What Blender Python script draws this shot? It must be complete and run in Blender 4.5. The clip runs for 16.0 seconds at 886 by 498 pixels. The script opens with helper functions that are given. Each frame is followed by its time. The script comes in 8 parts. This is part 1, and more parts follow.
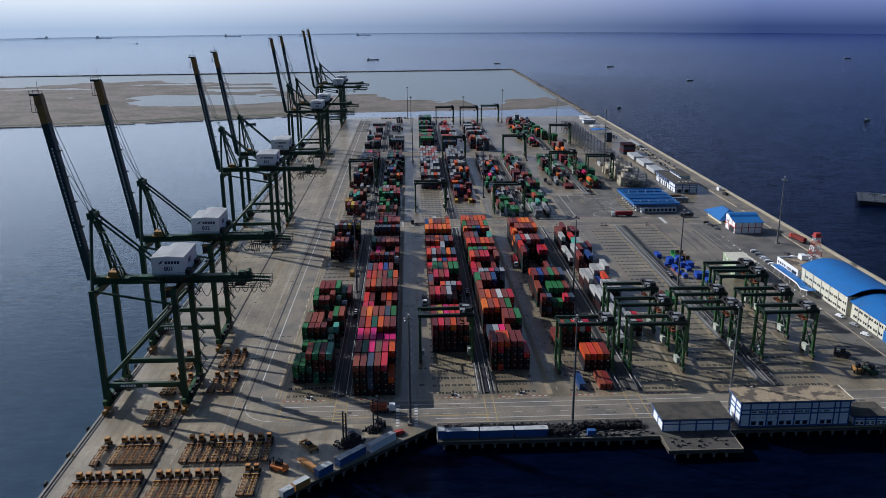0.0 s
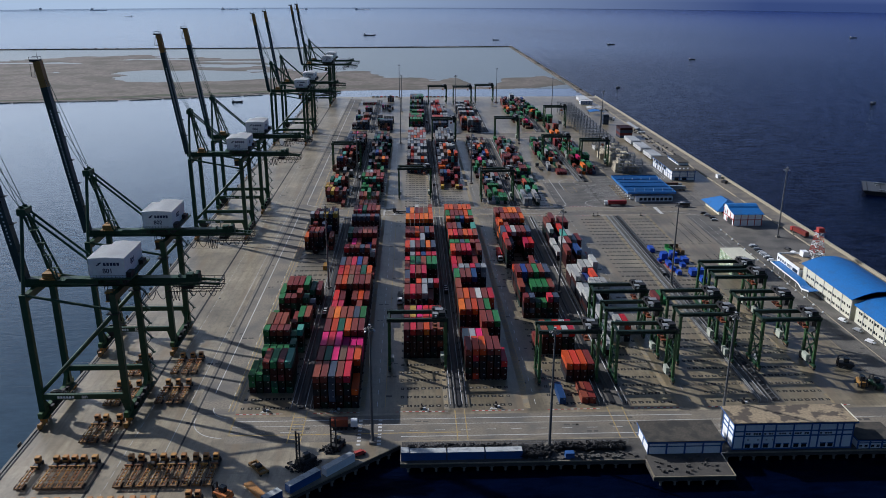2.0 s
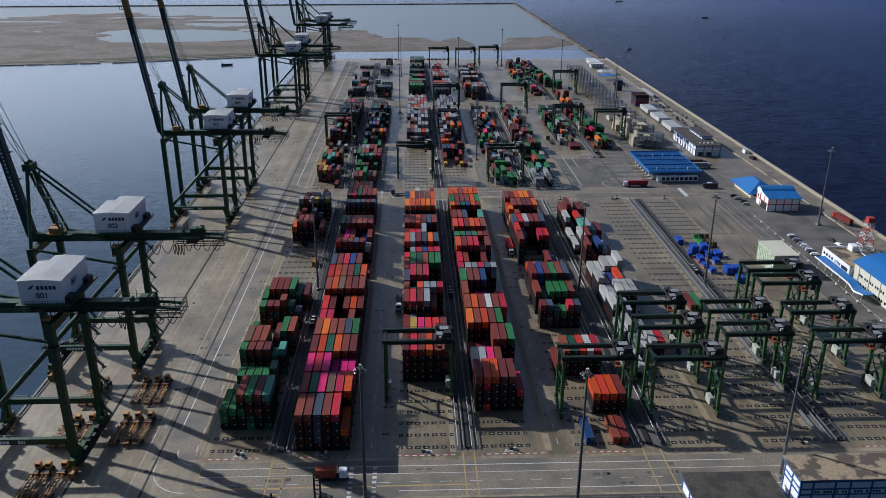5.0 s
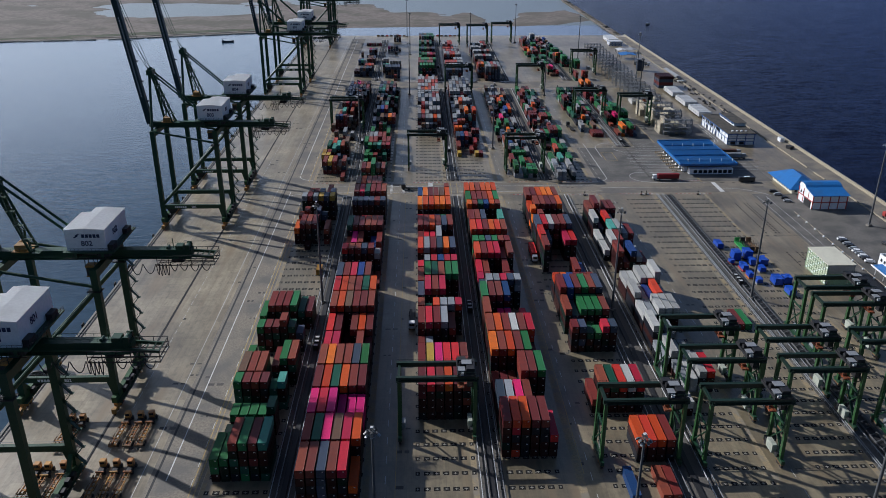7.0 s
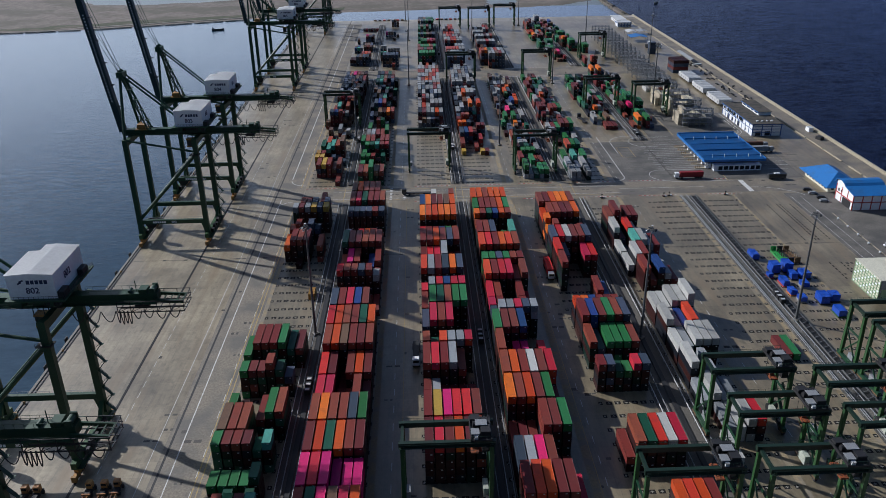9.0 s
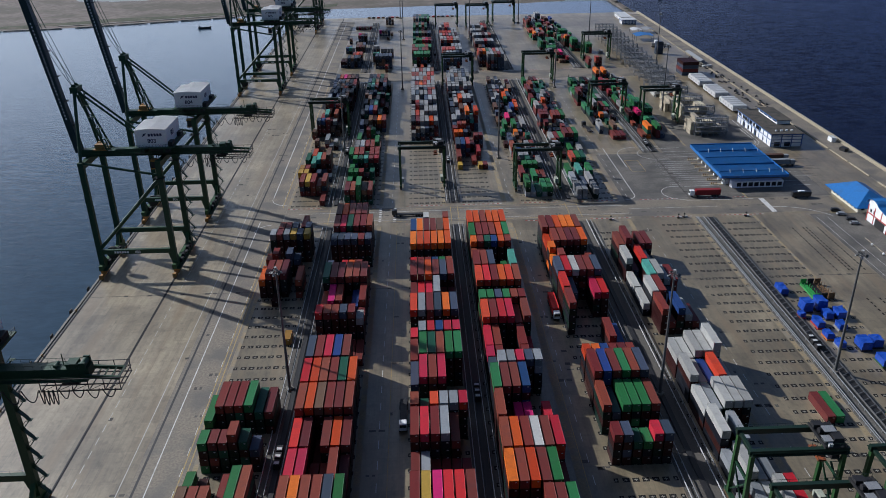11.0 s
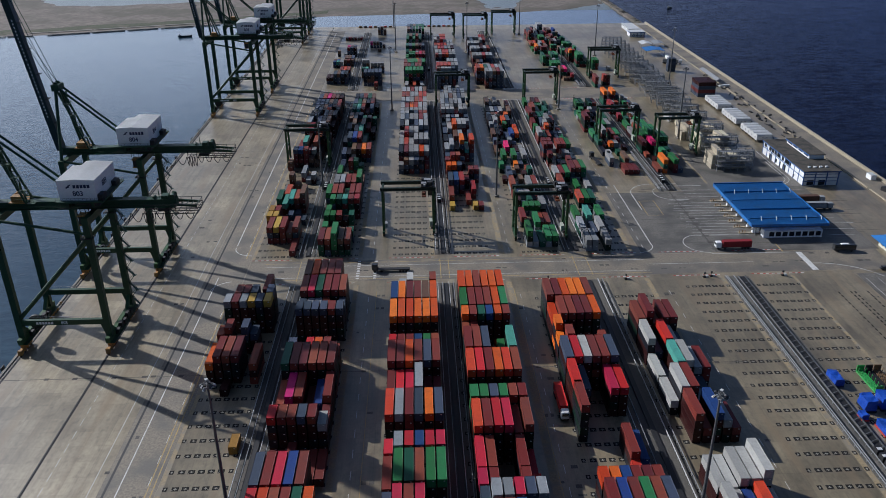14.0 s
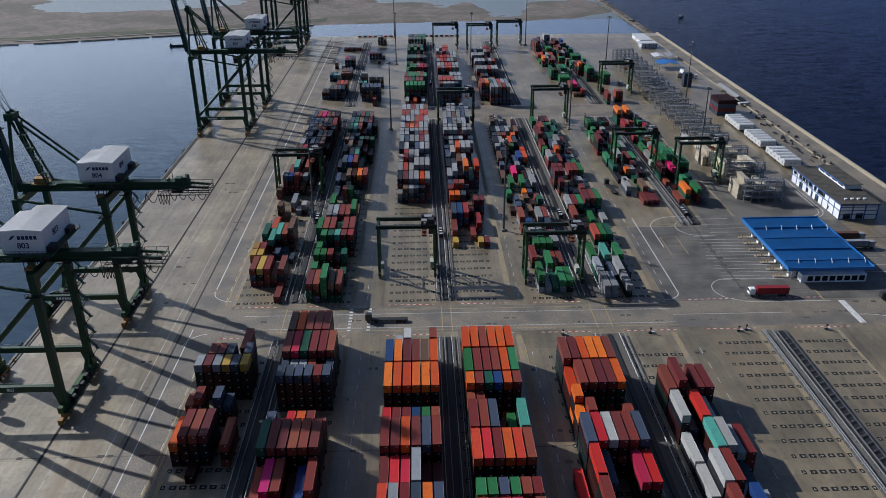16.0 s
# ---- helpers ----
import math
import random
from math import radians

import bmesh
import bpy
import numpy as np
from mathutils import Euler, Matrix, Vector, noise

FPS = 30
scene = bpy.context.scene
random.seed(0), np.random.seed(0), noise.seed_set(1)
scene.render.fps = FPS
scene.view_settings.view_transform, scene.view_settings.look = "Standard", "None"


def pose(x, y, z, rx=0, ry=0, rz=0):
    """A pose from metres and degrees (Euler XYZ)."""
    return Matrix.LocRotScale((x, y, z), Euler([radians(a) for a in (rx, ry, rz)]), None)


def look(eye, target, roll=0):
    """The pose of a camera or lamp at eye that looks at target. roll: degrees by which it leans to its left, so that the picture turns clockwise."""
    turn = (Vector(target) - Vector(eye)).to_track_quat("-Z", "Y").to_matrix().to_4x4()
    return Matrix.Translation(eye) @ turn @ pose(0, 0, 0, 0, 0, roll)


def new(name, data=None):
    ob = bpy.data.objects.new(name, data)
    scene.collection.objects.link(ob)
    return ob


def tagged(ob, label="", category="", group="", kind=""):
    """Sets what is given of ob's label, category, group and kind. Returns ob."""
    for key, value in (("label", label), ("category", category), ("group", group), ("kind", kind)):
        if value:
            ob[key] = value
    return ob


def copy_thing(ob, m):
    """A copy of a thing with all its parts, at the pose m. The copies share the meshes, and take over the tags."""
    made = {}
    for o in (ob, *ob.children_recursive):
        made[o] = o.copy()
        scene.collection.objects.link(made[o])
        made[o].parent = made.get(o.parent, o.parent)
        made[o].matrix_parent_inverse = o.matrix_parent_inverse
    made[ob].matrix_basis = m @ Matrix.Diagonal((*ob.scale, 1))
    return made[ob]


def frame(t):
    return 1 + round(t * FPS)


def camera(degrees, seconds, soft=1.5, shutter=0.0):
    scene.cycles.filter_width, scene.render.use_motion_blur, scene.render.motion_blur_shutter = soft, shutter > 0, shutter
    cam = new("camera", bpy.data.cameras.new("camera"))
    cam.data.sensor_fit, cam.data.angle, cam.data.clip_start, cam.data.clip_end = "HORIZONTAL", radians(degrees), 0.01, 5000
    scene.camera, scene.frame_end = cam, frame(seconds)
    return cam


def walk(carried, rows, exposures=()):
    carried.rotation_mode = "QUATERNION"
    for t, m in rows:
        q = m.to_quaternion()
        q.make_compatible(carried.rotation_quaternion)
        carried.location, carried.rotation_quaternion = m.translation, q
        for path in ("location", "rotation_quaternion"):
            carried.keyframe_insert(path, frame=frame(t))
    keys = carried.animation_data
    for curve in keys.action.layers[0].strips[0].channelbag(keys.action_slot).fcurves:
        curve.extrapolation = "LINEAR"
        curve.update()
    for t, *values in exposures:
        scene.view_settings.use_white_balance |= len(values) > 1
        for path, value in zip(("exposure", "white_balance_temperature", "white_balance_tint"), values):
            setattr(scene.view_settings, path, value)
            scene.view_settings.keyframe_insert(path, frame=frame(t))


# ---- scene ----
cam = camera(58.1, 16.0, soft=0.6)
PATH = [
    (0, (6.382, -2.524, 149.482), (6.458, -0.613, 148.898), -0.3),
    (0.5, (10.067, 4.307, 149.574), (10.142, 6.211, 148.969), -0.3),
    (1, (13.531, 11.207, 149.687), (13.607, 13.11, 149.076), -0.2),
    (1.5, (16.567, 18.369, 149.818), (16.643, 20.268, 149.197), 0.1),
    (2, (18.884, 25.83, 149.976), (18.959, 27.724, 149.336), 0.2),
    (2.5, (20.39, 33.751, 150.098), (20.464, 35.639, 149.441), 0.2),
    (3, (20.91, 42.163, 150.194), (20.984, 44.045, 149.52), 0.2),
    (5.5, (18.323, 87.08, 150.755), (18.395, 88.931, 150.002), 0.2),
    (6, (17.481, 96.766, 150.808), (17.548, 98.611, 150.04), 0.2),
    (6.5, (16.469, 106.806, 150.84), (16.532, 108.645, 150.055), 0.3),
    (7, (15.516, 116.987, 150.867), (15.574, 118.819, 150.067), 0.2),
    (7.5, (14.845, 127.027, 150.862), (14.9, 128.851, 150.045), -0.2),
    (8, (14.671, 136.959, 150.829), (14.724, 138.777, 149.997), -0.4),
    (8.5, (14.96, 146.77, 150.773), (15.01, 148.585, 149.934), -0.7),
    (9, (15.61, 156.441, 150.708), (15.66, 158.253, 149.862), -0.9),
    (11.5, (20.626, 205.11, 150.356), (20.677, 206.913, 149.492), -1.0),
    (12, (21.763, 214.873, 150.293), (21.814, 216.676, 149.429), -0.9),
    (12.5, (22.997, 224.608, 150.225), (23.049, 226.412, 149.362), -0.9),
    (13, (24.121, 234.195, 150.156), (24.175, 235.998, 149.293), -0.8),
    (13.5, (25.097, 243.773, 150.118), (25.15, 245.577, 149.255), -0.6),
    (14, (25.801, 253.438, 150.099), (25.856, 255.242, 149.237), -0.5),
    (14.5, (26.25, 263.183, 150.096), (26.306, 264.987, 149.235), -0.3),
    (15, (26.524, 272.948, 150.095), (26.58, 274.752, 149.234), -0.3),
    (15.5, (26.704, 282.671, 150.098), (26.759, 284.476, 149.239), -0.3),
    (16, (26.901, 292.308, 150.1), (26.952, 294.115, 149.244), -0.3),
]
walk(cam, [(t, look(eye, target, roll)) for t, eye, target, roll in PATH], [(0.0, 0.04, 5400, 10), (16.0, 0.04, 5400, 10)])

# ---------------------------------------------------------------- light
SUN_AZ, SUN_EL = -33.0, 31.0          # where the shadows point, in degrees from +x; the sun's height
world = bpy.data.worlds.new("world")
scene.world = world
world.use_nodes = True
wn = world.node_tree
sky = wn.nodes.new("ShaderNodeTexSky")
sky.sky_type = "NISHITA"
sky.sun_disc = False
sky.sun_elevation = radians(SUN_EL)
sky.sun_rotation = radians(90 - (SUN_AZ + 180))
sky.air_density, sky.dust_density, sky.ozone_density = 1.0, 3.5, 4.0
wn.links.new(sky.outputs[0], wn.nodes["Background"].inputs[0])
wn.nodes["Background"].inputs[1].default_value = 0.045

sun_data = bpy.data.lights.new("sun", "SUN")
sun_data.energy, sun_data.angle, sun_data.color = 4.4, radians(0.6), (1.0, 0.89, 0.76)
sun = new("sun", sun_data)
az = radians(SUN_AZ)
sun_way = Vector((math.cos(az) * math.cos(radians(SUN_EL)), math.sin(az) * math.cos(radians(SUN_EL)), -math.sin(radians(SUN_EL))))
sun.matrix_world = look((0, 500, 400), Vector((0, 500, 400)) + sun_way)

HAZE_LOW = ((0.43, 0.49, 0.56, 1), (0.045, 0.066, 0.16, 1))      # painted glow over the far water, towards the sun and away from it
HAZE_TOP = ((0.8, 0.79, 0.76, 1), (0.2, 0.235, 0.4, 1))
GLOW_HIGH = ((0.93, 0.94, 0.98, 1), (0.085, 0.135, 0.36, 1))    # unseen glow above, added for the water to reflect; the sun passes through

# ---------------------------------------------------------------- materials
def links_of(mat):
    return mat.node_tree.nodes, mat.node_tree.links


def material(name, colour, rough=0.7, metal=0.0, grain=0.15, scale=1.0, bump=0.0, vary=0.0, wear=0.0, wear_colour=(0.12, 0.08, 0.06), wear_scale=0.25, edge=(0.52, 0.68), shine=0.5):
    """A painted or mineral surface: fine grain and broad stains, in metres; vary: from one object to the next."""
    mat = bpy.data.materials.new(name)
    mat.use_nodes = True
    n, l = links_of(mat)
    b = n["Principled BSDF"]
    b.inputs["Roughness"].default_value, b.inputs["Metallic"].default_value = rough, metal
    b.inputs["Specular IOR Level"].default_value = shine
    geo = n.new("ShaderNodeNewGeometry")
    fine = n.new("ShaderNodeTexNoise")
    fine.inputs["Scale"].default_value, fine.inputs["Detail"].default_value = 3.0 * scale, 5
    l.new(geo.outputs["Position"], fine.inputs["Vector"])
    broad = n.new("ShaderNodeTexNoise")
    broad.inputs["Scale"].default_value, broad.inputs["Detail"].default_value = wear_scale * scale, 4
    l.new(geo.outputs["Position"], broad.inputs["Vector"])
    value = n.new("ShaderNodeMapRange")
    value.inputs["From Min"].default_value, value.inputs["From Max"].default_value = 0.3, 0.7
    value.inputs["To Min"].default_value, value.inputs["To Max"].default_value = 1 - grain, 1 + grain
    l.new(fine.outputs[0], value.inputs["Value"])
    tint = n.new("ShaderNodeMix")
    tint.data_type, tint.blend_type = "RGBA", "MULTIPLY"
    tint.inputs[0].default_value = 1
    tint.inputs[6].default_value = (*colour, 1)
    l.new(value.outputs[0], tint.inputs[7])
    last = tint.outputs[2]
    if vary:
        info = n.new("ShaderNodeObjectInfo")
        hsv = n.new("ShaderNodeHueSaturation")
        spread = n.new("ShaderNodeMapRange")
        spread.inputs["To Min"].default_value, spread.inputs["To Max"].default_value = 1 - vary, 1 + vary
        isle = n.new("ShaderNodeNewGeometry")
        both = n.new("ShaderNodeMath")
        both.operation = "ADD"
        l.new(info.outputs["Random"], both.inputs[0])
        l.new(isle.outputs["Random Per Island"], both.inputs[1])
        chance = n.new("ShaderNodeMath")
        chance.operation = "FRACT"
        l.new(both.outputs[0], chance.inputs[0])
        l.new(chance.outputs[0], spread.inputs["Value"])
        l.new(spread.outputs[0], hsv.inputs["Value"])
        turn = n.new("ShaderNodeMapRange")
        turn.inputs["To Min"].default_value, turn.inputs["To Max"].default_value = 0.5 - vary * 0.05, 0.5 + vary * 0.05
        l.new(chance.outputs[0], turn.inputs["Value"])
        l.new(turn.outputs[0], hsv.inputs["Hue"])
        l.new(last, hsv.inputs["Color"])
        last = hsv.outputs[0]
    if wear:
        mask = n.new("ShaderNodeMapRange")
        mask.inputs["From Min"].default_value, mask.inputs["From Max"].default_value = edge
        mask.inputs["To Max"].default_value = wear
        l.new(broad.outputs[0], mask.inputs["Value"])
        worn = n.new("ShaderNodeMix")
        worn.data_type = "RGBA"
        worn.inputs[7].default_value = (*wear_colour, 1)
        l.new(mask.outputs[0], worn.inputs[0])
        l.new(last, worn.inputs[6])
        last = worn.outputs[2]
    l.new(last, b.inputs["Base Color"])
    if bump:
        bm = n.new("ShaderNodeBump")
        bm.inputs["Strength"].default_value, bm.inputs["Distance"].default_value = bump, 0.05
        l.new(fine.outputs[0], bm.inputs["Height"])
        l.new(bm.outputs[0], b.inputs["Normal"])
    return mat


def box_material(name, colour):
    """Container paint: each box a shade of its own, rust and dirt in streaks."""
    return material(name, colour, rough=0.5, grain=0.08, scale=0.6, vary=0.26, wear=0.3, wear_colour=tuple(c * 0.45 + 0.03 for c in colour), wear_scale=0.7, shine=0.2)


# x, z and v are near-black copies: shade within the stacks put into the paint
BOX = {key: box_material("container_" + name, c) for key, (name, c) in {
    "r": ("maroon", (0.136, 0.028, 0.0256)), "s": ("brick", (0.19, 0.038, 0.027)), "o": ("orange", (0.54, 0.092, 0.012)), "g": ("green", (0.032, 0.15, 0.048)),
    "d": ("dark_green", (0.016, 0.08, 0.048)), "m": ("magenta", (0.52, 0.018, 0.15)), "c": ("crimson", (0.46, 0.022, 0.045)), "b": ("blue", (0.02, 0.052, 0.17)),
    "n": ("slate", (0.048, 0.064, 0.096)), "w": ("white", (0.4, 0.4, 0.38)), "l": ("grey", (0.24, 0.256, 0.272)), "k": ("brown", (0.128, 0.072, 0.048)),
    "t": ("teal", (0.08, 0.27, 0.21)), "y": ("ochre", (0.36, 0.216, 0.04)), "x": ("shade_dark_maroon", (0.03, 0.0062, 0.0058)), "z": ("shade_dark_slate", (0.0085, 0.0105, 0.016)), "v": ("shade_dark_green", (0.0035, 0.0165, 0.0105)), "i": ("ivory", (0.5, 0.45, 0.33)), "h": ("dull_white", (0.235, 0.235, 0.232)), "j": ("faded_red", (0.29, 0.035, 0.028)), "e": ("red", (0.44, 0.022, 0.018))}.items()}
COLOUR_NAMES = {"r": "maroon", "s": "brick-red", "o": "orange", "g": "green", "d": "dark green", "m": "magenta", "c": "crimson", "b": "blue", "n": "slate-blue", "w": "white",
                "l": "grey", "k": "brown", "t": "pale teal", "y": "ochre", "e": "bright red", "i": "ivory", "h": "dull white", "j": "faded red", "x": "dark maroon", "z": "dark slate", "v": "blackish green"}

CONCRETE = material("yard_concrete", (0.21, 0.195, 0.17), rough=0.85, grain=0.1, scale=0.35, wear=0.55, wear_colour=(0.17, 0.165, 0.15), wear_scale=0.06)
ASPHALT = material("lane_asphalt", (0.105, 0.096, 0.083), rough=0.85, grain=0.12, scale=0.5, wear=0.4, wear_colour=(0.065, 0.065, 0.065), wear_scale=0.08)
ASPHALT_LIGHT = material("road_concrete", (0.212, 0.184, 0.14), rough=0.65, grain=0.3, scale=0.5, wear=0.8, wear_colour=(0.115, 0.108, 0.098), wear_scale=0.16, edge=(0.44, 0.62))
APRON = material("gate_asphalt", (0.148, 0.138, 0.12), rough=0.65, grain=0.34, scale=0.5, wear=0.9, wear_colour=(0.075, 0.072, 0.066), wear_scale=0.16, edge=(0.42, 0.62))
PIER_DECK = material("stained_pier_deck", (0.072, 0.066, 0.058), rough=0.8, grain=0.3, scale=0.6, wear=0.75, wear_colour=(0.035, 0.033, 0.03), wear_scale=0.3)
OCHRE_DUST = material("ochre_dust", (0.29, 0.23, 0.135), rough=0.7, grain=0.2, scale=0.5, wear=0.9, wear_colour=(0.225, 0.2, 0.155), wear_scale=0.5, edge=(0.46, 0.6))
SITE_ROOF = material("site_roof", (0.46, 0.48, 0.48), rough=0.5, grain=0.15, wear=0.7, wear_colour=(0.2, 0.22, 0.24), wear_scale=0.6)
SALLOW = material("sallow_cabinet", (0.4, 0.43, 0.36), rough=0.6, wear=0.4, wear_colour=(0.2, 0.21, 0.17))
HEAD = material("lamp_housing", (0.06, 0.065, 0.07), rough=0.5)
PALE = material("pale_concrete", (0.34, 0.3, 0.22), rough=0.85, grain=0.15, scale=0.5, wear=0.5, wear_colour=(0.3, 0.27, 0.2))
PAD_PLATE = material("seat_plate", (0.27, 0.255, 0.22), rough=0.8, grain=0.2)
PAD = material("seat_steel", (0.022, 0.022, 0.022), rough=0.9, grain=0.25, shine=0.15)
SAND = material("sand", (0.165, 0.14, 0.12), rough=0.95, grain=0.3, scale=0.06, wear=0.75, wear_colour=(0.09, 0.085, 0.062), wear_scale=0.3, edge=(0.46, 0.6))
GRASS = material("shore_grass", (0.06, 0.07, 0.035), rough=0.95, grain=0.4, scale=0.15, wear=0.7, wear_colour=(0.13, 0.11, 0.08), wear_scale=0.4)
CRANE = material("crane_green", (0.012, 0.05, 0.021), rough=0.5, grain=0.15, wear=0.3, wear_colour=(0.03, 0.05, 0.035))
# copies of the crane green: shade put into the girders' colour
CRANE_DARK = material("crane_shaded_green", (0.0075, 0.024, 0.014), rough=0.5, grain=0.2, wear=0.3, wear_colour=(0.02, 0.03, 0.02))
BOOM = material("boom_paint", (0.014, 0.034, 0.038), rough=0.45, grain=0.2, wear=0.3, wear_colour=(0.02, 0.04, 0.035))
# sunlight put into the colour: brighter copy of the crane green
CRANE_LIGHT = material("crane_sunlit_green", (0.026, 0.08, 0.021), rough=0.5, grain=0.15, wear=0.35, wear_colour=(0.03, 0.06, 0.035))
SPREADER = material("spreader_orange", (0.3, 0.075, 0.02), rough=0.7, grain=0.3, wear=0.8, wear_colour=(0.03, 0.02, 0.015), wear_scale=1.4, edge=(0.4, 0.6))
RUST = material("rusty_steel", (0.14, 0.085, 0.042), rough=0.8, grain=0.3, wear=0.6, wear_colour=(0.22, 0.11, 0.04), wear_scale=1.0)
ORANGE_RUST = material("rust_streaked_yellow", (0.4, 0.2, 0.04), rough=0.7, grain=0.3, wear=0.8, wear_colour=(0.06, 0.035, 0.02), wear_scale=1.2)
PATCH = material("repair_patch", (0.085, 0.08, 0.072), rough=0.85, grain=0.25, vary=0.3)
NAVY = material("navy_paint", (0.02, 0.03, 0.09), rough=0.5)
ORANGE = material("orange_paint", (0.55, 0.17, 0.03), rough=0.6, grain=0.2, wear=0.4)
CRANE_BRIGHT = material("bright_green_paint", (0.05, 0.32, 0.07), rough=0.5, wear=0.3)
PALE_GREEN = material("pale_green_paint", (0.3, 0.42, 0.25), rough=0.6, wear=0.3)
CREAM = material("cream_paint", (0.62, 0.6, 0.48), rough=0.6, wear=0.3, wear_colour=(0.42, 0.4, 0.32))
CAB_YELLOW = material("cab_yellow", (0.48, 0.23, 0.06), rough=0.5, grain=0.2, wear=0.3, vary=0.15)
TARP = material("blue_tarpaulin", (0.015, 0.065, 0.4), rough=0.45, grain=0.15, scale=0.6)
BLUE_FRAME = material("blue_frame", (0.035, 0.1, 0.29), rough=0.5, wear=0.2)
STAINED_ROOF = material("stained_roof", (0.32, 0.255, 0.165), rough=0.9, grain=0.25, scale=0.4, wear=0.9, wear_colour=(0.075, 0.062, 0.052), wear_scale=0.45, edge=(0.5, 0.56))
DARK_ROOF = material("dark_roof", (0.07, 0.062, 0.05), rough=0.9, grain=0.3, scale=0.6, wear=0.8, wear_colour=(0.03, 0.03, 0.028), wear_scale=0.4, edge=(0.46, 0.6))
GRATING = material("steel_grating", (0.2, 0.2, 0.2), rough=0.6, metal=0.3)
MAST = material("galvanised_mast", (0.11, 0.113, 0.116), rough=0.6)
CAR_DARK = material("dark_car_paint", (0.03, 0.032, 0.036), rough=0.35)
# distant ships: haze put into the paint by paling it
HAZED_SHIP = material("hazed_ship_paint", (0.85, 0.87, 0.9), rough=0.5)
CAR_GREY = material("grey_car_paint", (0.3, 0.32, 0.34), rough=0.4, grain=0.08)
PALE_ROOF = material("pale_sheet", (0.55, 0.56, 0.56), rough=0.45, wear=0.3, wear_colour=(0.35, 0.35, 0.34))
WHITE = material("white_paint", (0.84, 0.85, 0.86), rough=0.5, grain=0.05, scale=0.4, wear=0.25, wear_colour=(0.5, 0.5, 0.48))
BLUE_ROOF = material("blue_roof", (0.025, 0.145, 0.42), rough=0.5, grain=0.16, scale=0.5, wear=0.6, wear_colour=(0.035, 0.11, 0.27), wear_scale=0.35)
YELLOW = material("yellow_paint", (0.3, 0.16, 0.035), rough=0.6, wear=0.5)
TRAILER = material("trailer_paint", (0.4, 0.18, 0.04), rough=0.7, grain=0.3, vary=0.3, wear=0.7, wear_colour=(0.03, 0.025, 0.02), wear_scale=1.2, edge=(0.45, 0.6))
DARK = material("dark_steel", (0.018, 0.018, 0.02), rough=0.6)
GREY = material("grey_steel", (0.3, 0.31, 0.32), rough=0.5, metal=0.3)
LINE_WHITE = material("road_white", (0.6, 0.6, 0.58), rough=0.8, wear=0.7, wear_colour=(0.33, 0.32, 0.3), wear_scale=0.8)
LINE_YELLOW = material("road_yellow", (0.44, 0.31, 0.1), rough=0.8, wear=0.85, wear_colour=(0.29, 0.25, 0.17), wear_scale=0.9, edge=(0.42, 0.6))
RED_PAINT = material("red_paint", (0.38, 0.045, 0.036), rough=0.7)

GLASS = bpy.data.materials.new("dark_glass")
GLASS.use_nodes = True
b = GLASS.node_tree.nodes["Principled BSDF"]
b.inputs["Base Color"].default_value, b.inputs["Roughness"].default_value = (0.02, 0.025, 0.03, 1), 0.08

WATER = bpy.data.materials.new("sea_water")
WATER.use_nodes = True
n, l = links_of(WATER)
b = n["Principled BSDF"]
b.inputs["Base Color"].default_value = (0.0012, 0.0028, 0.0125, 1)
b.inputs["Roughness"].default_value = 0.16
b.inputs["IOR"].default_value = 1.33
b.inputs["Specular Tint"].default_value = (0.15, 0.3, 1.0, 1)
geo = n.new("ShaderNodeNewGeometry")
swell = n.new("ShaderNodeTexNoise")
swell.inputs["Scale"].default_value, swell.inputs["Detail"].default_value, swell.inputs["Roughness"].default_value = 0.16, 9, 0.72
streak = n.new("ShaderNodeTexNoise")
streak.inputs["Scale"].default_value, streak.inputs["Detail"].default_value, streak.inputs["Roughness"].default_value = 0.15, 8, 0.72
# ripple light painted in: streaks of lighter base colour and stronger gloss
streak_mask = n.new("ShaderNodeMapRange")
streak_mask.inputs["From Min"].default_value, streak_mask.inputs["From Max"].default_value = 0.4, 0.66
ripple_tone = n.new("ShaderNodeMix")
ripple_tone.data_type = "RGBA"
ripple_tone.inputs[6].default_value, ripple_tone.inputs[7].default_value = (0.0003, 0.0014, 0.0085, 1), (0.0009, 0.0034, 0.0175, 1)
gloss_mask = n.new("ShaderNodeMapRange")
gloss_mask.inputs["From Min"].default_value, gloss_mask.inputs["From Max"].default_value = 0.4, 0.62
gloss_mask.inputs["To Min"].default_value, gloss_mask.inputs["To Max"].default_value = 0.02, 0.15
l.new(streak.outputs[0], gloss_mask.inputs["Value"])
l.new(gloss_mask.outputs[0], b.inputs["Specular IOR Level"])
l.new(streak.outputs[0], streak_mask.inputs["Value"])
l.new(streak_mask.outputs[0], ripple_tone.inputs[0])
# haze put into the sea's base colour: paler with distance and towards the left
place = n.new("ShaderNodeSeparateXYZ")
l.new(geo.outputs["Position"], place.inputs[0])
haze_x, haze_y, haze_share = n.new("ShaderNodeMapRange"), n.new("ShaderNodeMapRange"), n.new("ShaderNodeMath")
haze_share.operation = "MULTIPLY"
for node, axis, lo, hi in ((haze_x, "X", 1900, -1200), (haze_y, "Y", 1400, 2100)):
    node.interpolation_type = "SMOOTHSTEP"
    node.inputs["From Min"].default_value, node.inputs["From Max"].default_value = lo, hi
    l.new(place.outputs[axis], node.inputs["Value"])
l.new(haze_x.outputs[0], haze_share.inputs[0])
l.new(haze_y.outputs[0], haze_share.inputs[1])
hazed = n.new("ShaderNodeMix")
hazed.data_type = "RGBA"
haze_tone = n.new("ShaderNodeMix")
haze_tone.data_type = "RGBA"
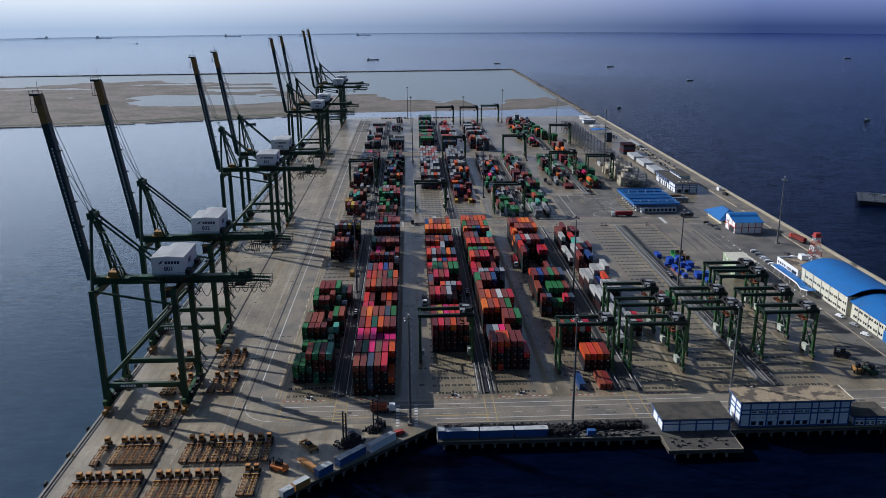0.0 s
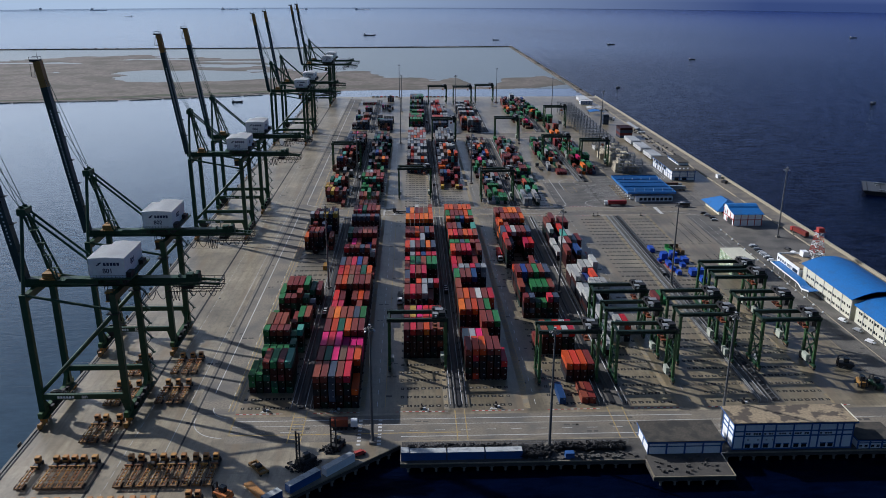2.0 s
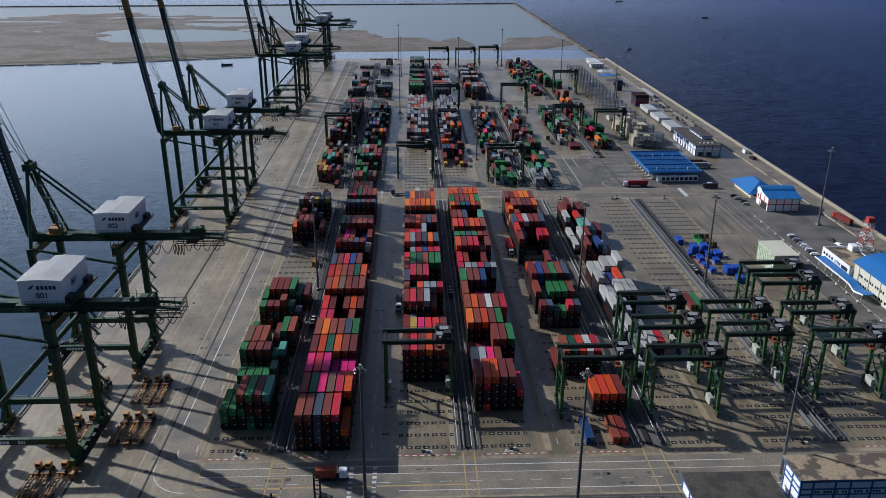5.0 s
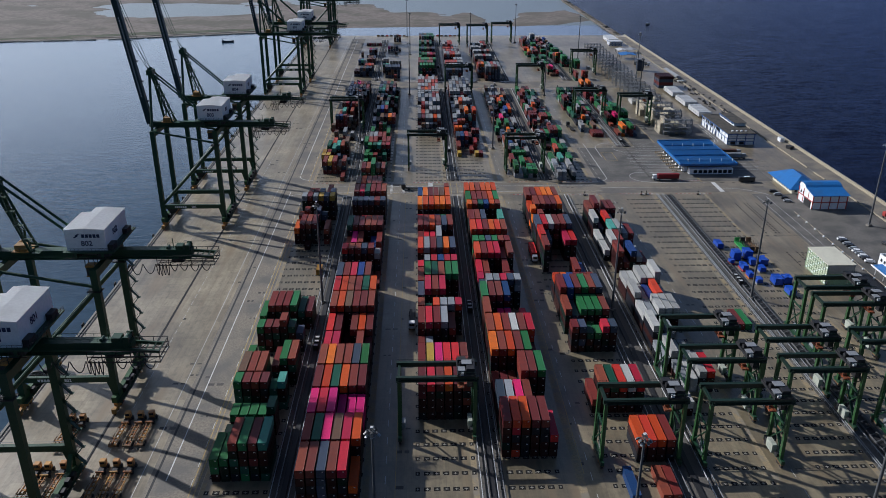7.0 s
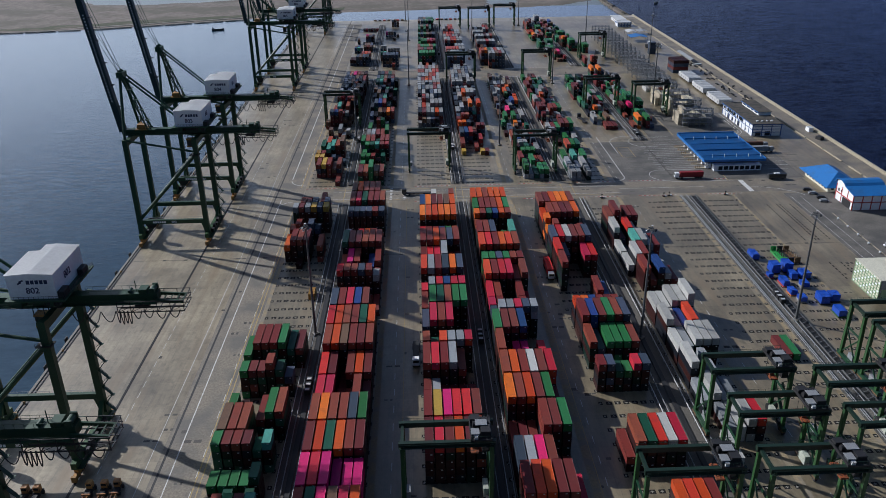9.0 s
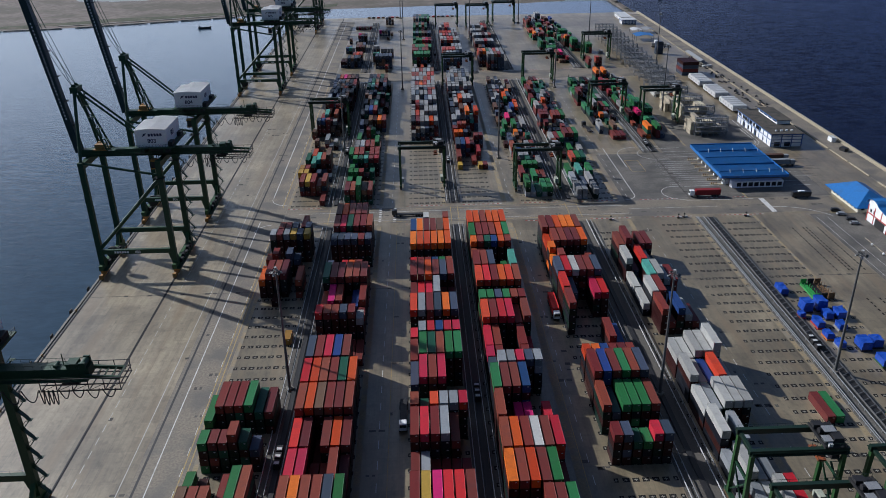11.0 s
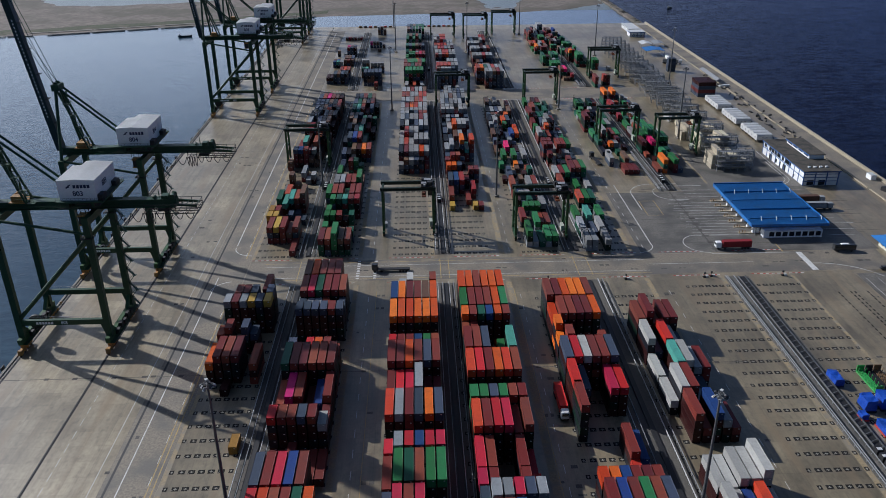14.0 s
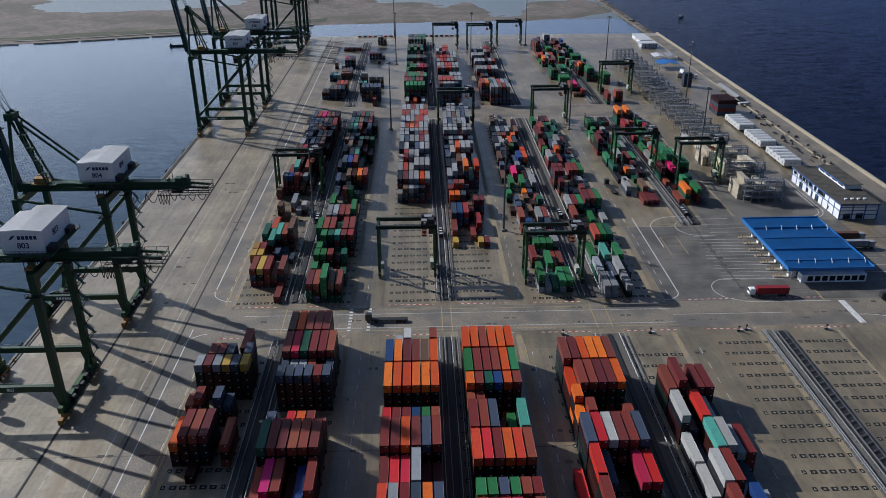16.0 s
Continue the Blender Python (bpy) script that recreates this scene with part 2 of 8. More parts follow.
haze_tone.inputs[6].default_value, haze_tone.inputs[7].default_value = (0.02, 0.04, 0.145, 1), (0.25, 0.325, 0.43, 1)
l.new(haze_x.outputs[0], haze_tone.inputs[0])
l.new(haze_tone.outputs[2], hazed.inputs[7])
far_y, spread = n.new("ShaderNodeMapRange"), n.new("ShaderNodeMath")
far_y.interpolation_type = "SMOOTHSTEP"
far_y.inputs["From Min"].default_value, far_y.inputs["From Max"].default_value = 1500, 4000
l.new(place.outputs["Y"], far_y.inputs["Value"])
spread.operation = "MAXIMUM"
l.new(haze_share.outputs[0], spread.inputs[0])
l.new(far_y.outputs[0], spread.inputs[1])
l.new(spread.outputs[0], hazed.inputs[0])
l.new(ripple_tone.outputs[2], hazed.inputs[6])
l.new(hazed.outputs[2], b.inputs["Base Color"])
stretch = n.new("ShaderNodeMapping")
stretch.inputs["Scale"].default_value = (0.6, 1.6, 1)
l.new(geo.outputs["Position"], stretch.inputs[0])
l.new(stretch.outputs[0], swell.inputs["Vector"])
l.new(stretch.outputs[0], streak.inputs["Vector"])
bump = n.new("ShaderNodeBump")
bump.inputs["Strength"].default_value, bump.inputs["Distance"].default_value = 0.6, 1.6
l.new(swell.outputs[0], bump.inputs["Height"])
l.new(bump.outputs[0], b.inputs["Normal"])


# ---------------------------------------------------------------- mesh helpers
def add_box(bm, x0, y0, z0, x1, y1, z1):
    v = [bm.verts.new(p) for p in ((x0, y0, z0), (x1, y0, z0), (x1, y1, z0), (x0, y1, z0), (x0, y0, z1), (x1, y0, z1), (x1, y1, z1), (x0, y1, z1))]
    for f in ((3, 2, 1, 0), (4, 5, 6, 7), (0, 1, 5, 4), (1, 2, 6, 5), (2, 3, 7, 6), (3, 0, 4, 7)):
        bm.faces.new([v[i] for i in f])


def add_beam(bm, a, b, w, h=None):
    """A box girder from a to b, w wide and h deep."""
    a, b, h = Vector(a), Vector(b), h or w
    way = (b - a).normalized()
    side = way.cross(Vector((0, 0, 1)))
    side = side.normalized() if side.length > 0.01 else Vector((1, 0, 0))
    up = side.cross(way).normalized()
    v = [bm.verts.new(p + side * sx * w / 2 + up * sz * h / 2) for p in (a, b) for sx, sz in ((-1, -1), (1, -1), (1, 1), (-1, 1))]
    for f in ((0, 1, 2, 3), (7, 6, 5, 4), (0, 4, 5, 1), (1, 5, 6, 2), (2, 6, 7, 3), (3, 7, 4, 0)):
        bm.faces.new([v[i] for i in f])


def add_rod(bm, a, b, r, sides=8, r2=None):
    """A round bar from a to b, tapering to r2."""
    a, b = Vector(a), Vector(b)
    way = (b - a).normalized()
    side = way.orthogonal().normalized()
    up = way.cross(side)
    rings = []
    for p, q in ((a, r), (b, r2 or r)):
        rings.append([bm.verts.new(p + (side * math.cos(k * math.tau / sides) + up * math.sin(k * math.tau / sides)) * q) for k in range(sides)])
    for k in range(sides):
        j = (k + 1) % sides
        bm.faces.new((rings[0][k], rings[0][j], rings[1][j], rings[1][k]))
    bm.faces.new(rings[0][::-1])
    bm.faces.new(rings[1])


def add_prism(bm, outline, z0, z1):
    """An upright slab over a plan outline, counter-clockwise."""
    low = [bm.verts.new((x, y, z0)) for x, y in outline]
    top = [bm.verts.new((x, y, z1)) for x, y in outline]
    bm.faces.new(low[::-1])
    bm.faces.new(top)
    for k in range(len(outline)):
        j = (k + 1) % len(outline)
        bm.faces.new((low[k], low[j], top[j], top[k]))


def slab(bm, *box):
    add_box(bm, *box)
    return bm


def mesh_of(name, bm, mat):
    me = bpy.data.meshes.new(name)
    bmesh.ops.recalc_face_normals(bm, faces=bm.faces)
    bm.to_mesh(me)
    bm.free()
    me.materials.append(mat)
    return me


def part(name, bm, mat, parent=None, label=""):
    ob = new(name, mesh_of(name, bm, mat))
    ob.parent = parent
    return tagged(ob, label)


def thing(name, label, category, group="", at=(0, 0, 0), turn=0):
    ob = tagged(new(name), label, category, group)
    ob.matrix_world = pose(*at, 0, 0, turn)
    ob.empty_display_size = 1
    return ob


def structure(name, bm, mat, label, category):
    return tagged(part(name, bm, mat), label, category, kind="structure")


# ---------------------------------------------------------------- sea, land and yard
YARD = bpy.data.materials.new("yard_slabs")
YARD.use_nodes = True
n, l = links_of(YARD)
b = n["Principled BSDF"]
b.inputs["Roughness"].default_value = 0.38
b.inputs["Specular IOR Level"].default_value = 1.0
geo = n.new("ShaderNodeNewGeometry")


def stretched(nodes, links, source, scale, noise_scale, detail=5):
    m = nodes.new("ShaderNodeMapping")
    m.inputs["Scale"].default_value = scale
    links.new(source, m.inputs[0])
    t = nodes.new("ShaderNodeTexNoise")
    t.inputs["Scale"].default_value, t.inputs["Detail"].default_value = noise_scale, detail
    links.new(m.outputs[0], t.inputs["Vector"])
    return t.outputs[0]


def ramp(nodes, links, source, lo, hi, a, b2):
    r = nodes.new("ShaderNodeMapRange")
    for key, v in zip(("From Min", "From Max", "To Min", "To Max"), (lo, hi, a, b2)):
        r.inputs[key].default_value = v
    links.new(source, r.inputs["Value"])
    return r.outputs[0]


def times(nodes, links, a, b2):
    m = nodes.new("ShaderNodeMath")
    m.operation = "MULTIPLY"
    links.new(a, m.inputs[0])
    links.new(b2, m.inputs[1])
    return m.outputs[0]


tracks = ramp(n, l, stretched(n, l, geo.outputs["Position"], (0.5, 0.012, 1), 1.0), 0.42, 0.66, 1.03, 0.8)
stains = ramp(n, l, stretched(n, l, geo.outputs["Position"], (0.035, 0.03, 1), 1.0, 7), 0.36, 0.66, 1.14, 0.66)
grain = ramp(n, l, stretched(n, l, geo.outputs["Position"], (1, 1, 1), 0.9, 8), 0.3, 0.7, 0.88, 1.1)
bricks = n.new("ShaderNodeTexBrick")
bricks.offset = 0.0
bricks.inputs["Color1"].default_value, bricks.inputs["Color2"].default_value = (1.05, 1.05, 1.05, 1), (0.8, 0.8, 0.8, 1)
bricks.inputs["Mortar"].default_value = (0.68, 0.68, 0.68, 1)
bricks.inputs["Scale"].default_value, bricks.inputs["Mortar Size"].default_value = 1.0, 0.05
bricks.inputs["Brick Width"].default_value, bricks.inputs["Row Height"].default_value = 5.6, 6.675
l.new(geo.outputs["Position"], bricks.inputs["Vector"])
spots = ramp(n, l, stretched(n, l, geo.outputs["Position"], (0.55, 0.3, 1), 1.0, 6), 0.52, 0.7, 1.03, 0.74)
scrapes = ramp(n, l, stretched(n, l, geo.outputs["Position"], (2.2, 0.16, 1), 1.0, 5), 0.5, 0.72, 1.02, 0.84)
blots = ramp(n, l, stretched(n, l, geo.outputs["Position"], (0.12, 0.06, 1), 1.0, 8), 0.4, 0.66, 1.06, 0.8)
shade = times(n, l, times(n, l, times(n, l, times(n, l, tracks, scrapes), times(n, l, times(n, l, stains, spots), blots)), grain), bricks.outputs["Color"])
tone = n.new("ShaderNodeMix")
tone.data_type, tone.blend_type = "RGBA", "MULTIPLY"
tone.inputs[0].default_value = 1
tone.inputs[6].default_value = (0.34, 0.288, 0.195, 1)
l.new(shade, tone.inputs[7])
ochre = n.new("ShaderNodeMix")
ochre.data_type = "RGBA"
ochre.inputs[7].default_value = (0.23, 0.172, 0.1, 1)
l.new(ramp(n, l, stretched(n, l, geo.outputs["Position"], (0.2, 0.022, 1), 1.0, 8), 0.5, 0.7, 0.0, 0.7), ochre.inputs[0])
l.new(tone.outputs[2], ochre.inputs[6])
l.new(ochre.outputs[2], b.inputs["Base Color"])
PAVEMENT = YARD.copy()
PAVEMENT.name = "yard_pavement"
PAVEMENT.node_tree.nodes["Mix"].inputs[6].default_value = (0.244, 0.204, 0.13, 1)

LAGOON = WATER.copy()
LAGOON.name = "shallow_water"
LAGOON.node_tree.nodes["Principled BSDF"].inputs["Base Color"].default_value = (0.13, 0.155, 0.15, 1)
LAGOON.node_tree.nodes["Principled BSDF"].inputs["Roughness"].default_value = 0.3
LAGOON.node_tree.links.remove(LAGOON.node_tree.nodes["Principled BSDF"].inputs["Specular IOR Level"].links[0])
LAGOON.node_tree.links.remove(LAGOON.node_tree.nodes["Principled BSDF"].inputs["Base Color"].links[0])
LAGOON.node_tree.nodes["Principled BSDF"].inputs["Specular Tint"].default_value = (1, 1, 1, 1)
LAGOON.node_tree.nodes["Bump"].inputs["Strength"].default_value = 0.25


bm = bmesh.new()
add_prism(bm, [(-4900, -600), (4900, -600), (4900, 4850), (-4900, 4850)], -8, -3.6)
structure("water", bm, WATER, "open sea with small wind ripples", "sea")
# basin water: base colour lifted in place of the bright sky it would reflect
BASIN = WATER.copy()
BASIN.name = "silty_harbour_water"
BASIN.node_tree.nodes["Principled BSDF"].inputs["Roughness"].default_value = 0.14
BASIN.node_tree.nodes["Bump"].inputs["Strength"].default_value = 0.13
BASIN.node_tree.links.remove(BASIN.node_tree.nodes["Principled BSDF"].inputs["Specular IOR Level"].links[0])
BASIN.node_tree.nodes["Principled BSDF"].inputs["Specular IOR Level"].default_value = 0.62
BASIN.node_tree.nodes["Principled BSDF"].inputs["Specular Tint"].default_value = (0.66, 0.86, 1.0, 1)
for socket, tone2 in ((6, (0.02, 0.044, 0.074, 1)), (7, (0.034, 0.066, 0.104, 1))):
    BASIN.node_tree.nodes["Mix"].inputs[socket].default_value = tone2
bm = bmesh.new()
add_prism(bm, [(-3200, -600), (-113, -600), (-113, 1113.9), (266, 1113.9), (264, 1306), (-170, 1320), (-3200, 1160)], -7.8, -3.55)
structure("harbour_basin", bm, BASIN, "silty grey-blue water of the harbour basin", "water")
bm = bmesh.new()
DECK = [(-114, 157), (-38, 219), (14, 262), (14, 250.6), (95, 250.6), (95, 240.6), (121.6, 240.6), (121.6, 253.6), (270, 253.6), (270, 1114), (-114, 1114)]
add_prism(bm, DECK, -0.4, 0)
structure("ground", bm, YARD, "worn grey concrete of the container yard", "yard")
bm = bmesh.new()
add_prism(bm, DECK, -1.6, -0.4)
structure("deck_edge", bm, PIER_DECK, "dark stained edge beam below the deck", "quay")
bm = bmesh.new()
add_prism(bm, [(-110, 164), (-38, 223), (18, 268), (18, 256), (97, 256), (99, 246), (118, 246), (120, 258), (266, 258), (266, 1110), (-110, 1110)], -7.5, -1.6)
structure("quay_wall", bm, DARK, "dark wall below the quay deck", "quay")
FLAT_SHORE = ((-1500, 1060), (-541, 1082), (-357, 1112), (-180, 1165), (-79, 1205), (60, 1215), (205, 1225), (258, 1275))
FLAT_BACK = ((-1500, 1640), (-810, 1650), (-624, 1755), (-541, 1785), (-401, 1712), (-282, 1700), (-237, 1535), (-140, 1432), (-56, 1470), (-23, 1370), (60, 1340), (95, 1345), (112, 1262), (146, 1258), (172, 1345), (245, 1385), (258, 1300))
# shallow hollows in the flat: middle, half length and half width, depth
HOLLOWS = ((-350, 1395, 118, 78, 1.5), (-425, 1440, 60, 45, 1.2), (-260, 1385, 60, 42, 1.2), (-595, 1452, 26, 7, 0.8), (-330, 1560, 90, 30, 0.9), (-300, 1640, 110, 22, 0.9), (-460, 1690, 120, 16, 0.7), (-700, 1600, 130, 14, 0.7), (-930, 1560, 140, 16, 0.7), (-250, 1480, 30, 20, 0.8))


def along(line, x):
    for (xa, ya), (xb, yb) in zip(line, line[1:]):
        if x <= xb:
            return ya + (yb - ya) * max(0.0, (x - xa) / (xb - xa))
    return line[-1][1]


def flat_height(x, y):
    """Height of the sand over the shallow water: shore and back edge broken up by noise, hollows between."""
    d = noise.noise(Vector((x / 90, y / 55, 1))) * 22 + noise.noise(Vector((x / 34, y / 20, 2))) * 13 + noise.noise(Vector((x / 13, y / 9, 3))) * 5
    h = min((y - along(FLAT_SHORE, x)) / 14 + d * 0.02, (along(FLAT_BACK, x) - y + d * 1.7) / 26, 1.0) * 0.62
    streak = noise.noise(Vector((x / 120, y / 17, 7))) * 0.5 + noise.noise(Vector((x / 46, y / 8, 8))) * 0.22
    h += streak * max(0.05, min(1.0, (y - 1300) / 360)) * 0.75
    for cx, cy, rx, ry, deep in HOLLOWS:
        q = ((x - cx + d * 1.5) / rx) ** 2 + ((y - cy + d) / ry) ** 2
        h -= deep * math.exp(-q * q * 0.8)
    return -3.5 + max(-0.6, min(0.75, h))


verts, faces, index = [], [], {}
xs = [-1500 + 12 * k for k in range(65)] + [-720 + 5.5 * k for k in range(179)]
ys = [1050 + 6.5 * k for k in range(118)]
for gx, x in enumerate(xs):
    for gy, y in enumerate(ys):
        z = flat_height(x, y)
        if z > -4.09:
            index[gx, gy] = len(verts)
            verts.append((x, y, z))
for gx in range(len(xs) - 1):
    for gy in range(len(ys) - 1):
        quad = [index.get(q) for q in ((gx, gy), (gx + 1, gy), (gx + 1, gy + 1), (gx, gy + 1))]
        if None not in quad:
            faces.append(quad)
me = bpy.data.meshes.new("sand_flat")
me.from_pydata(verts, [], faces)
me.materials.append(SAND)
tagged(new("sand_flat", me), "bare brown sand flat with shallow pools beyond the canal", "land", kind="structure")
bm = bmesh.new()
add_prism(bm, [(-1500, 1080), (-532, 1110), (-387, 1120), (-172, 1170), (-80, 1225), (262, 1225), (262, 2000), (-930, 1904), (-1500, 1890)], -7.5, -3.5)
structure("lagoon", bm, LAGOON, "pale shallow water inside the breakwater", "lagoon")
bm = bmesh.new()
for a, b2 in (((-1500, 1890), (-930, 1905)), ((-930, 1905), (259, 2003)), ((259, 2003), (262, 1560)), ((262, 1560), (266, 1114))):
    length = math.dist(a, b2)
    add_beam(bm, (*a, -3.2), (*b2, -3.2), 7, 3.0)
    for i in range(int(length / 9)):
        for row in range(2):
            px, py = a[0] + (b2[0] - a[0]) * (i + random.random()) * 9 / length, a[1] + (b2[1] - a[1]) * (i + random.random()) * 9 / length
            r = random.uniform(3, 5.5)
            add_rod(bm, (px, py, -7), (px + random.uniform(-1, 1), py + random.uniform(-1, 1), random.uniform(-2.6, -0.9)), r * 1.3, 6, r * 0.8)
tagged(structure("breakwater", bm, SAND, "low breakwater of heaped rocks round the lagoon", "breakwater"), kind="structure")
bm = bmesh.new()
shore = [(-1300, 1050), (-541, 1080), (-357, 1108), (-180, 1160), (-90, 1200)]
for (xa, ya), (xb, yb) in zip(shore, shore[1:]):
    length = math.dist((xa, ya), (xb, yb))
    for row, off in enumerate((2, 17)):
        k = 0.0
        while k < length - 20:
            step = random.uniform(26, 44)
            if row == 0 or -400 < xa + (xb - xa) * k / length < -120:
                u, v2 = k / length, min(1, (k + step - 2.5) / length)
                add_beam(bm, (xa + (xb - xa) * u, ya + (yb - ya) * u + off, -2.9), (xa + (xb - xa) * v2, ya + (yb - ya) * v2 + off, -2.9), 4.2 if row else 3.4, 0.7)
            k += step
tagged(part("shore_barrier", bm, CONCRETE), "long low concrete slabs laid along the sandy shore", "barrier", kind="stuff")

verts, faces = [], []
for k in range(150):
    x = -1300 + 8.2 * k
    y = along(FLAT_SHORE, x) + 9
    wide = 16 + 9 * noise.noise(Vector((x / 60, 0, 4))) + (14 if x > -420 else 0)
    verts += [(x, y, -3.2), (x, y + wide * 0.5, -2.62), (x, y + wide, -2.72)]
    if k:
        for q in (0, 1):
            faces.append((3 * k - 3 + q, 3 * k + q, 3 * k + 1 + q, 3 * k - 2 + q))
me = bpy.data.meshes.new("shore_grass")
me.from_pydata(verts, [], faces)
me.materials.append(GRASS)
tagged(new("shore_grass", me), "low dull green grass on the bank of the canal", "grass", kind="stuff")

# glowing backdrop: far haze and the last of the sea painted as a gradient
HAZE = bpy.data.materials.new("painted_sea_haze")
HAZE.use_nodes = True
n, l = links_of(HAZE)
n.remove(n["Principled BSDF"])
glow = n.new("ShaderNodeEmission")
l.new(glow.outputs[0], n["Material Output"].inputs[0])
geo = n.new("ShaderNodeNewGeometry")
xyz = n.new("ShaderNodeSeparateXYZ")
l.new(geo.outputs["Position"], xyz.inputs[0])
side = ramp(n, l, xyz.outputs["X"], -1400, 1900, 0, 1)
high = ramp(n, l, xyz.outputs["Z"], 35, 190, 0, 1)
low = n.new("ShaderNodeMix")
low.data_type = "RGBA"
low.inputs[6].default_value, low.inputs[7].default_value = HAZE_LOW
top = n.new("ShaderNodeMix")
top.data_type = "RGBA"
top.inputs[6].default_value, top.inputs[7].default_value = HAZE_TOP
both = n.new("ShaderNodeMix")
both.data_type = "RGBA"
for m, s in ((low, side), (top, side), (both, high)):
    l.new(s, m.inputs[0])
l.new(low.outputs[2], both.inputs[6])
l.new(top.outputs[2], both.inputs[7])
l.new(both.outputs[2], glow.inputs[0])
# glow added out of view to brighten reflections, see-through so it casts no shadow
ADDED_GLOW = bpy.data.materials.new("added_high_glow")
ADDED_GLOW.use_nodes = True
n, l = links_of(ADDED_GLOW)
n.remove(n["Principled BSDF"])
glow, clear, clear_glow = n.new("ShaderNodeEmission"), n.new("ShaderNodeBsdfTransparent"), n.new("ShaderNodeAddShader")
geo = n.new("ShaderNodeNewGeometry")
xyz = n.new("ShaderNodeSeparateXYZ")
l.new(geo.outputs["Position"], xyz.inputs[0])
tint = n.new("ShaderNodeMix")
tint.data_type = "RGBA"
tint.inputs[6].default_value, tint.inputs[7].default_value = GLOW_HIGH
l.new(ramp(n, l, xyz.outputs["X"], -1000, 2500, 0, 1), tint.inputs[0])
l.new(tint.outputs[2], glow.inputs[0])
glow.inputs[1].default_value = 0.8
l.new(glow.outputs[0], clear_glow.inputs[0])
l.new(clear.outputs[0], clear_glow.inputs[1])
l.new(clear_glow.outputs[0], n["Material Output"].inputs[0])
rim = [(4840 * math.sin(radians(a)), 4840 * math.cos(radians(a))) for a in range(-60, 61, 3)]


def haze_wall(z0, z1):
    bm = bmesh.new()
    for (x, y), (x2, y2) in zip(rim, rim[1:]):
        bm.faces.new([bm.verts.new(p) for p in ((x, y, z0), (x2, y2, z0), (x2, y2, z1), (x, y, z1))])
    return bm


structure("backdrop_veil", haze_wall(230, 1150), ADDED_GLOW, "thin bright haze high over the far sea", "haze")
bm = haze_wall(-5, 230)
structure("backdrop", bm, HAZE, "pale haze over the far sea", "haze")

# ---------------------------------------------------------------- lanes, rails and paint on the ground
def slab_on(name, x0, y0, x1, y1, mat, label, category, z=0.006):
    bm = bmesh.new()
    add_box(bm, x0, y0, -0.05, x1, y1, z)
    return structure(name, bm, mat, label, category)


slab_on("pavement", -46.4, 283.0, 256, 1092, PAVEMENT, "worn darker concrete paving of the yard blocks", "pavement", 0.002)
for x0, y0, x1, y1 in ((14.4, 250.9, 95.6, 263.6), (95.4, 241.0, 121.2, 263.4), (121.2, 254.0, 222, 263.2)):
    slab_on("pier_deck", x0, y0, x1, y1, PIER_DECK, "dark stained deck along the quay's front", "quay", 0.008)
for x0, x1 in ((-46.3, -45.0), (29.8, 31.5), (59.5, 61.8), (115.5, 117.6), (146.2, 147.9), (175.5, 176.8), (-1.2, 0.6)):
    for y0, y1 in ((285, 536), (640 if x0 > 140 else 561, 812)):
        slab_on("dust_strip", x0, y0, x1, y1, OCHRE_DUST, "ochre dust and old paint beside a crane lane", "stain", 0.005)
RUNWAYS = (("AB", -27.0, -18.8), ("CD", 31.6, 39.0), ("EF", 87.2, 98.8), ("GH", 148.0, 158.0))
for name, x0, x1 in RUNWAYS:
    for y0, y1 in ((286, 536), (562 if name != "GH" else 630, 812), (846, 1080)):
        # western strips get a darker asphalt, with the stacks' shade put into its colour
        slab_on("runway", x0, y0, x1, y1, ASPHALT if x0 < 140 else APRON, "worn strip of ground between two crane runways", "runway")
for y0, y1 in ((264.5, 281.5), (539.5, 558), (815, 843)):
    slab_on("road", -46, y0, 222, y1, ASPHALT_LIGHT, "grey cross road between the yard blocks", "road", 0.004)
slab_on("road", 120.5, 558.5, 224, 629, APRON, "grey road apron before the truck gate", "road", 0.004)
slab_on("road", 160, 629.2, 224, 690, APRON, "grey road past the gate office", "road", 0.004)
slab_on("road", 202.6, 284.6, 255.4, 536, APRON, "dark worn asphalt round the warehouses", "road", 0.0045)
slab_on("road", -62, 284, -46.5, 1090, ASPHALT_LIGHT, "truck lane along the quay", "road", 0.004)


def lines(name, boxes, mat, label):
    bm = bmesh.new()
    for x0, y0, x1, y1 in boxes:
        add_box(bm, x0, y0, -0.04, x1, y1, 0.014)
    return structure(name, bm, mat, label, "road marking")


def dashes_x(x0, x1, y, step=3.2, on=0.55, w=0.35):
    k = int((x1 - x0) / step)
    return [(x0 + i * step, y, x0 + (i + on) * step, y + w) for i in range(k)]


def dashes_y(x, y0, y1, step=9, on=0.4, w=0.18):
    return [(x, y0 + i * step, x + w, y0 + (i + on) * step) for i in range(int((y1 - y0) / step))]


white = [(-46, 278.6, 120, 278.9), (-46, 275, 200, 275.2), (14, 267, 200, 267.3), (-57.15, 300, -56.8, 545), (-55.5, 575, -55.1, 1080), (-64.7, 240, -64.5, 1080),
         (204.4, 440, 204.55, 532), (209.3, 440, 209.45, 532), (120, 548.5, 165, 548.7), (-40, 553, 120, 553.2), (-40, 543, 120, 543.2)]
white += dashes_x(-46, 200, 271, 9, 0.4, 0.18) + dashes_y(-77.7, 210, 1080, 6, 0.6, 0.16)
for y0, y1 in ((288, 532), (564, 808)):
    for x in (5.0, 64.0, 122.5, -49.5):
        white += dashes_y(x, y0, y1)
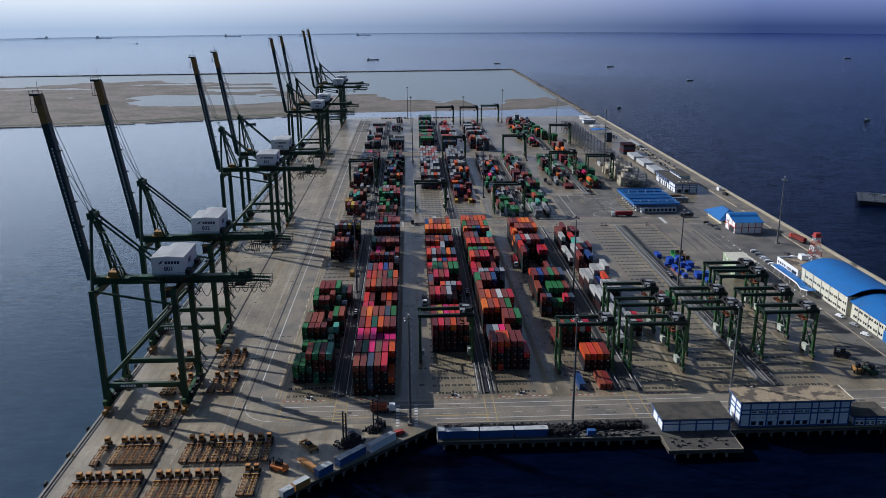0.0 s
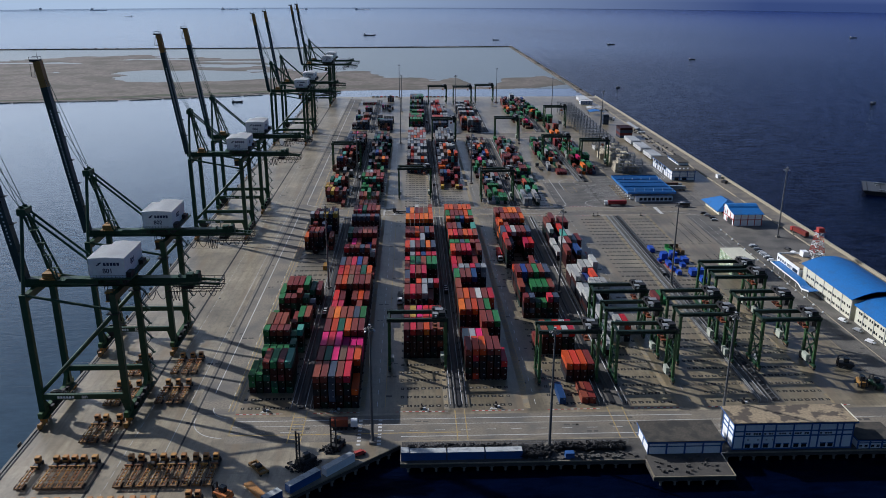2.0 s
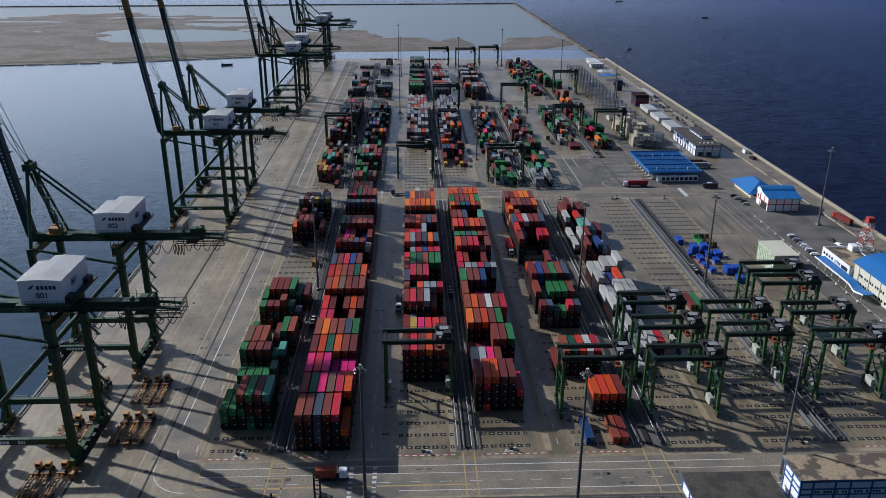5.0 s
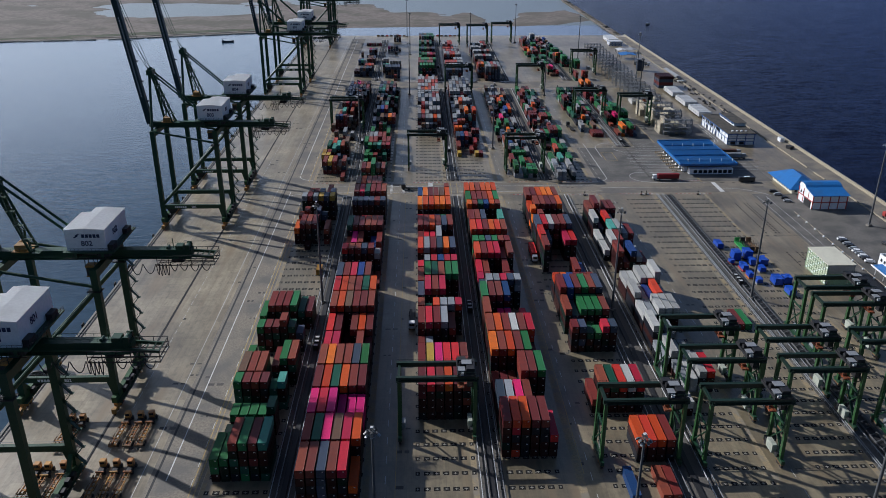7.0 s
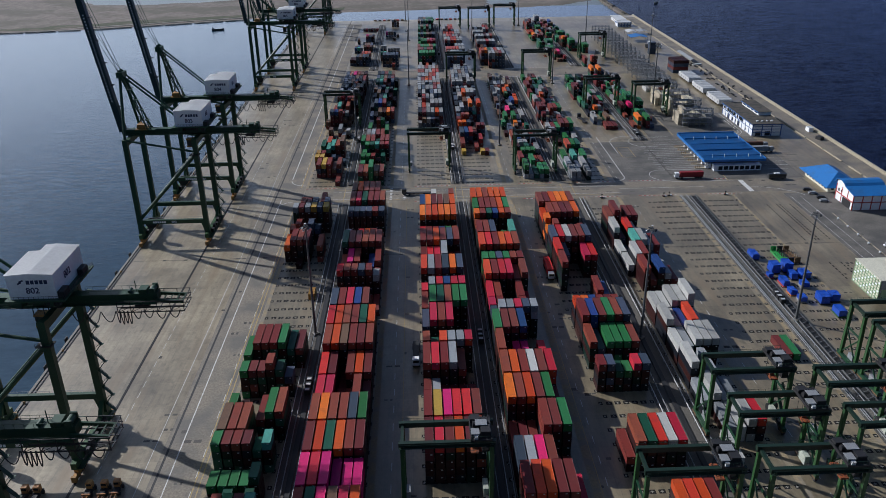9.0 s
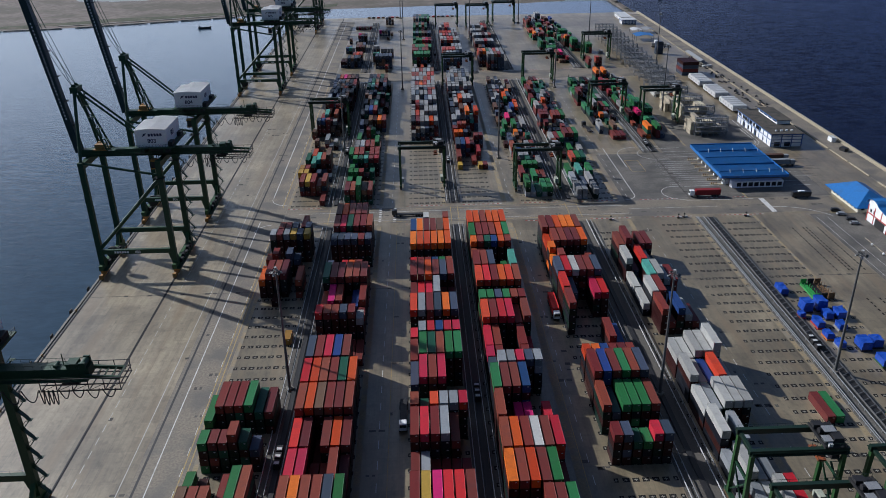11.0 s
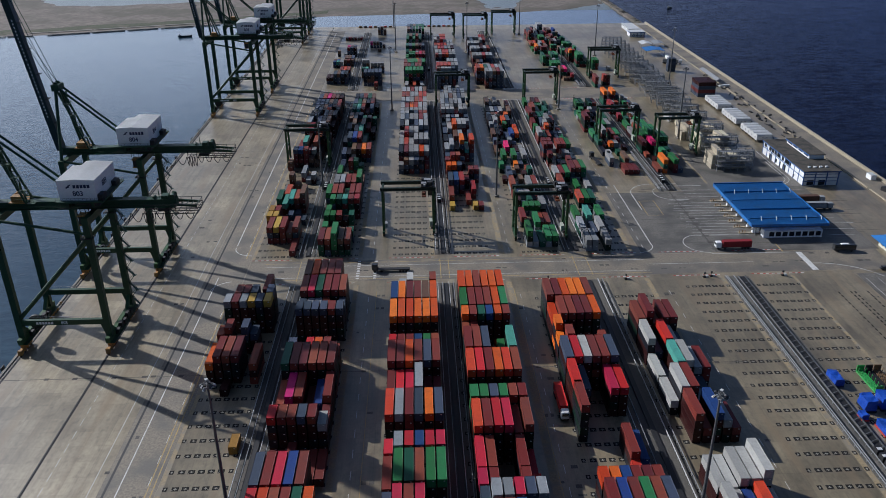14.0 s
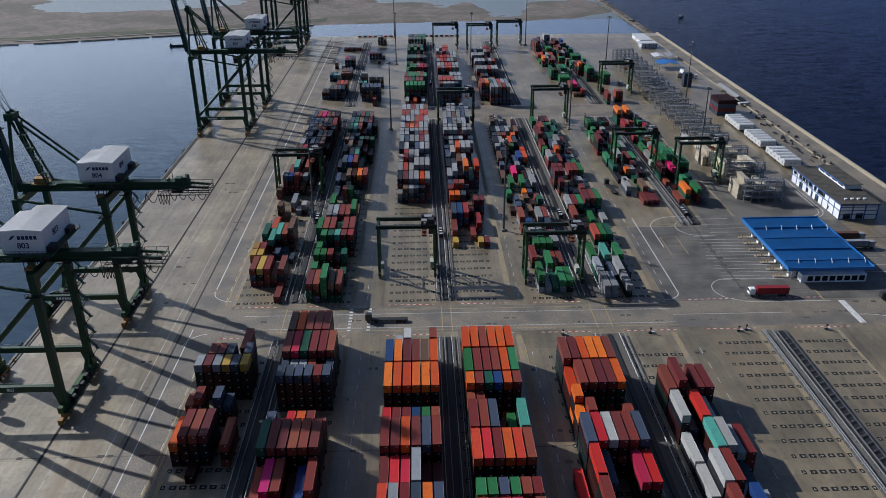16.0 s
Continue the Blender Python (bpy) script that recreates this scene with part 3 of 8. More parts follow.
white += [(x, y0 + 2.2 * k, x + 1.3, y0 + 2.2 * k + 1.1) for x in (-1.0, 6.0) for y0 in (262, 541) for k in range(8) if y0 + 2.2 * k < 560]
lines("road_marking_white", white, LINE_WHITE, "worn white lines painted on the concrete")
yellow = [(-46, 269.2, 35, 269.75), (-46, 269.2, -45.4, 282), (-47.8, 286, -47.45, 530), (-49.2, 286, -48.85, 530), (-49.0, 562, -48.6, 812), (7.9, 286, 8.1, 530), (62.0, 300, 62.25, 530), (-40, 541, 120, 541.25), (-40, 556, 120, 556.25)]
yellow += [(-24.5, 264 + 2.4 * k, -20, 264.45 + 2.4 * k) for k in range(8)]
for x in (-25, -20.5, 33.5, 37.0, 90, 95.5):
    yellow += [(x, 264, x + 0.4, 285), (x, 540, x + 0.35, 558)]
lines("road_marking_yellow", yellow, LINE_YELLOW, "faded yellow lines painted on the concrete")
for y in (283.6, 537.6, 559.6, 813.5, 844.5):
    for x0, x1 in ((-46, -28), (-18, 0), (12, 32), (40, 60), (68, 88), (99, 120), (128, 148), (160, 182)):
        lines("road_marking_red", dashes_x(x0, x1, y, 2.4, 0.5, 0.4), RED_PAINT, "red and white dashes at the end of a block")
        lines("road_marking_pale", [(a + 1.2, b2, c + 1.2, d) for a, b2, c, d in dashes_x(x0, x1, y, 2.4, 0.5, 0.4)], LINE_WHITE, "red and white dashes at the end of a block")


def arc_line(name, cx, cy, r, a0, a1, w, mat, steps=14):
    bm = bmesh.new()
    for k in range(steps):
        p = [radians(a0 + (a1 - a0) * q / steps) for q in (k, k + 1)]
        q4 = [(cx + rr * math.cos(a), cy + rr * math.sin(a), 0.014) for a, rr in ((p[0], r), (p[1], r), (p[1], r + w), (p[0], r + w))]
        bm.faces.new([bm.verts.new(v) for v in q4])
    return structure(name, bm, mat, "worn white curve painted on the road", "road marking")


arc_line("road_marking_curve", -47.2, 573, 8, 180, 270, 0.35, LINE_WHITE)
arc_line("road_marking_curve", -49.6, 533, 8, 100, 180, 0.35, LINE_WHITE)
arc_line("road_marking_curve", 120, 567, 7, 270, 360, 0.35, LINE_WHITE)
arc_line("road_marking_curve", -47.3, 280.5, 12.3, 175, 268, 0.35, LINE_WHITE)
arc_line("road_marking_curve", -46.8, 289, 8, 180, 255, 0.3, LINE_WHITE)
arc_line("road_marking_curve", 146.5, 627.4, 13.2, 90, 182, 0.35, LINE_WHITE)
arc_line("road_marking_curve", 154, 628, 9.3, 90, 270, 0.3, LINE_WHITE)
arc_line("road_marking_curve", 190, 520, 26, 30, 95, 0.35, LINE_WHITE)
lines("road_marking_kerb", [(126.8, 567, 127.2, 640), (132.9, 607, 133.3, 627), (146.5, 640.6, 160, 641.0), (154, 637.3, 172, 637.6), (154, 618.6, 160, 618.9), (186.5, 540, 189, 557)], LINE_WHITE, "white lines at the gate lanes")
lines("road_marking_box", [(134.2, 600, 134.5, 617.6), (141.6, 600, 141.9, 617.6), (134.2, 599.7, 141.9, 600), (134.2, 617.6, 141.9, 617.9)], LINE_YELLOW, "yellow box painted on the road")

lines("road_marking_lane", [(148 + (k % 3), 575.6 + 3.2 * k, 173.4, 575.78 + 3.2 * k) for k in range(14)], LINE_WHITE, "scraped white lane lines before the gate shed")
lines("road_marking_lane", [(209.5, 573.6 + 6.4 * k, 221.0 + 3 * (k % 3), 573.8 + 6.4 * k) for k in range(8)] + [(157 + 1.5 * (k % 3), 617.2 + 4.6 * k, 177 - (k % 2), 617.38 + 4.6 * k) for k in range(4)], LINE_WHITE, "scraped white lane lines behind the gate shed")
for r in (9.5, 11.5):
    arc_line("road_marking_curve", 210.2, 647.5, r, 270, 360, 0.3, LINE_WHITE)
lines("road_marking_kerb", [(219.7, 647.5, 220.0, 672), (221.7, 647.5, 222.0, 690), (150.5, 556.9, 184, 557.2), (150, 576.2, 170, 576.4)], LINE_WHITE, "white lines round the gate island")
arc_line("road_marking_curve", 150.5, 567.4, 8.9, 90, 270, 0.3, LINE_WHITE)
lines("road_marking_yellow", [(181.2, 557.6, 181.7, 566)], LINE_YELLOW, "yellow kerb line at the gate island")
lines("road_marking_red", dashes_x(147, 171, 596.4, 2.4, 0.5, 0.45), PATCH, "dark rubber studs across the gate lanes")
bm = bmesh.new()
add_box(bm, 152.8, 559, -0.04, 153.5, 629, 0.0165)
for k in range(10):
    add_box(bm, 152.0 + 0.4 * (k % 2), 561 + 6.7 * k, -0.04, 154.3 + 0.5 * (k % 3), 562.6 + 6.7 * k, 0.0175)
structure("drain_channel", bm, PATCH, "dark drain channel with covers before the gate", "drain")
streaks, chance = bmesh.new(), random.Random(33)
for k in range(150):
    x, y2, w = chance.uniform(129, 172), chance.uniform(564, 634), chance.uniform(4, 18)
    if chance.random() < 0.35:
        x, y2 = chance.uniform(209, 222), chance.uniform(574, 640)
    add_box(streaks, x, y2, -0.04, x + w, y2 + chance.uniform(0.12, 0.4), 0.0072 + 0.00002 * k)
tagged(part("tyre_streaks", streaks, ASPHALT), "dark rubber streaks left by lorry tyres", "tyre streak", kind="stuff")
patches, chance = [], random.Random(21)
for k in range(150):
    x, y = chance.choice(((chance.uniform(-40, 200), chance.choice((268, 272.5, 276.6, 544, 548, 555))), (chance.uniform(-78, -50), chance.uniform(230, 700)), (chance.uniform(178, 222), chance.uniform(290, 560)), (chance.choice((2, 8, 62, 66, 120, 124)), chance.uniform(290, 530))))
    w, d = chance.uniform(0.8, 2.6), chance.uniform(0.7, 1.6)
    patches.append((x, y, x + w, y + d))
    if chance.random() < 0.5:
        patches.append((x + w + 0.8, y, x + 2 * w + 0.6, y + d))
bm = bmesh.new()
for x0, y0, x1, y1 in patches:
    add_box(bm, x0, y0, -0.04, x1, y1, 0.009)
tagged(part("repair_patches", bm, PATCH), "dark repair patches and drain covers in the concrete", "repair patch", kind="stuff")

bm = bmesh.new()
add_box(bm, -112, 474.88, -0.04, 222, 475.12, 0.0165)
for x in (-97.7, -88.5, -75.8, -66.0, -54, 6, 64, 124, 187, 191):
    add_box(bm, x - 0.8, 474.4, -0.04, x + 0.8, 475.6, 0.0175)
structure("drain_channel", bm, PATCH, "dark drain channel with covers across the yard", "drain")

# seats for container corners: dark castings round a pale cross
rng_seat = random.Random(17)


def pads(name, x0, count, pitch, ys, label="dark steel corner seats with pale crosses, in rows on the concrete"):
    bm, plates = bmesh.new(), bmesh.new()
    for y in ys:
        for i in range(count + 1):
            x = x0 + i * pitch
            w = 0.62 if i in (0, count) else 0.95
            add_box(bm, x - w, y - 0.8, -0.04, x + w, y + 0.8, 0.012)
            add_box(plates, x - w * 0.52, y - 0.12, -0.04, x + w * 0.52, y + 0.12, 0.018)
            add_box(plates, x - 0.13, y - 0.42, -0.04, x + 0.13, y + 0.42, 0.02)
            if rng_seat.random() < 0.5:
                dx = rng_seat.choice((-1, 1)) * (w - 0.2)
                add_box(plates, x + dx - 0.12, y - 0.6, -0.04, x + dx + 0.12, y - 0.3, 0.019)
    tagged(part("seat_crosses", plates, PAD_PLATE), "pale concrete crosses within the corner seats", "ground seat", kind="stuff")
    return tagged(part(name, bm, PAD), label, "ground seat", kind="stuff")


bay = lambda k: 287.9 + 6.675 * k
for x in (130.9, 159.2):
    pads("ground_seats", x, 6, 2.7, [bay(k) for k in range(0, 37)])
for x in (-44.4, -18.4, 14.3, 38.2, 70.0, 98.4):
    pads("ground_seats", x, 6, 2.72 if x < 90 else 2.75, [bay(k) for k in range(0, 36)])
    pads("ground_seats", x, 6, 2.72, [563 + 6.675 * k for k in range(0, 36)])
bm = bmesh.new()
for x0 in (187.6, 192.5, 194.1, 199.1):
    for k in range(16):
        add_box(bm, x0, 478.4 + k * 2.75, -0.04, x0 + 0.6, 479.9 + k * 2.75, 0.012)
    for k in range(6 if x0 < 194 else 5):
        add_box(bm, x0, 440 + k * 2.75, -0.04, x0 + 0.6, 441.5 + k * 2.75, 0.012)
tagged(part("bay_marks", bm, PAD), "dark dashes of lorry bays on the concrete", "road marking", kind="stuff")

# crane rails and the quay's edge
for x in (-112.2, -82.5):
    bm = bmesh.new()
    add_box(bm, x - 0.45, 165 if x < -100 else 192, -0.05, x + 0.45, 1112, 0.01)
    add_box(bm, x - 0.08, 165 if x < -100 else 192, -0.05, x + 0.08, 1112, 0.14)
    structure("crane_rail", bm, DARK, "dark crane rail let into the quay", "rail")
bm = bmesh.new()
add_box(bm, -60.75, 205, -0.05, -60.05, 1112, 0.012)
structure("cable_trench", bm, DARK, "narrow dark trench cover along the quay", "trench")
bm = bmesh.new()
add_box(bm, -114.2, 157, -0.9, -113.3, 1114, 0.32)
structure("quay_coping", bm, CONCRETE, "pale concrete coping at the quay's edge", "kerb")


def fender():
    ob = thing("fender", "black rubber fender panel hung on the quay wall", "fender", "fenders along the quay")
    bm = bmesh.new()
    add_box(bm, -0.9, -1.1, -3.0, -0.55, 1.1, 0.9)
    part("panel", bm, DARK, ob)
    bm = bmesh.new()
    add_rod(bm, (-0.6, 0, -1.2), (0.1, 0, -1.2), 0.6, 10)
    part("cone", bm, DARK, ob)
    return ob


first = fender()
first.matrix_world = pose(-114.3, 176, 0)
for k in range(1, 52):
    copy_thing(first, pose(-114.3, 176 + 18 * k, 0))


def bollard():
    ob = thing("bollard", "ochre cast-iron mooring bollard on the quay's edge", "bollard", "bollards along the quay")
    bm = bmesh.new()
    add_rod(bm, (0, 0, 0), (0, 0, 0.7), 0.3, 10, 0.24)
    part("post", bm, YELLOW, ob)
    bm = bmesh.new()
    add_rod(bm, (0, 0, 0.7), (0, 0, 0.95), 0.45, 10, 0.3)
    part("cap", bm, YELLOW, ob)
    return ob


first = bollard()
first.matrix_world = pose(-113.0, 185, 0)
for k in range(1, 30):
    copy_thing(first, pose(-113.0, 185 + 31 * k, 0))

# the sea wall, its kerb and the seaward deck on piles
bm = bmesh.new()
add_box(bm, 268.4, 253.6, -7, 269.6, 1114, 1.3)
add_box(bm, 267.9, 253.6, -0.05, 268.4, 1114, 0.5)
structure("sea_wall", bm, PALE, "pale yellowish concrete parapet of the sea wall", "wall")
bm = bmesh.new()
for k in range(34):
    y = 330 + 23 * k
    add_box(bm, 255.6, y, -0.05, 256.2, y + (21 if k % 5 else 14), 0.55)
structure("kerb", bm, PALE, "broken pale kerb beside the sea wall road", "kerb")
slab_on("road", 256.4, 260, 267.8, 1100, ASPHALT_LIGHT, "concrete road along the sea wall", "road", 0.004)
bm = bmesh.new()
add_box(bm, 214.6, 296, -0.05, 214.9, 508, 0.2)
structure("kerb", bm, PALE, "pale kerb beside the staff road", "kerb")


def road_bollard():
    ob = thing("road_bollard", "small round white concrete bollard beside the staff road", "bollard", "bollards of the staff road")
    bm = bmesh.new()
    add_rod(bm, (0, 0, 0), (0, 0, 0.35), 0.3, 8)
    part("foot", bm, CONCRETE, ob)
    bm = bmesh.new()
    bmesh.ops.create_uvsphere(bm, u_segments=10, v_segments=6, radius=0.55, matrix=Matrix.Translation((0, 0, 0.75)))
    part("ball", bm, WHITE, ob)
    return ob


first = road_bollard()
first.matrix_world = pose(213.4, 500, 0)
for k in range(1, 15):
    copy_thing(first, pose(213.4, 500 - 9.4 * k, 0))
for (xa, ya), (xb, yb) in (((-110, 160.5), (-38, 219.3)), ((-38, 219.3), (14, 262)), ((14.3, 250.9), (95, 250.9)), ((95.3, 240.9), (121.4, 240.9)), ((121.8, 253.9), (269, 253.9))):
    length = math.dist((xa, ya), (xb, yb))
    for k in range(int(length / 4.6)):
        s = (k + 0.5) * 4.6 / length
        bm = bmesh.new()
        add_rod(bm, (0, 0, -6.8), (0, 0, -1.6), 0.42, 8)
        add_box(bm, -0.8, -0.2, -2.3, 0.8, 1.5, -1.6)
        ob = structure("pile", bm, CONCRETE, "concrete pile under the edge of the deck", "pile")
        ob.location = (xa + (xb - xa) * s, ya + (yb - ya) * s + 0.6, 0)

# ---------------------------------------------------------------- containers
LONG, SHORT, WIDE, HIGH, PITCH = 12.5, 6.1, 2.44, 2.62, 2.8
# pale colour for the roof rims, a painted stand-in for sun glint
RIM_GLINT = material("rim_glint", (0.27, 0.245, 0.22), rough=0.6, grain=0.2)
PLATE = material("marking_plate", (0.6, 0.6, 0.58), rough=0.6)


def box_shell(length):
    """A container: pressed panels set back in a frame with corner castings."""
    bm = bmesh.new()
    add_box(bm, 0.01, 0, 0.01, WIDE - 0.01, length, HIGH - 0.01)
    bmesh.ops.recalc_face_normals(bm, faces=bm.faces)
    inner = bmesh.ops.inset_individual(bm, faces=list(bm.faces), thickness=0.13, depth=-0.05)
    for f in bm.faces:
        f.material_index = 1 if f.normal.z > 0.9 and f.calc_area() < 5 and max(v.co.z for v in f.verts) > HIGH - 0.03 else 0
    return bm


def box_mesh(length, mat):
    me = bpy.data.meshes.new("container_body")
    bm = box_shell(length)
    bm.to_mesh(me)
    bm.free()
    me.materials.append(mat)
    me.materials.append(RIM_GLINT)
    return me


def door_mesh(mat):
    """Both door leaves with their four lock rods, as one pressed profile."""
    bm = bmesh.new()
    plan = [(WIDE - 0.16, 0.05), (0.16, 0.05), (0.16, -0.02)]
    for x in (0.45, 0.95, 1.55, 2.05):
        plan += [(x - 0.05, -0.02), (x - 0.05, -0.08), (x + 0.05, -0.08), (x + 0.05, -0.02)]
    plan += [(WIDE - 0.16, -0.02)]
    add_prism(bm, plan, 0.16, HIGH - 0.16)
    return mesh_of("door", bm, mat)


def plate_mesh():
    bm = bmesh.new()
    add_box(bm, 1.45, -0.04, 1.9, 1.95, -0.015, 2.2)
    return mesh_of("marking_plate", bm, PLATE)


BODY = {(key, long): box_mesh(LONG if long else SHORT, mat) for key, mat in BOX.items() for long in (True, False)}
DOOR = {key: door_mesh(mat) for key, mat in BOX.items()}
MARK = plate_mesh()
PAINTS = list(BOX)
rng = random.Random(11)
joined = {"v": [], "f": [], "m": [], "n": 0}
TEMPLATES = {}
for long in (True, False):
    me = BODY["r", long]
    TEMPLATES[long] = ([tuple(v.co) for v in me.vertices], [tuple(p.vertices) for p in me.polygons], [p.material_index for p in me.polygons])
PLATE_BOX = ([tuple(v.co) for v in MARK.vertices], [tuple(p.vertices) for p in MARK.polygons])
COUNT = {"shipping_container": 0, "short_container": 0, "reefer_container": 0}
FLOORS = {1: "standing on the concrete", 2: "on a stack two high", 3: "on a stack three high", 4: "on a stack four high", 5: "on a stack five high"}


def join_box(key, long, x, y, z, front):
    v, f, m = TEMPLATES[long]
    base = len(joined["v"])
    joined["v"] += [(a + x, b2 + y, c + z) for a, b2, c in v]
    joined["f"] += [tuple(i + base for i in p) for p in f]
    joined["m"] += [len(PAINTS) if i else PAINTS.index(key) for i in m]
    if front:
        base = len(joined["v"])
        joined["v"] += [(a + x, b2 + y, c + z) for a, b2, c in PLATE_BOX[0]]
        joined["f"] += [tuple(i + base for i in p) for p in PLATE_BOX[1]]
        joined["m"] += [len(PAINTS) + 1] * len(PLATE_BOX[1])


def place_box(key, long, x, y, z, tier, block, apart, every=False):
    x, y = x + rng.uniform(-0.06, 0.06), y + rng.uniform(-0.07, 0.07)
    name = "short_container" if not long else "reefer_container" if key in "whi" else "shipping_container"
    if not apart or not every and COUNT[name] >= (250 if long else 262):
        return join_box(key, long, x, y, z, True)
    COUNT[name] += 1
    ob = tagged(new(name, BODY[key, long]), f"{COLOUR_NAMES[key]} corrugated steel {'forty-foot' if long else 'twenty-foot'} container {FLOORS[min(tier, 5)]}", "container", f"containers of yard block {block}")
    ob.location = (x, y, z)
    for part_name, me in (("door", DOOR[key]), ("marking_plate", MARK)):
        child = new(part_name, me)
        child.parent = ob


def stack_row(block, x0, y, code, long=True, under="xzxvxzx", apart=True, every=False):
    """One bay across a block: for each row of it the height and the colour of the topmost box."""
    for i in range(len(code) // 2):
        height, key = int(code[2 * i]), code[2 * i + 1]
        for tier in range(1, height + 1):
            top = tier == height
            # boxes below the top mostly draw on the paints darkened for shade
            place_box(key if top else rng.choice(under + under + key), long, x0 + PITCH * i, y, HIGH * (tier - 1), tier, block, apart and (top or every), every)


FRONT_WEST = {
    "A": (-44.2, [(435.0, "0-0-0-0-0-1y", 0), (462.9, "0-0-1x0-0-0-", 0), (469.3, "0-0-0-0-0-3s"), (470.0, "3o4s4s4r0-0-"), (487.6, "3s4s0-4n3n0-", 0), (501.0, "5l5r5l5y5n5y", 0), (507.7, "0-5r5r5n0-5n", 0), (514.5, "0-0-0-0-4s0-")]),
    "B": (-18.2, [(287.3, "5s5r5n5r5c3o"), (300.7, "5s5d5m5k5c5o"), (314.0, "5m5c5m4m4m4m"), (327.4, "5r5o5d5o5s5r"), (340.7, "5s5o5s5s5n5g"), (354.1, "4c4c2r2r4s3r"), (367.4, "4c4r1r4r4o4r"),
                  (380.8, "5s5o5k5s5r5s"), (394.1, "5e5o5s5s5d5o"), (407.5, "5n5s5c5b5r0-"), (420.8, "1r1r2r1r1r1r"), (434.2, "5e5s5s5n5s4w", 0), (440.9, "3r3r2r3r2r3r", 0), (447.5, "3s4m4s2r3b4s"),
                  (460.9, "5d5r5r5s5s5r"), (474.4, "4n3r4e4o4s3s", 0), (494.3, "5n5n5n5n5s5n", 0), (501.0, "4n4l4l4s3r4n", 0), (508.0, "5r5c5d5s5s5s"), (521.3, "5k5o5r5r5r0-")]),
    "C": (14.6, [(327.4, "5r5c5r5o5r5s"), (340.7, "5s5y5m5c5c5r"), (354.1, "3r3l2r2r2r2r"), (367.4, "5s5c5s5l4r0-"), (380.9, "5s4d5e5l5l5e", 0), (394.1, "4n5c5s5c0-0-"), (407.5, "4s5g5d5s5g5g"),
                 (421.0, "4c5l5e5b5e5c", 0), (434.2, "5e5l5s5n5o5n"), (447.5, "4r4c4c5l3r3r"), (460.9, "5s5r5o5r5n5s"), (475.0, "4e4s4s4b4g4s", 0), (488.0, "5o5o5o5o5o5o"), (501.3, "5b5o5r5r5k5o"), (514.8, "0-4l5w0-0-5s", 0)]),
}
FRONT_EAST = {
    "D": (39.2, [(308.0, "5s5e5o5r5r3c"), (321.4, "4n4l4m4r1r1r"), (334.7, "2r2r2r5s5r5g"), (348.1, "5o5s5o5r5g3r"), (361.4, "5s5o5s5w5r5e"), (374.8, "5s2r3m3m1r3c"), (388.1, "5g5r5r5b0-0-"),
                 (401.6, "4n5l5l5c5n5l", 0), (408.4, "4c4s1r1r4s3e", 0), (414.9, "4c4s0-0-4s2e"), (428.2, "5e5s5e5c4r5r"), (441.7, "5g5g5n5g5s5s", 0), (454.9, "5e5c5s5o5e5s"), (468.2, "5s5s5n2r3g5t"),
                 (481.7, "4s4s0-0-0-0-", 0), (488.5, "5o5s5d5b5o5s", 0), (495.3, "5g5s5s5s5o5g"), (508.7, "5o5o5s5o5o5o")]),
    "E": (70.2, [(287.6, "0-1b0-0-1s1s"), (304.8, "0-0-0-3o3e3o3s"), (329.5, "2s4s4d4e4w4e"), (343.0, "0-0-0-0-1s0-", 0), (367.4, "4s4n3d3g4c4n", 0), (380.8, "4s3n4g4g4g4r"), (394.1, "5s5b5r5g5s5n"),
                 (407.6, "4o4o4b4s4r4s", 0), (416.0, "0-0-0-0-2e0-", 0), (422.0, "0-0-0-0-3s2b"), (436.0, "5s0-0-0-0-0-"), (447.5, "5e4n0-0-4c4e"), (460.9, "5n5e5w5r5s5n"), (474.4, "4o5s1r3b3r4s", 0),
                 (481.0, "5o3r1r1r1r1r", 0), (487.6, "4o5s5s5r5r5o"), (500.9, "5r5r5o5o5o5r")]),
    "F": (99.8, [(327.4, "2w0-0-0-0-0-"), (340.7, "0-2l2w3w3e0-"), (354.1, "2l3w2w2l0-0-"), (367.4, "4w0-3l0-0-0-"), (380.8, "3w3l4w4w4w0-"), (394.1, "4w3w3b4e3w0-"), (407.5, "3w3w4w4w5w0-"),
                 (434.2, "0-4s2r4b3l2r"), (447.5, "2w4w4s2l2n0-"), (460.9, "2w1n4t4w3l3s"), (474.2, "4w2n4e3w2n0-"), (487.6, "4r5r3r4r4r0-")]),
}
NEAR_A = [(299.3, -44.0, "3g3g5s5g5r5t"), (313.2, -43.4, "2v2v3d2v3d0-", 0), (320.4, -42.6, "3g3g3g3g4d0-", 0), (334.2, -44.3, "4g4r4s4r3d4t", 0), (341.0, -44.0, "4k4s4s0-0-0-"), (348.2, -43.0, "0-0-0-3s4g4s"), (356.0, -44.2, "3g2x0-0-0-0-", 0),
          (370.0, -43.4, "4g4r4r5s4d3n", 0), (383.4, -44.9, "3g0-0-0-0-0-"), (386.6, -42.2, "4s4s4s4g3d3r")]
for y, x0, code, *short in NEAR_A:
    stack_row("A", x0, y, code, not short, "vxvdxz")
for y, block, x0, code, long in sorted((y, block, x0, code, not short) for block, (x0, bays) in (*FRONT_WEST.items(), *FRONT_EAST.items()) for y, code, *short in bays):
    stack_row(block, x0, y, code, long)

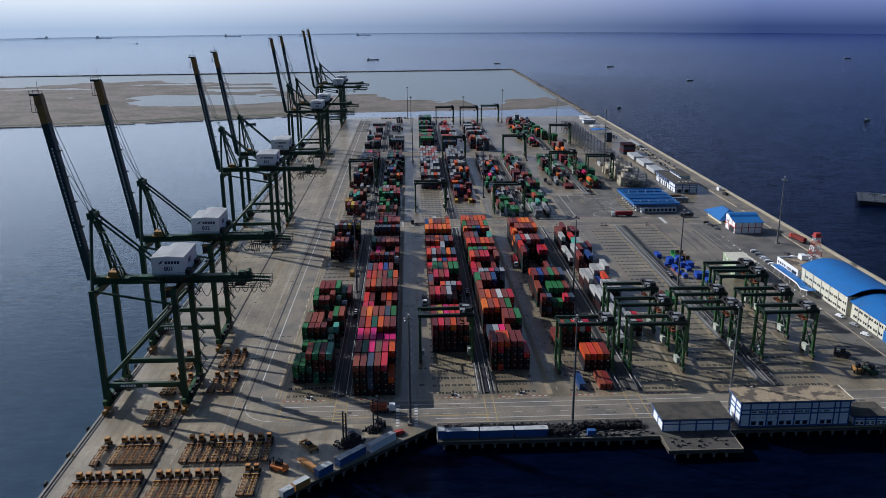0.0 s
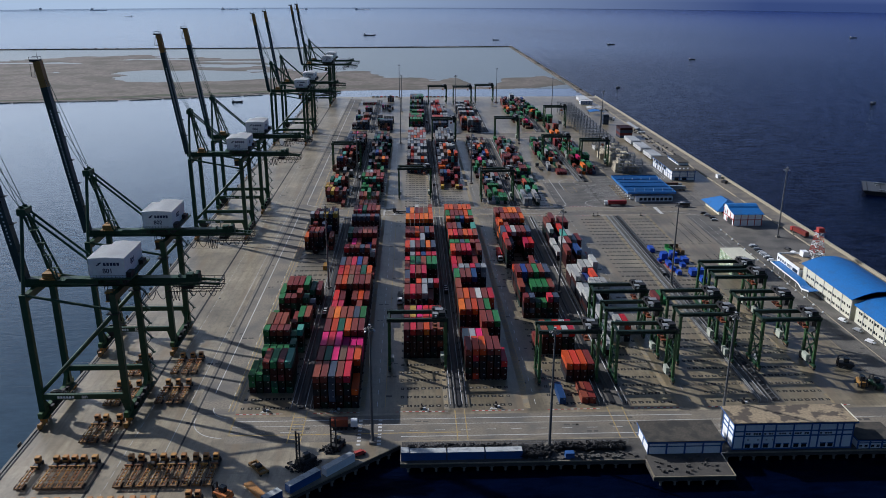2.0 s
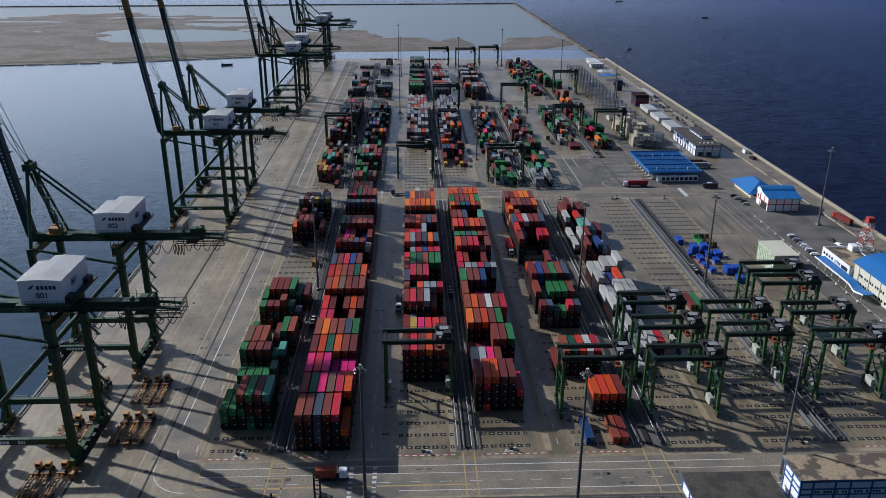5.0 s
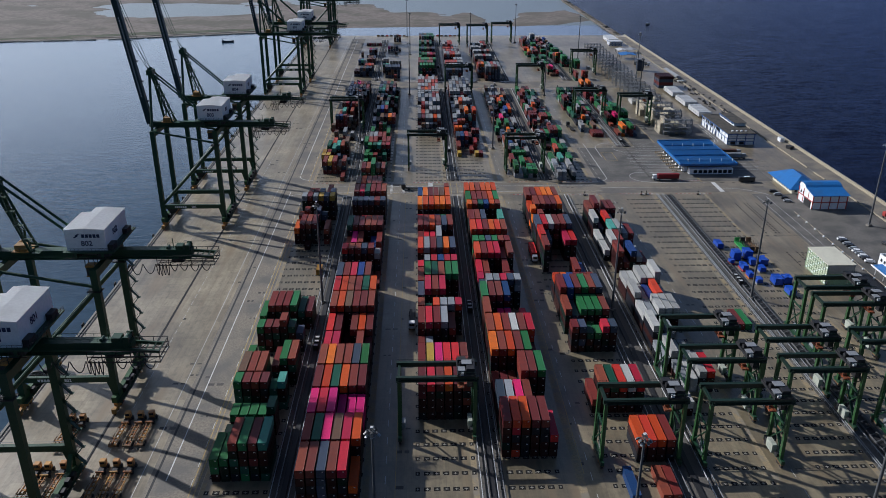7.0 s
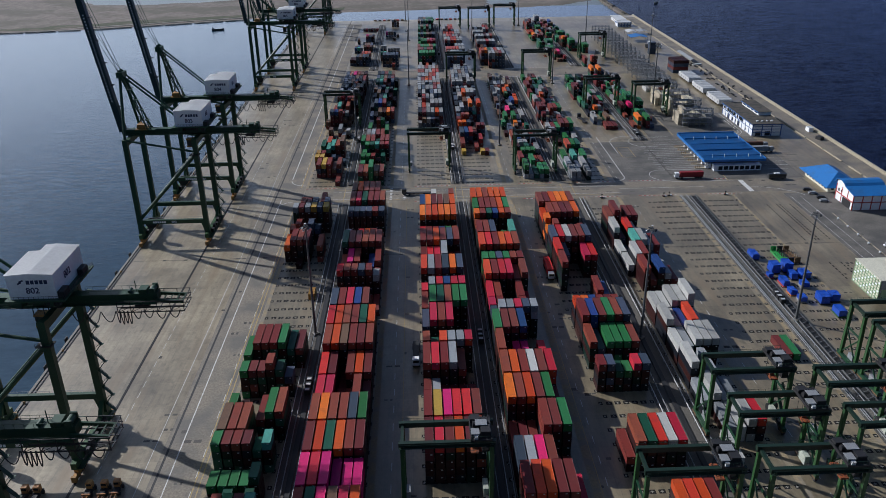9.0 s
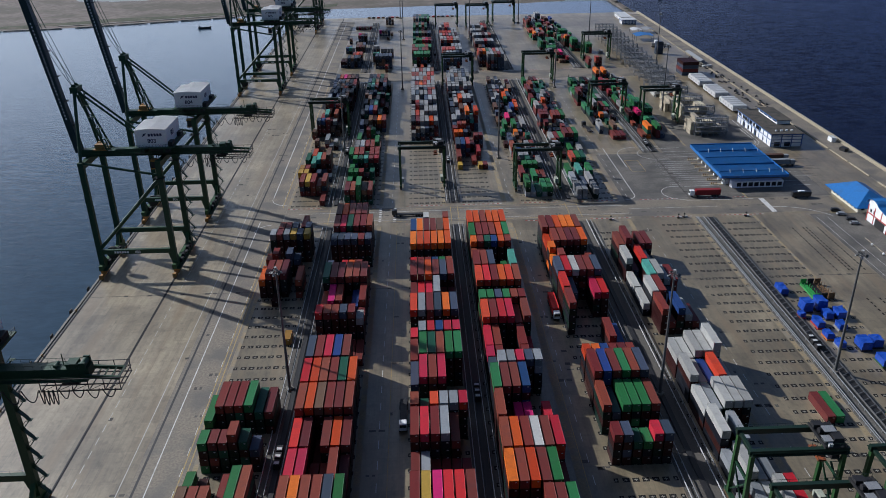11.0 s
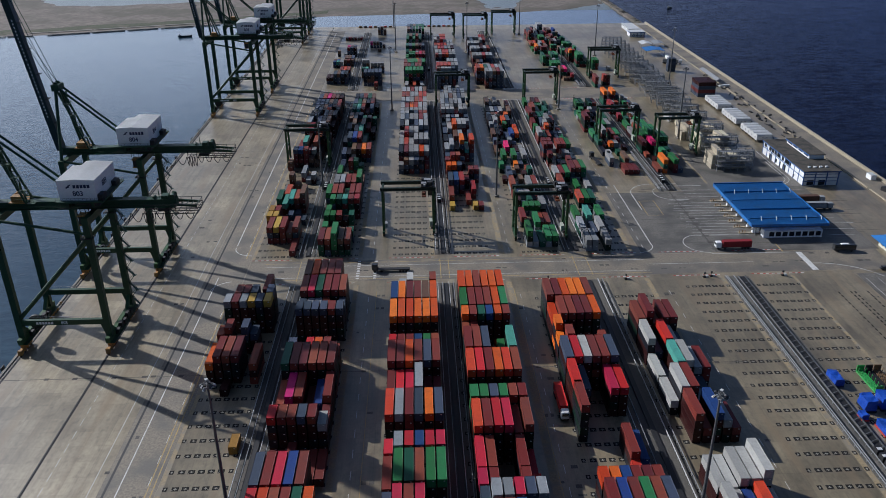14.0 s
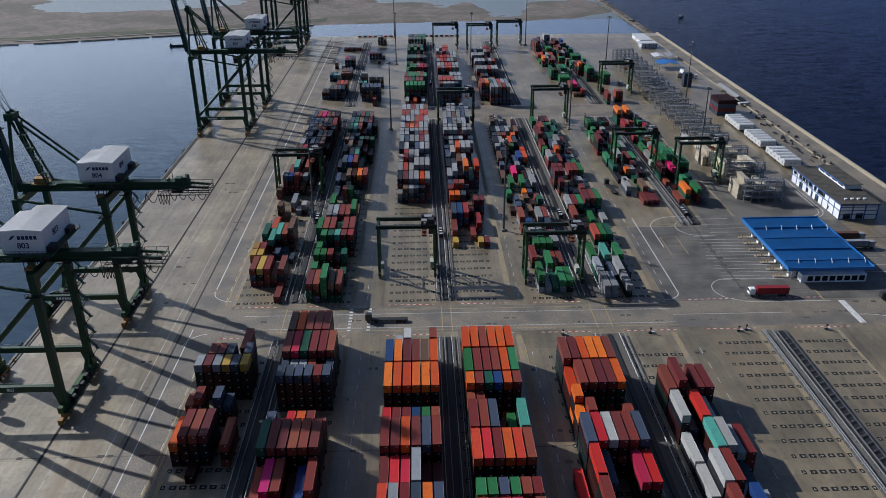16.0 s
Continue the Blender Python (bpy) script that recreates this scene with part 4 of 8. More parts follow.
# the blocks behind the cross roads: mixed boxes in uneven stacks
BACK = {
    "A": ("xxzxr", [(563.4, -42.1, "0-0-0-0-1r0-"), (576.8, -42.1, "3r3y3s2k3r0-"), (590.1, -44.3, "3y3y2n0-0-0-", 0), (596.8, -44.3, "3y3s0-2n1n1n", 0), (603.5, -42.1, "0-0-1n1n0-0-", 0), (604.6, -42.1, "0-3t0-0-0-0-"),
                    (610.8, -42.9, "3d0-3t3s4k0-"), (617.6, -40.0, "3e0-0-0-0-0-"), (624.6, -42.0, "2w0-0-0-0-0-"), (643.5, -41.4, "3k1k0-0-0-0-", 0), (650.2, -42.4, "0-0-0-1l2w0-", 0), (653.6, -42.4, "0-0-2l0-0-0-"),
                    (671.0, -46.2, "2k0-0-0-0-0-", 0), (676.9, -43.7, "4n4b4s2k1k0-", 0), (683.7, -42.9, "3n2x3r3w2k0-", 0), (690.4, -42.7, "3s4t2k4s2x0-"), (703.8, -42.4, "2k3x0-5s5s3x"), (717.2, -42.2, "4k4e3n4x2r0-"),
                    (730.6, -42.0, "4l3z4n4z4k3x"), (744.0, -42.0, "4z4n3x4n4k4z"), (757.4, -41.0, "4n4w4k4o3n4z", 0), (764.1, -41.0, "4n4z4k4n4x4s", 0), (770.8, -41.4, "4n4n4n4k4z4s"), (786.0, -41.0, "4n4s4m4r4k4x")]),
    "B": ("vvxvz", [(563.4, -18.2, "3r3s4g3k3r0-"), (576.8, -17.8, "3g2x2z0-2d0-", 0), (589.4, -18.2, "3g3g3s2x3d0-", 0), (596.2, -17.8, "3g2v0-0-0-0-", 0), (602.9, -16.4, "4g4d4t4r4e0-", 0), (610.4, -19.2, "4g4s4s3g4s4s"),
                    (624.2, -17.4, "2v0-2z0-2x0-", 0), (631.6, -17.2, "3w3l3s3s4g0-"), (645.8, -17.0, "3g1x0-0-1k0-"), (663.5, -18.0, "0-0-3s3g2d0-", 0), (670.4, -17.6, "1n0-2z0-0-0-"), (683.6, -17.8, "2n2z3k3x3o3s"),
                    (697.2, -18.0, "3z4n4b4s3d0-"), (710.6, -18.0, "0-2k4z4t2d0-"), (724.0, -17.2, "3n4k3d4z3r2x"), (737.4, -17.0, "4k4n3s4d4z0-", 0), (744.2, -17.0, "4k4z4n0-3r3d", 0), (758.2, -16.6, "4d4t4s3r4n0-"), (771.6, -16.6, "4n4d4k4z4r3v"), (785.0, -16.4, "4z4n4r4d4k0-")]),
    "C": ("zzxn", [(663.5, 14.8, "2w3k3w3n3z2r", 0), (670.3, 14.8, "4z4r4w4w4o4w"), (683.7, 14.8, "4w4e4w5w5w5w"), (697.1, 14.9, "4w5e5w5w4z4n"), (710.5, 15.0, "5z5w4l5n5l5w"), (723.9, 15.0, "5l5n5w5w5s5l"),
                   (737.2, 14.9, "5l5w4e5n5s5s", 0), (744.0, 14.9, "5w5w5l5w5w5w", 0), (750.8, 14.9, "5w5s5o5e5w5w"), (764.2, 15.2, "5w5l5w5s5e5w"), (777.6, 15.2, "5s5s5w5w5e5e"), (791.0, 15.4, "5l5w5s5w5l5k")]),
    "D": ("xxrzn", [(610.2, 40.4, "1y0-0-0-1y1r", 0), (617.4, 40.4, "2r0-0-1s0-0-"), (625.4, 40.4, "0-0-0-0-2e0-"), (631.6, 40.5, "3n3b3e0-0-0-"), (639.3, 40.6, "0-0-0-2r0-0-", 0), (647.0, 40.5, "0-0-0-2k3r3r", 0), (653.9, 40.4, "3o3o3n0-2k2x", 0),
                    (662.6, 40.0, "3r4s4s2x0-0-", 0), (669.4, 40.2, "3n3k3z2n0-0-", 0), (681.0, 40.4, "3l4l3z5o3t5o"), (696.4, 40.4, "3z3n4k4l3x4n"), (711.6, 40.5, "3n4w5o5w5w0-"), (726.6, 40.3, "3n4l3z4w4n4l", 0), (735.4, 40.4, "4z4l4n4w0-4n", 0),
                    (744.8, 40.4, "5w5w5w4e5w5w", 0), (751.6, 40.4, "5w5l5w4k5w5w", 0), (758.4, 40.6, "5l5n5w5w5l0-"), (771.8, 40.8, "5w5l5k5w5n5w"), (785.2, 41.0, "4w5w5l5w5n5l"), (798.6, 41.2, "4n5w5l4k5w0-", 0)]),
    "E": ("vxzl", [(567.4, 69.4, "0-3g1l1d2g2g"), (583.0, 69.4, "0-0-0-2g0-0-"), (588.6, 69.4, "0-2s0-0-1s1r"), (602.3, 69.4, "0-0-2g2g2g0-", 0), (604.0, 69.4, "0-0-0-0-0-2w"), (610.0, 69.4, "0-2x1n2d1x0-", 0), (617.2, 69.4, "0-0-2w2w1z1s", 0),
                   (624.4, 69.4, "0-1r2b1n0-2n", 0), (631.4, 69.4, "0-2s0-0-2w2s"), (645.2, 69.6, "1x2n0-1k0-0-", 0), (653.2, 69.6, "0-2n1z0-1x2d", 0), (661.4, 69.4, "2g0-0-1k0-1s", 0), (669.0, 69.6, "1d0-0-1o1n0-", 0), (676.4, 69.6, "0-2g0-2g1n2w"),
                   (690.6, 69.8, "1k0-2m0-1x1w"), (704.0, 70.0, "2n1x0-2l1n0-", 0), (716.2, 70.0, "2k2z0-1n2b2o"), (729.8, 70.2, "0-2n1r0-1l2o", 0), (737.0, 70.4, "2l3w1n2g0-0-", 0), (744.4, 70.4, "2z2w0-2o2n1x"), (758.0, 70.6, "2n2k2s0-2o0-", 0), (766.0, 70.8, "2z2l2n2w1r2k"), (780.0, 71.0, "3k2n3w2x0-2r")]),
    "F": ("xvzl", [(562.6, 97.2, "2w2l0-2w0-0-"), (576.4, 97.2, "2l0-1n2w1z0-"), (590.0, 97.2, "2g0-2t0-2g0-"), (603.6, 97.4, "1v0-0-1z0-0-", 0), (610.6, 97.4, "0-0-2e2g2d0-"), (624.2, 97.4, "1z1x0-1v0-0-", 0), (633.0, 97.4, "2s0-0-1g0-1w"), (646.6, 97.0, "2w2s2g3r3r3g"),
                   (661.0, 97.4, "1k0-2z3r1x2d", 0), (670.0, 97.0, "3r0-1n1g0-1z", 0), (678.4, 95.6, "4r4r0-1k2w0-", 0), (685.2, 95.6, "4r4r0-0-1x1l", 0), (694.0, 97.4, "1z0-1w2s2s2g"), (709.4, 97.2, "3w2t2s0-1n1g"), (723.0, 97.6, "0-2s3o1n1l1l", 0), (730.6, 97.6, "2g0-3w2k0-1r", 0),
                   (738.2, 97.4, "2r0-2n3w2x0-"), (751.8, 97.2, "3r2r2d2d0-1r"), (765.4, 97.8, "2r3s2d1x2d0-"), (779.0, 98.0, "0-2r2d2g1k0-", 0), (787.0, 98.4, "2g0-2x2r0-1d")]),
    "G": ("xlzv", [(655.6, 131.0, "0-0-1r1r1r0-"), (668.4, 131.0, "2w0-0-2k0-0-"), (677.4, 129.0, "0-2w0-0-1d0-", 0), (686.4, 131.0, "1z0-0-1d0-0-"), (694.4, 131.0, "0-0-2o2w0-1x", 0), (699.0, 131.0, "2d1k0-0-0-0-"), (703.0, 131.0, "0-0-1x1l2r0-", 0), (712.2, 130.4, "2g1z3w0-2r2g"), (732.4, 129.4, "4r1x0-1d2g2w"),
                   (746.0, 130.4, "2g2r1z0-1x2d"), (760.0, 130.4, "2g0-2r1z0-0-", 0), (768.0, 130.6, "1d2g0-2w1n0-", 0), (782.6, 130.8, "0-2g2d1x2d2r")]),
    "H": ("xvvx", [(656.4, 154.6, "1r3o0-3g1n0-"), (672.4, 154.8, "0-1x3g2d0-1r", 0), (681.0, 154.8, "1s0-2v0-2d0-", 0), (687.8, 153.8, "3r0-3m2x0-0-"), (695.8, 154.8, "0-0-0-0-3g3g"), (701.4, 154.8, "2g3g4g4g0-0-"), (715.0, 154.8, "2w3s3d2r0-1x"), (729.0, 155.0, "2g0-2w1x2g0-"), (744.0, 155.2, "0-2d1x2g0-1r", 0),
                   (752.4, 155.2, "2e1z0-2l1d0-", 0), (761.2, 154.8, "0-0-2g0-2d1x", 0), (769.4, 154.0, "3e2r0-1w0-2e"), (783.0, 154.6, "0-2w2s0-2g2n", 0), (792.0, 154.2, "4o2x4o3n0-2w")]),
}
FAR = {
    "A": ("zxzn", [(867.0, -44.3, "2x2x3n3k3n3z"), (881.0, -43.4, "0-0-0-3s3o3s"), (922.0, -44.0, "2b2t2l0-0-0-", 0), (928.0, -44.0, "2k2b0-2k2r2k", 0), (936.0, -43.8, "0-0-0-2k2k2n"), (966.0, -43.8, "2k0-1w3r3n3x", 0), (973.0, -43.8, "0-0-0-3m3k3n", 0), (1040.0, -42.4, "1k1e1k1r1k1e", 0)]),
    "B": ("zkzn", [(847.0, -15.0, "0-0-0-2s0-0-", 0), (860.0, -15.0, "4n4n4n4n4n0-"), (885.0, -18.0, "3d3t0-2k0-0-", 0), (903.0, -17.4, "0-0-3w3w3w3w", 0), (915.0, -18.8, "3w3w0-1l0-0-", 0), (985.0, -9.0, "1k0-", 0), (1003.0, -17.0, "2m2k2k2n1k0-", 0), (1066.0, -12.2, "3l3k2k", 0)]),
    "C": ("zxvn", [(840.0, 16.7, "2w1k2e1r2l"), (853.5, 16.9, "5g5g5g5g5g"), (867.5, 15.6, "5r5r5d5r5r0-"), (881.5, 15.6, "5r5g5g5g5r5g"), (896.0, 16.4, "3k4r4g4o3d"), (910.0, 16.4, "3d3v2k3r3n"), (924.0, 16.4, "3g4g4g4e4c4s", 0), (931.0, 16.4, "3g4g4g4l4c4s", 0),
                   (945.0, 16.5, "3d3k2n3r3z"), (959.0, 16.3, "4d4n4g4k4x4n"), (973.0, 16.5, "3x3k3n3d3z"), (990.0, 16.6, "4g3n4g3e4d"), (1003.5, 16.6, "4d4k3g4s4d"), (1020.0, 16.8, "3k3n3d3z0-"), (1040.0, 17.0, "4k4n4d4g4z4g"), (1053.5, 17.0, "4n4v4k4d4g4d")]),
    "D": ("znxn", [(845.0, 41.0, "4n4n4k4n4n0-"), (858.0, 41.0, "5k5w5w5l5n0-", 0), (868.0, 41.0, "5e5e5e5e5w5w"), (882.0, 41.0, "4l4k4k5l5l5l"), (896.0, 41.0, "3x3n3k3r3x3l"), (909.0, 41.0, "5s5w5e5o5w5w", 0), (916.0, 41.0, "5w5w5e5e5w5w"), (930.0, 41.1, "4x4r3k3x3l3r"),
                   (945.0, 41.2, "4w4e4e4l4w4x"), (958.5, 41.2, "4s4e4e4e4l4w"), (972.0, 41.2, "5w4w5e4w4w4l"), (986.0, 41.2, "4w5l4w4e3k3w"), (1000.0, 41.3, "4w4w4e4e0-0-"), (1016.0, 41.4, "0-2s3e3e1k0-", 0), (1030.0, 41.4, "0-0-2s0-0-0-", 0)]),
    "E": ("zxxn", [(846.0, 76.8, "5w5l5k5s5l"), (858.5, 71.2, "5s5o5d5l5e5l5l"), (872.0, 71.4, "4e4w4w4l3w3l"), (886.0, 71.6, "2k2x2n3k2r0-"), (902.0, 71.6, "2x3k3n2z2k0-"), (915.0, 71.8, "4w4w4w4e4w4l"), (929.0, 71.8, "3k3l2x3n3r0-"), (943.0, 72.0, "4w4l4w4x4w4s"),
                   (956.0, 72.0, "3n3x3k0-2r0-", 0), (966.0, 71.0, "4w4l4w0-3x0-"), (980.0, 71.2, "3k4n3x3w4w4s"), (993.5, 71.4, "4w4l4w4w4e4s", 0), (1000.4, 71.6, "3w3l3k4w4e4s", 0), (1012.0, 72.0, "0-2s0-2r0-0-", 0)]),
    "G": ("xvxd", [(866.0, 139.5, "1k1k2e", 0), (873.4, 138.0, "3r3m2r1x"), (889.0, 137.0, "1x0-2d0-", 0), (905.0, 133.0, "0-2g2g2g1w"), (919.0, 131.0, "3g3x1r2l2d", 0), (926.0, 131.0, "3d2g0-3d3g"), (941.0, 138.0, "1x2g2g"), (957.0, 135.0, "3r3r1k", 0), (965.0, 130.6, "2s1d0-0-0-3g3d", 0),
                   (976.0, 130.0, "1g2o2w0-2k"), (990.0, 130.0, "2s2o1w2l2e"), (1004.0, 134.0, "0-2x3g3g2w"), (1018.0, 132.0, "4r3n2k2g", 0), (1026.0, 132.0, "4n4r2w2d"), (1040.0, 133.0, "2e3n1k2l"), (1054.0, 133.0, "2e2l3n0-", 0)]),
    "H": ("xvrd", [(844.0, 159.3, "3r0-0-0-0-0-"), (850.0, 166.6, "3e3k", 0), (880.0, 160.0, "0-1x", 0), (902.0, 169.0, "3g3g"), (899.0, 181.0, "1w", 0), (912.0, 158.0, "4g4g3w2d"), (930.0, 154.6, "4o4s2x", 0), (938.0, 154.6, "3s3o2r2d"), (955.0, 152.6, "2g2g2x2r0-1g"), (970.0, 152.0, "2k2d1x0-0-2g", 0),
                   (985.0, 148.0, "3x3w0-0-2g2g2d"), (1000.0, 148.0, "2g1x3r2w3d0-", 0), (1010.0, 148.5, "2k3r0-2g0-2d"), (1026.0, 150.0, "2r2e3n3k2b", 0), (1040.0, 147.0, "2w2e3k0-3b"), (1054.0, 144.8, "4l4l0-2r2k")]),
}
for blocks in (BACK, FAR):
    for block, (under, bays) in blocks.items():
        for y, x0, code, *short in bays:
            # white and red boxes of these blocks take the duller copies
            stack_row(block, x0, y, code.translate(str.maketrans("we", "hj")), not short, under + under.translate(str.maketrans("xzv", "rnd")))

me = bpy.data.meshes.new("stacked_containers")
me.from_pydata(joined["v"], [], joined["f"])
for key in PAINTS:
    me.materials.append(BOX[key])
me.materials.append(RIM_GLINT)
me.materials.append(PLATE)
me.polygons.foreach_set("material_index", joined["m"])
me.update()
tagged(new("stacked_containers", me), "many-coloured steel containers stacked in the yard blocks", "containers", kind="stuff")

# ---------------------------------------------------------------- ship-to-shore cranes
def bars_text(bm, x, z, y, width, height, count, gap=0.25):
    """A word that is only shown as plain bars."""
    step = width / count
    for k in range(count):
        add_box(bm, x + k * step, y - 0.06, z, x + (k + 1 - gap) * step, y, z + height)


def lettering(text, size, m, mat, parent):
    curve = bpy.data.curves.new("lettering", "FONT")
    curve.body, curve.size, curve.extrude, curve.offset = text, size, 0.02, 0.018 * size
    curve.align_x = "CENTER"
    curve.materials.append(mat)
    ob = new("lettering", curve)
    ob.parent = parent
    ob.matrix_local = m
    return ob


def quay_crane(y, number):
    top = thing("quay_crane", "tall dark green gantry crane with raised boom and white machine house", "crane", "quay cranes", (-97.4, y, 0))
    W, L, S = -14.9, 14.9, 11.0          # waterside and landside rail, half of the base
    for sx in (W, L):
        for sy in (-S, S):
            bm = bmesh.new()
            add_beam(bm, (sx, sy, 5.0), (sx, sy, 49.2), 2.1, 1.8)
            if sx == L:
                add_beam(bm, (sx - 1.4, sy, 10), (sx + 0.1, sy, 4.2), 1.6, 1.5)
            part("leg", bm, CRANE, top)
            bm = bmesh.new()
            for k in (-3.2, -1.1, 1.1, 3.2):
                add_rod(bm, (sx - 0.35, sy + k, 0.45), (sx + 0.35, sy + k, 0.45), 0.45, 10)
            add_box(bm, sx - 0.5, sy - 4.2, 0.7, sx + 0.5, sy - 0.3, 1.9)
            add_box(bm, sx - 0.5, sy + 0.3, 0.7, sx + 0.5, sy + 4.2, 1.9)
            add_box(bm, sx - 0.6, sy - 2.2, 1.9, sx + 0.6, sy + 2.2, 3.4)
            bogie = part("bogie", bm, ORANGE_RUST, top, "yellow wheel bogie streaked with rust")
            bm = bmesh.new()
            d = -1 if sy < 0 else 1
            add_box(bm, sx - 0.7, sy + d * 4.3 - 0.4, 0.3, sx + 0.7, sy + d * 4.3 + 0.4, 2.1)
            part("buffer", bm, YELLOW, bogie, "yellow rail buffer")
        bm = bmesh.new()
        add_beam(bm, (sx, -S - 3, 4.4), (sx, S + 3, 4.4), 1.5, 2.0)
        for sy in (-S, S):
            add_beam(bm, (sx, sy * 0.98, 9.0), (sx, sy * 0.66, 5.0), 1.2, 1.2)
        sill = part("sill_beam", bm, CRANE_LIGHT, top)
        for k in range(5):
            part("drive_cabinet", slab(bmesh.new(), sx + 0.75, -8 + 3.4 * k, 3.5, sx + 1.9, -6 + 3.4 * k, 5.2 + 0.7 * (k % 2)), DARK, sill)
        bm = bmesh.new()
        add_box(bm, sx + 0.7, -S - 2.6, 3.2, sx + 2.2, S + 2.6, 3.35)
        for k in range(14):
            add_rod(bm, (sx + 2.1, -S - 2.4 + 2.06 * k, 3.3), (sx + 2.1, -S - 2.4 + 2.06 * k, 4.5), 0.05, 4)
        add_beam(bm, (sx + 2.1, -S - 2.5, 4.5), (sx + 2.1, S + 2.5, 4.5), 0.08)
        part("sill_walkway", bm, CRANE, sill)
        bm = bmesh.new()
        add_beam(bm, (sx, -S, 47.5), (sx, S, 47.5), 1.8, 2.4)
        part("cross_beam", bm, CRANE, top)
    for sy in (-S, S):
        bm = bmesh.new()
        add_beam(bm, (W, sy, 10.7), (L, sy, 10.7), 1.3, 1.9)
        portal = part("portal_beam", bm, CRANE, top)
        bm = bmesh.new()
        for k in range(9):
            add_rod(bm, (W + 2 + 3.2 * k, sy, 11.6), (W + 2 + 3.2 * k, sy, 12.7), 0.04, 4)
        add_beam(bm, (W + 1, sy, 12.7), (L - 1, sy, 12.7), 0.07)
        part("handrail", bm, GREY, portal)
        bm = bmesh.new()
        add_rod(bm, (W, sy, 11.6), (L, sy, 42.4), 0.72, 10)
        part("diagonal_brace", bm, CRANE, top)
        bm = bmesh.new()
        add_rod(bm, (W, sy, 49.0), (L, sy, 43.2), 0.5, 8)
        part("tie_brace", bm, CRANE, top)
        bm = bmesh.new()
        add_rod(bm, (W, sy, 48), (W - 0.4, sy * 0.16, 75.5), 0.62, 10)
        part("apex_leg", bm, CRANE, top)
    bm = bmesh.new()
    bars_text(bm, W + 6, 10.2, -S - 0.67, 6, 0.9, 6)
    tagged(part("company_mark", bm, WHITE, top, "white painted lettering"), kind="stuff")
    lettering(number, 1.5, pose(W + 15.5, -S - 0.69, 10.15, 90, 0, 0), WHITE, top)
    # girder with its walkways
    bm = bmesh.new()
    add_beam(bm, (-19, 0, 50.0), (41.8, 0, 50.0), 3.0, 2.4)
    girder = part("girder", bm, CRANE, top)
    for sy in (-2.6, 2.6):
        bm = bmesh.new()
        add_box(bm, -18, sy - 0.7, 48.9, 42, sy + 0.7, 49.05)
        for k in range(25):
            add_rod(bm, (-17.5 + 2.4 * k, sy * 1.26, 49.0), (-17.5 + 2.4 * k, sy * 1.26, 50.2), 0.05, 4)
        add_beam(bm, (-18, sy * 1.26, 50.2), (42, sy * 1.26, 50.2), 0.08)
        add_beam(bm, (-18, sy * 1.26, 49.6), (42, sy * 1.26, 49.6), 0.05)
        part("walkway", bm, CRANE, girder)
    bm = bmesh.new()
    for k in range(6):
        x = 31.5 + 3.5 * k
        add_beam(bm, (x, -3.6, 46.9), (x, 3.6, 46.9), 0.18)
        for sy in (-3.6, 3.6):
            add_beam(bm, (x, sy, 46.9), (x, sy, 50.0), 0.16)
            if k < 5:
                add_beam(bm, (x, sy, 46.9), (x + 3.5, sy, 48.5), 0.1)
    for sy in (-3.6, -1.2, 1.2, 3.6):
        add_beam(bm, (31.5, sy, 46.9), (49.2, sy, 46.9), 0.22)
    for sy in (-3.6, 3.6):
        add_beam(bm, (31.5, sy, 48.5), (49.2, sy, 48.5), 0.16)
        add_beam(bm, (31.5, sy, 50.0), (49.2, sy, 50.0), 0.14)
    add_beam(bm, (49.2, -3.6, 48.5), (49.2, 3.6, 48.5), 0.2)
    add_beam(bm, (49.2, -3.6, 50.0), (49.2, 3.6, 50.0), 0.16)
    add_box(bm, 35.5, -1.8, 47.1, 39.2, 1.8, 48.0)
    part("trolley", bm, DARK, girder, "dark trolley parked under the girder's tail")
    cab = part("driver_cab", slab(bmesh.new(), 9.4, -3.6, 43.6, 11.8, -1.0, 46.4), DARK, girder, "dark glazed driver's cab hung below the girder")
    part("cab_frame", slab(bmesh.new(), 9.2, -3.8, 46.4, 12.4, -0.8, 46.9), ORANGE_RUST, cab)
    part("cab_floor", slab(bmesh.new(), 9.2, -3.8, 43.2, 12.4, -0.8, 43.6), ORANGE_RUST, cab)
    bm = bmesh.new()
    for px, py in ((9.4, -3.5), (12.2, -3.5), (9.4, -1.0), (12.2, -1.0)):
        add_beam(bm, (px, py, 46.9), (px, py, 49.0), 0.18)
    tagged(part("cab_hanger", bm, DARK, cab), kind="stuff")
    bm = bmesh.new()
    for sy in (-2.0, 2.0):
        add_beam(bm, (40.5, sy, 49.6), (48.6, sy, 48.9), 0.5, 0.8)
    for k in range(5):
        add_beam(bm, (41.6 + 1.7 * k, -2.0, 49.2), (41.6 + 1.7 * k, 2.0, 49.2), 0.25)
    part("tail_frame", bm, CRANE, girder)
    bm = bmesh.new()
    add_box(bm, 37.0, -1.4, 51.2, 39.2, 1.4, 52.4)
    add_rod(bm, (40.6, -1.6, 51.9), (40.6, 1.6, 51.9), 0.75, 12)
    add_box(bm, 40.0, -1.8, 51.2, 41.4, -1.3, 52.8)
    add_box(bm, 40.0, 1.3, 51.2, 41.4, 1.8, 52.8)
    add_rod(bm, (34.4, -1.0, 51.6), (34.4, 1.0, 51.6), 0.4, 10)
    for sy in (-1.45, 1.45):
        add_beam(bm, (22, sy, 52.3), (41.6, sy, 52.3), 0.07)
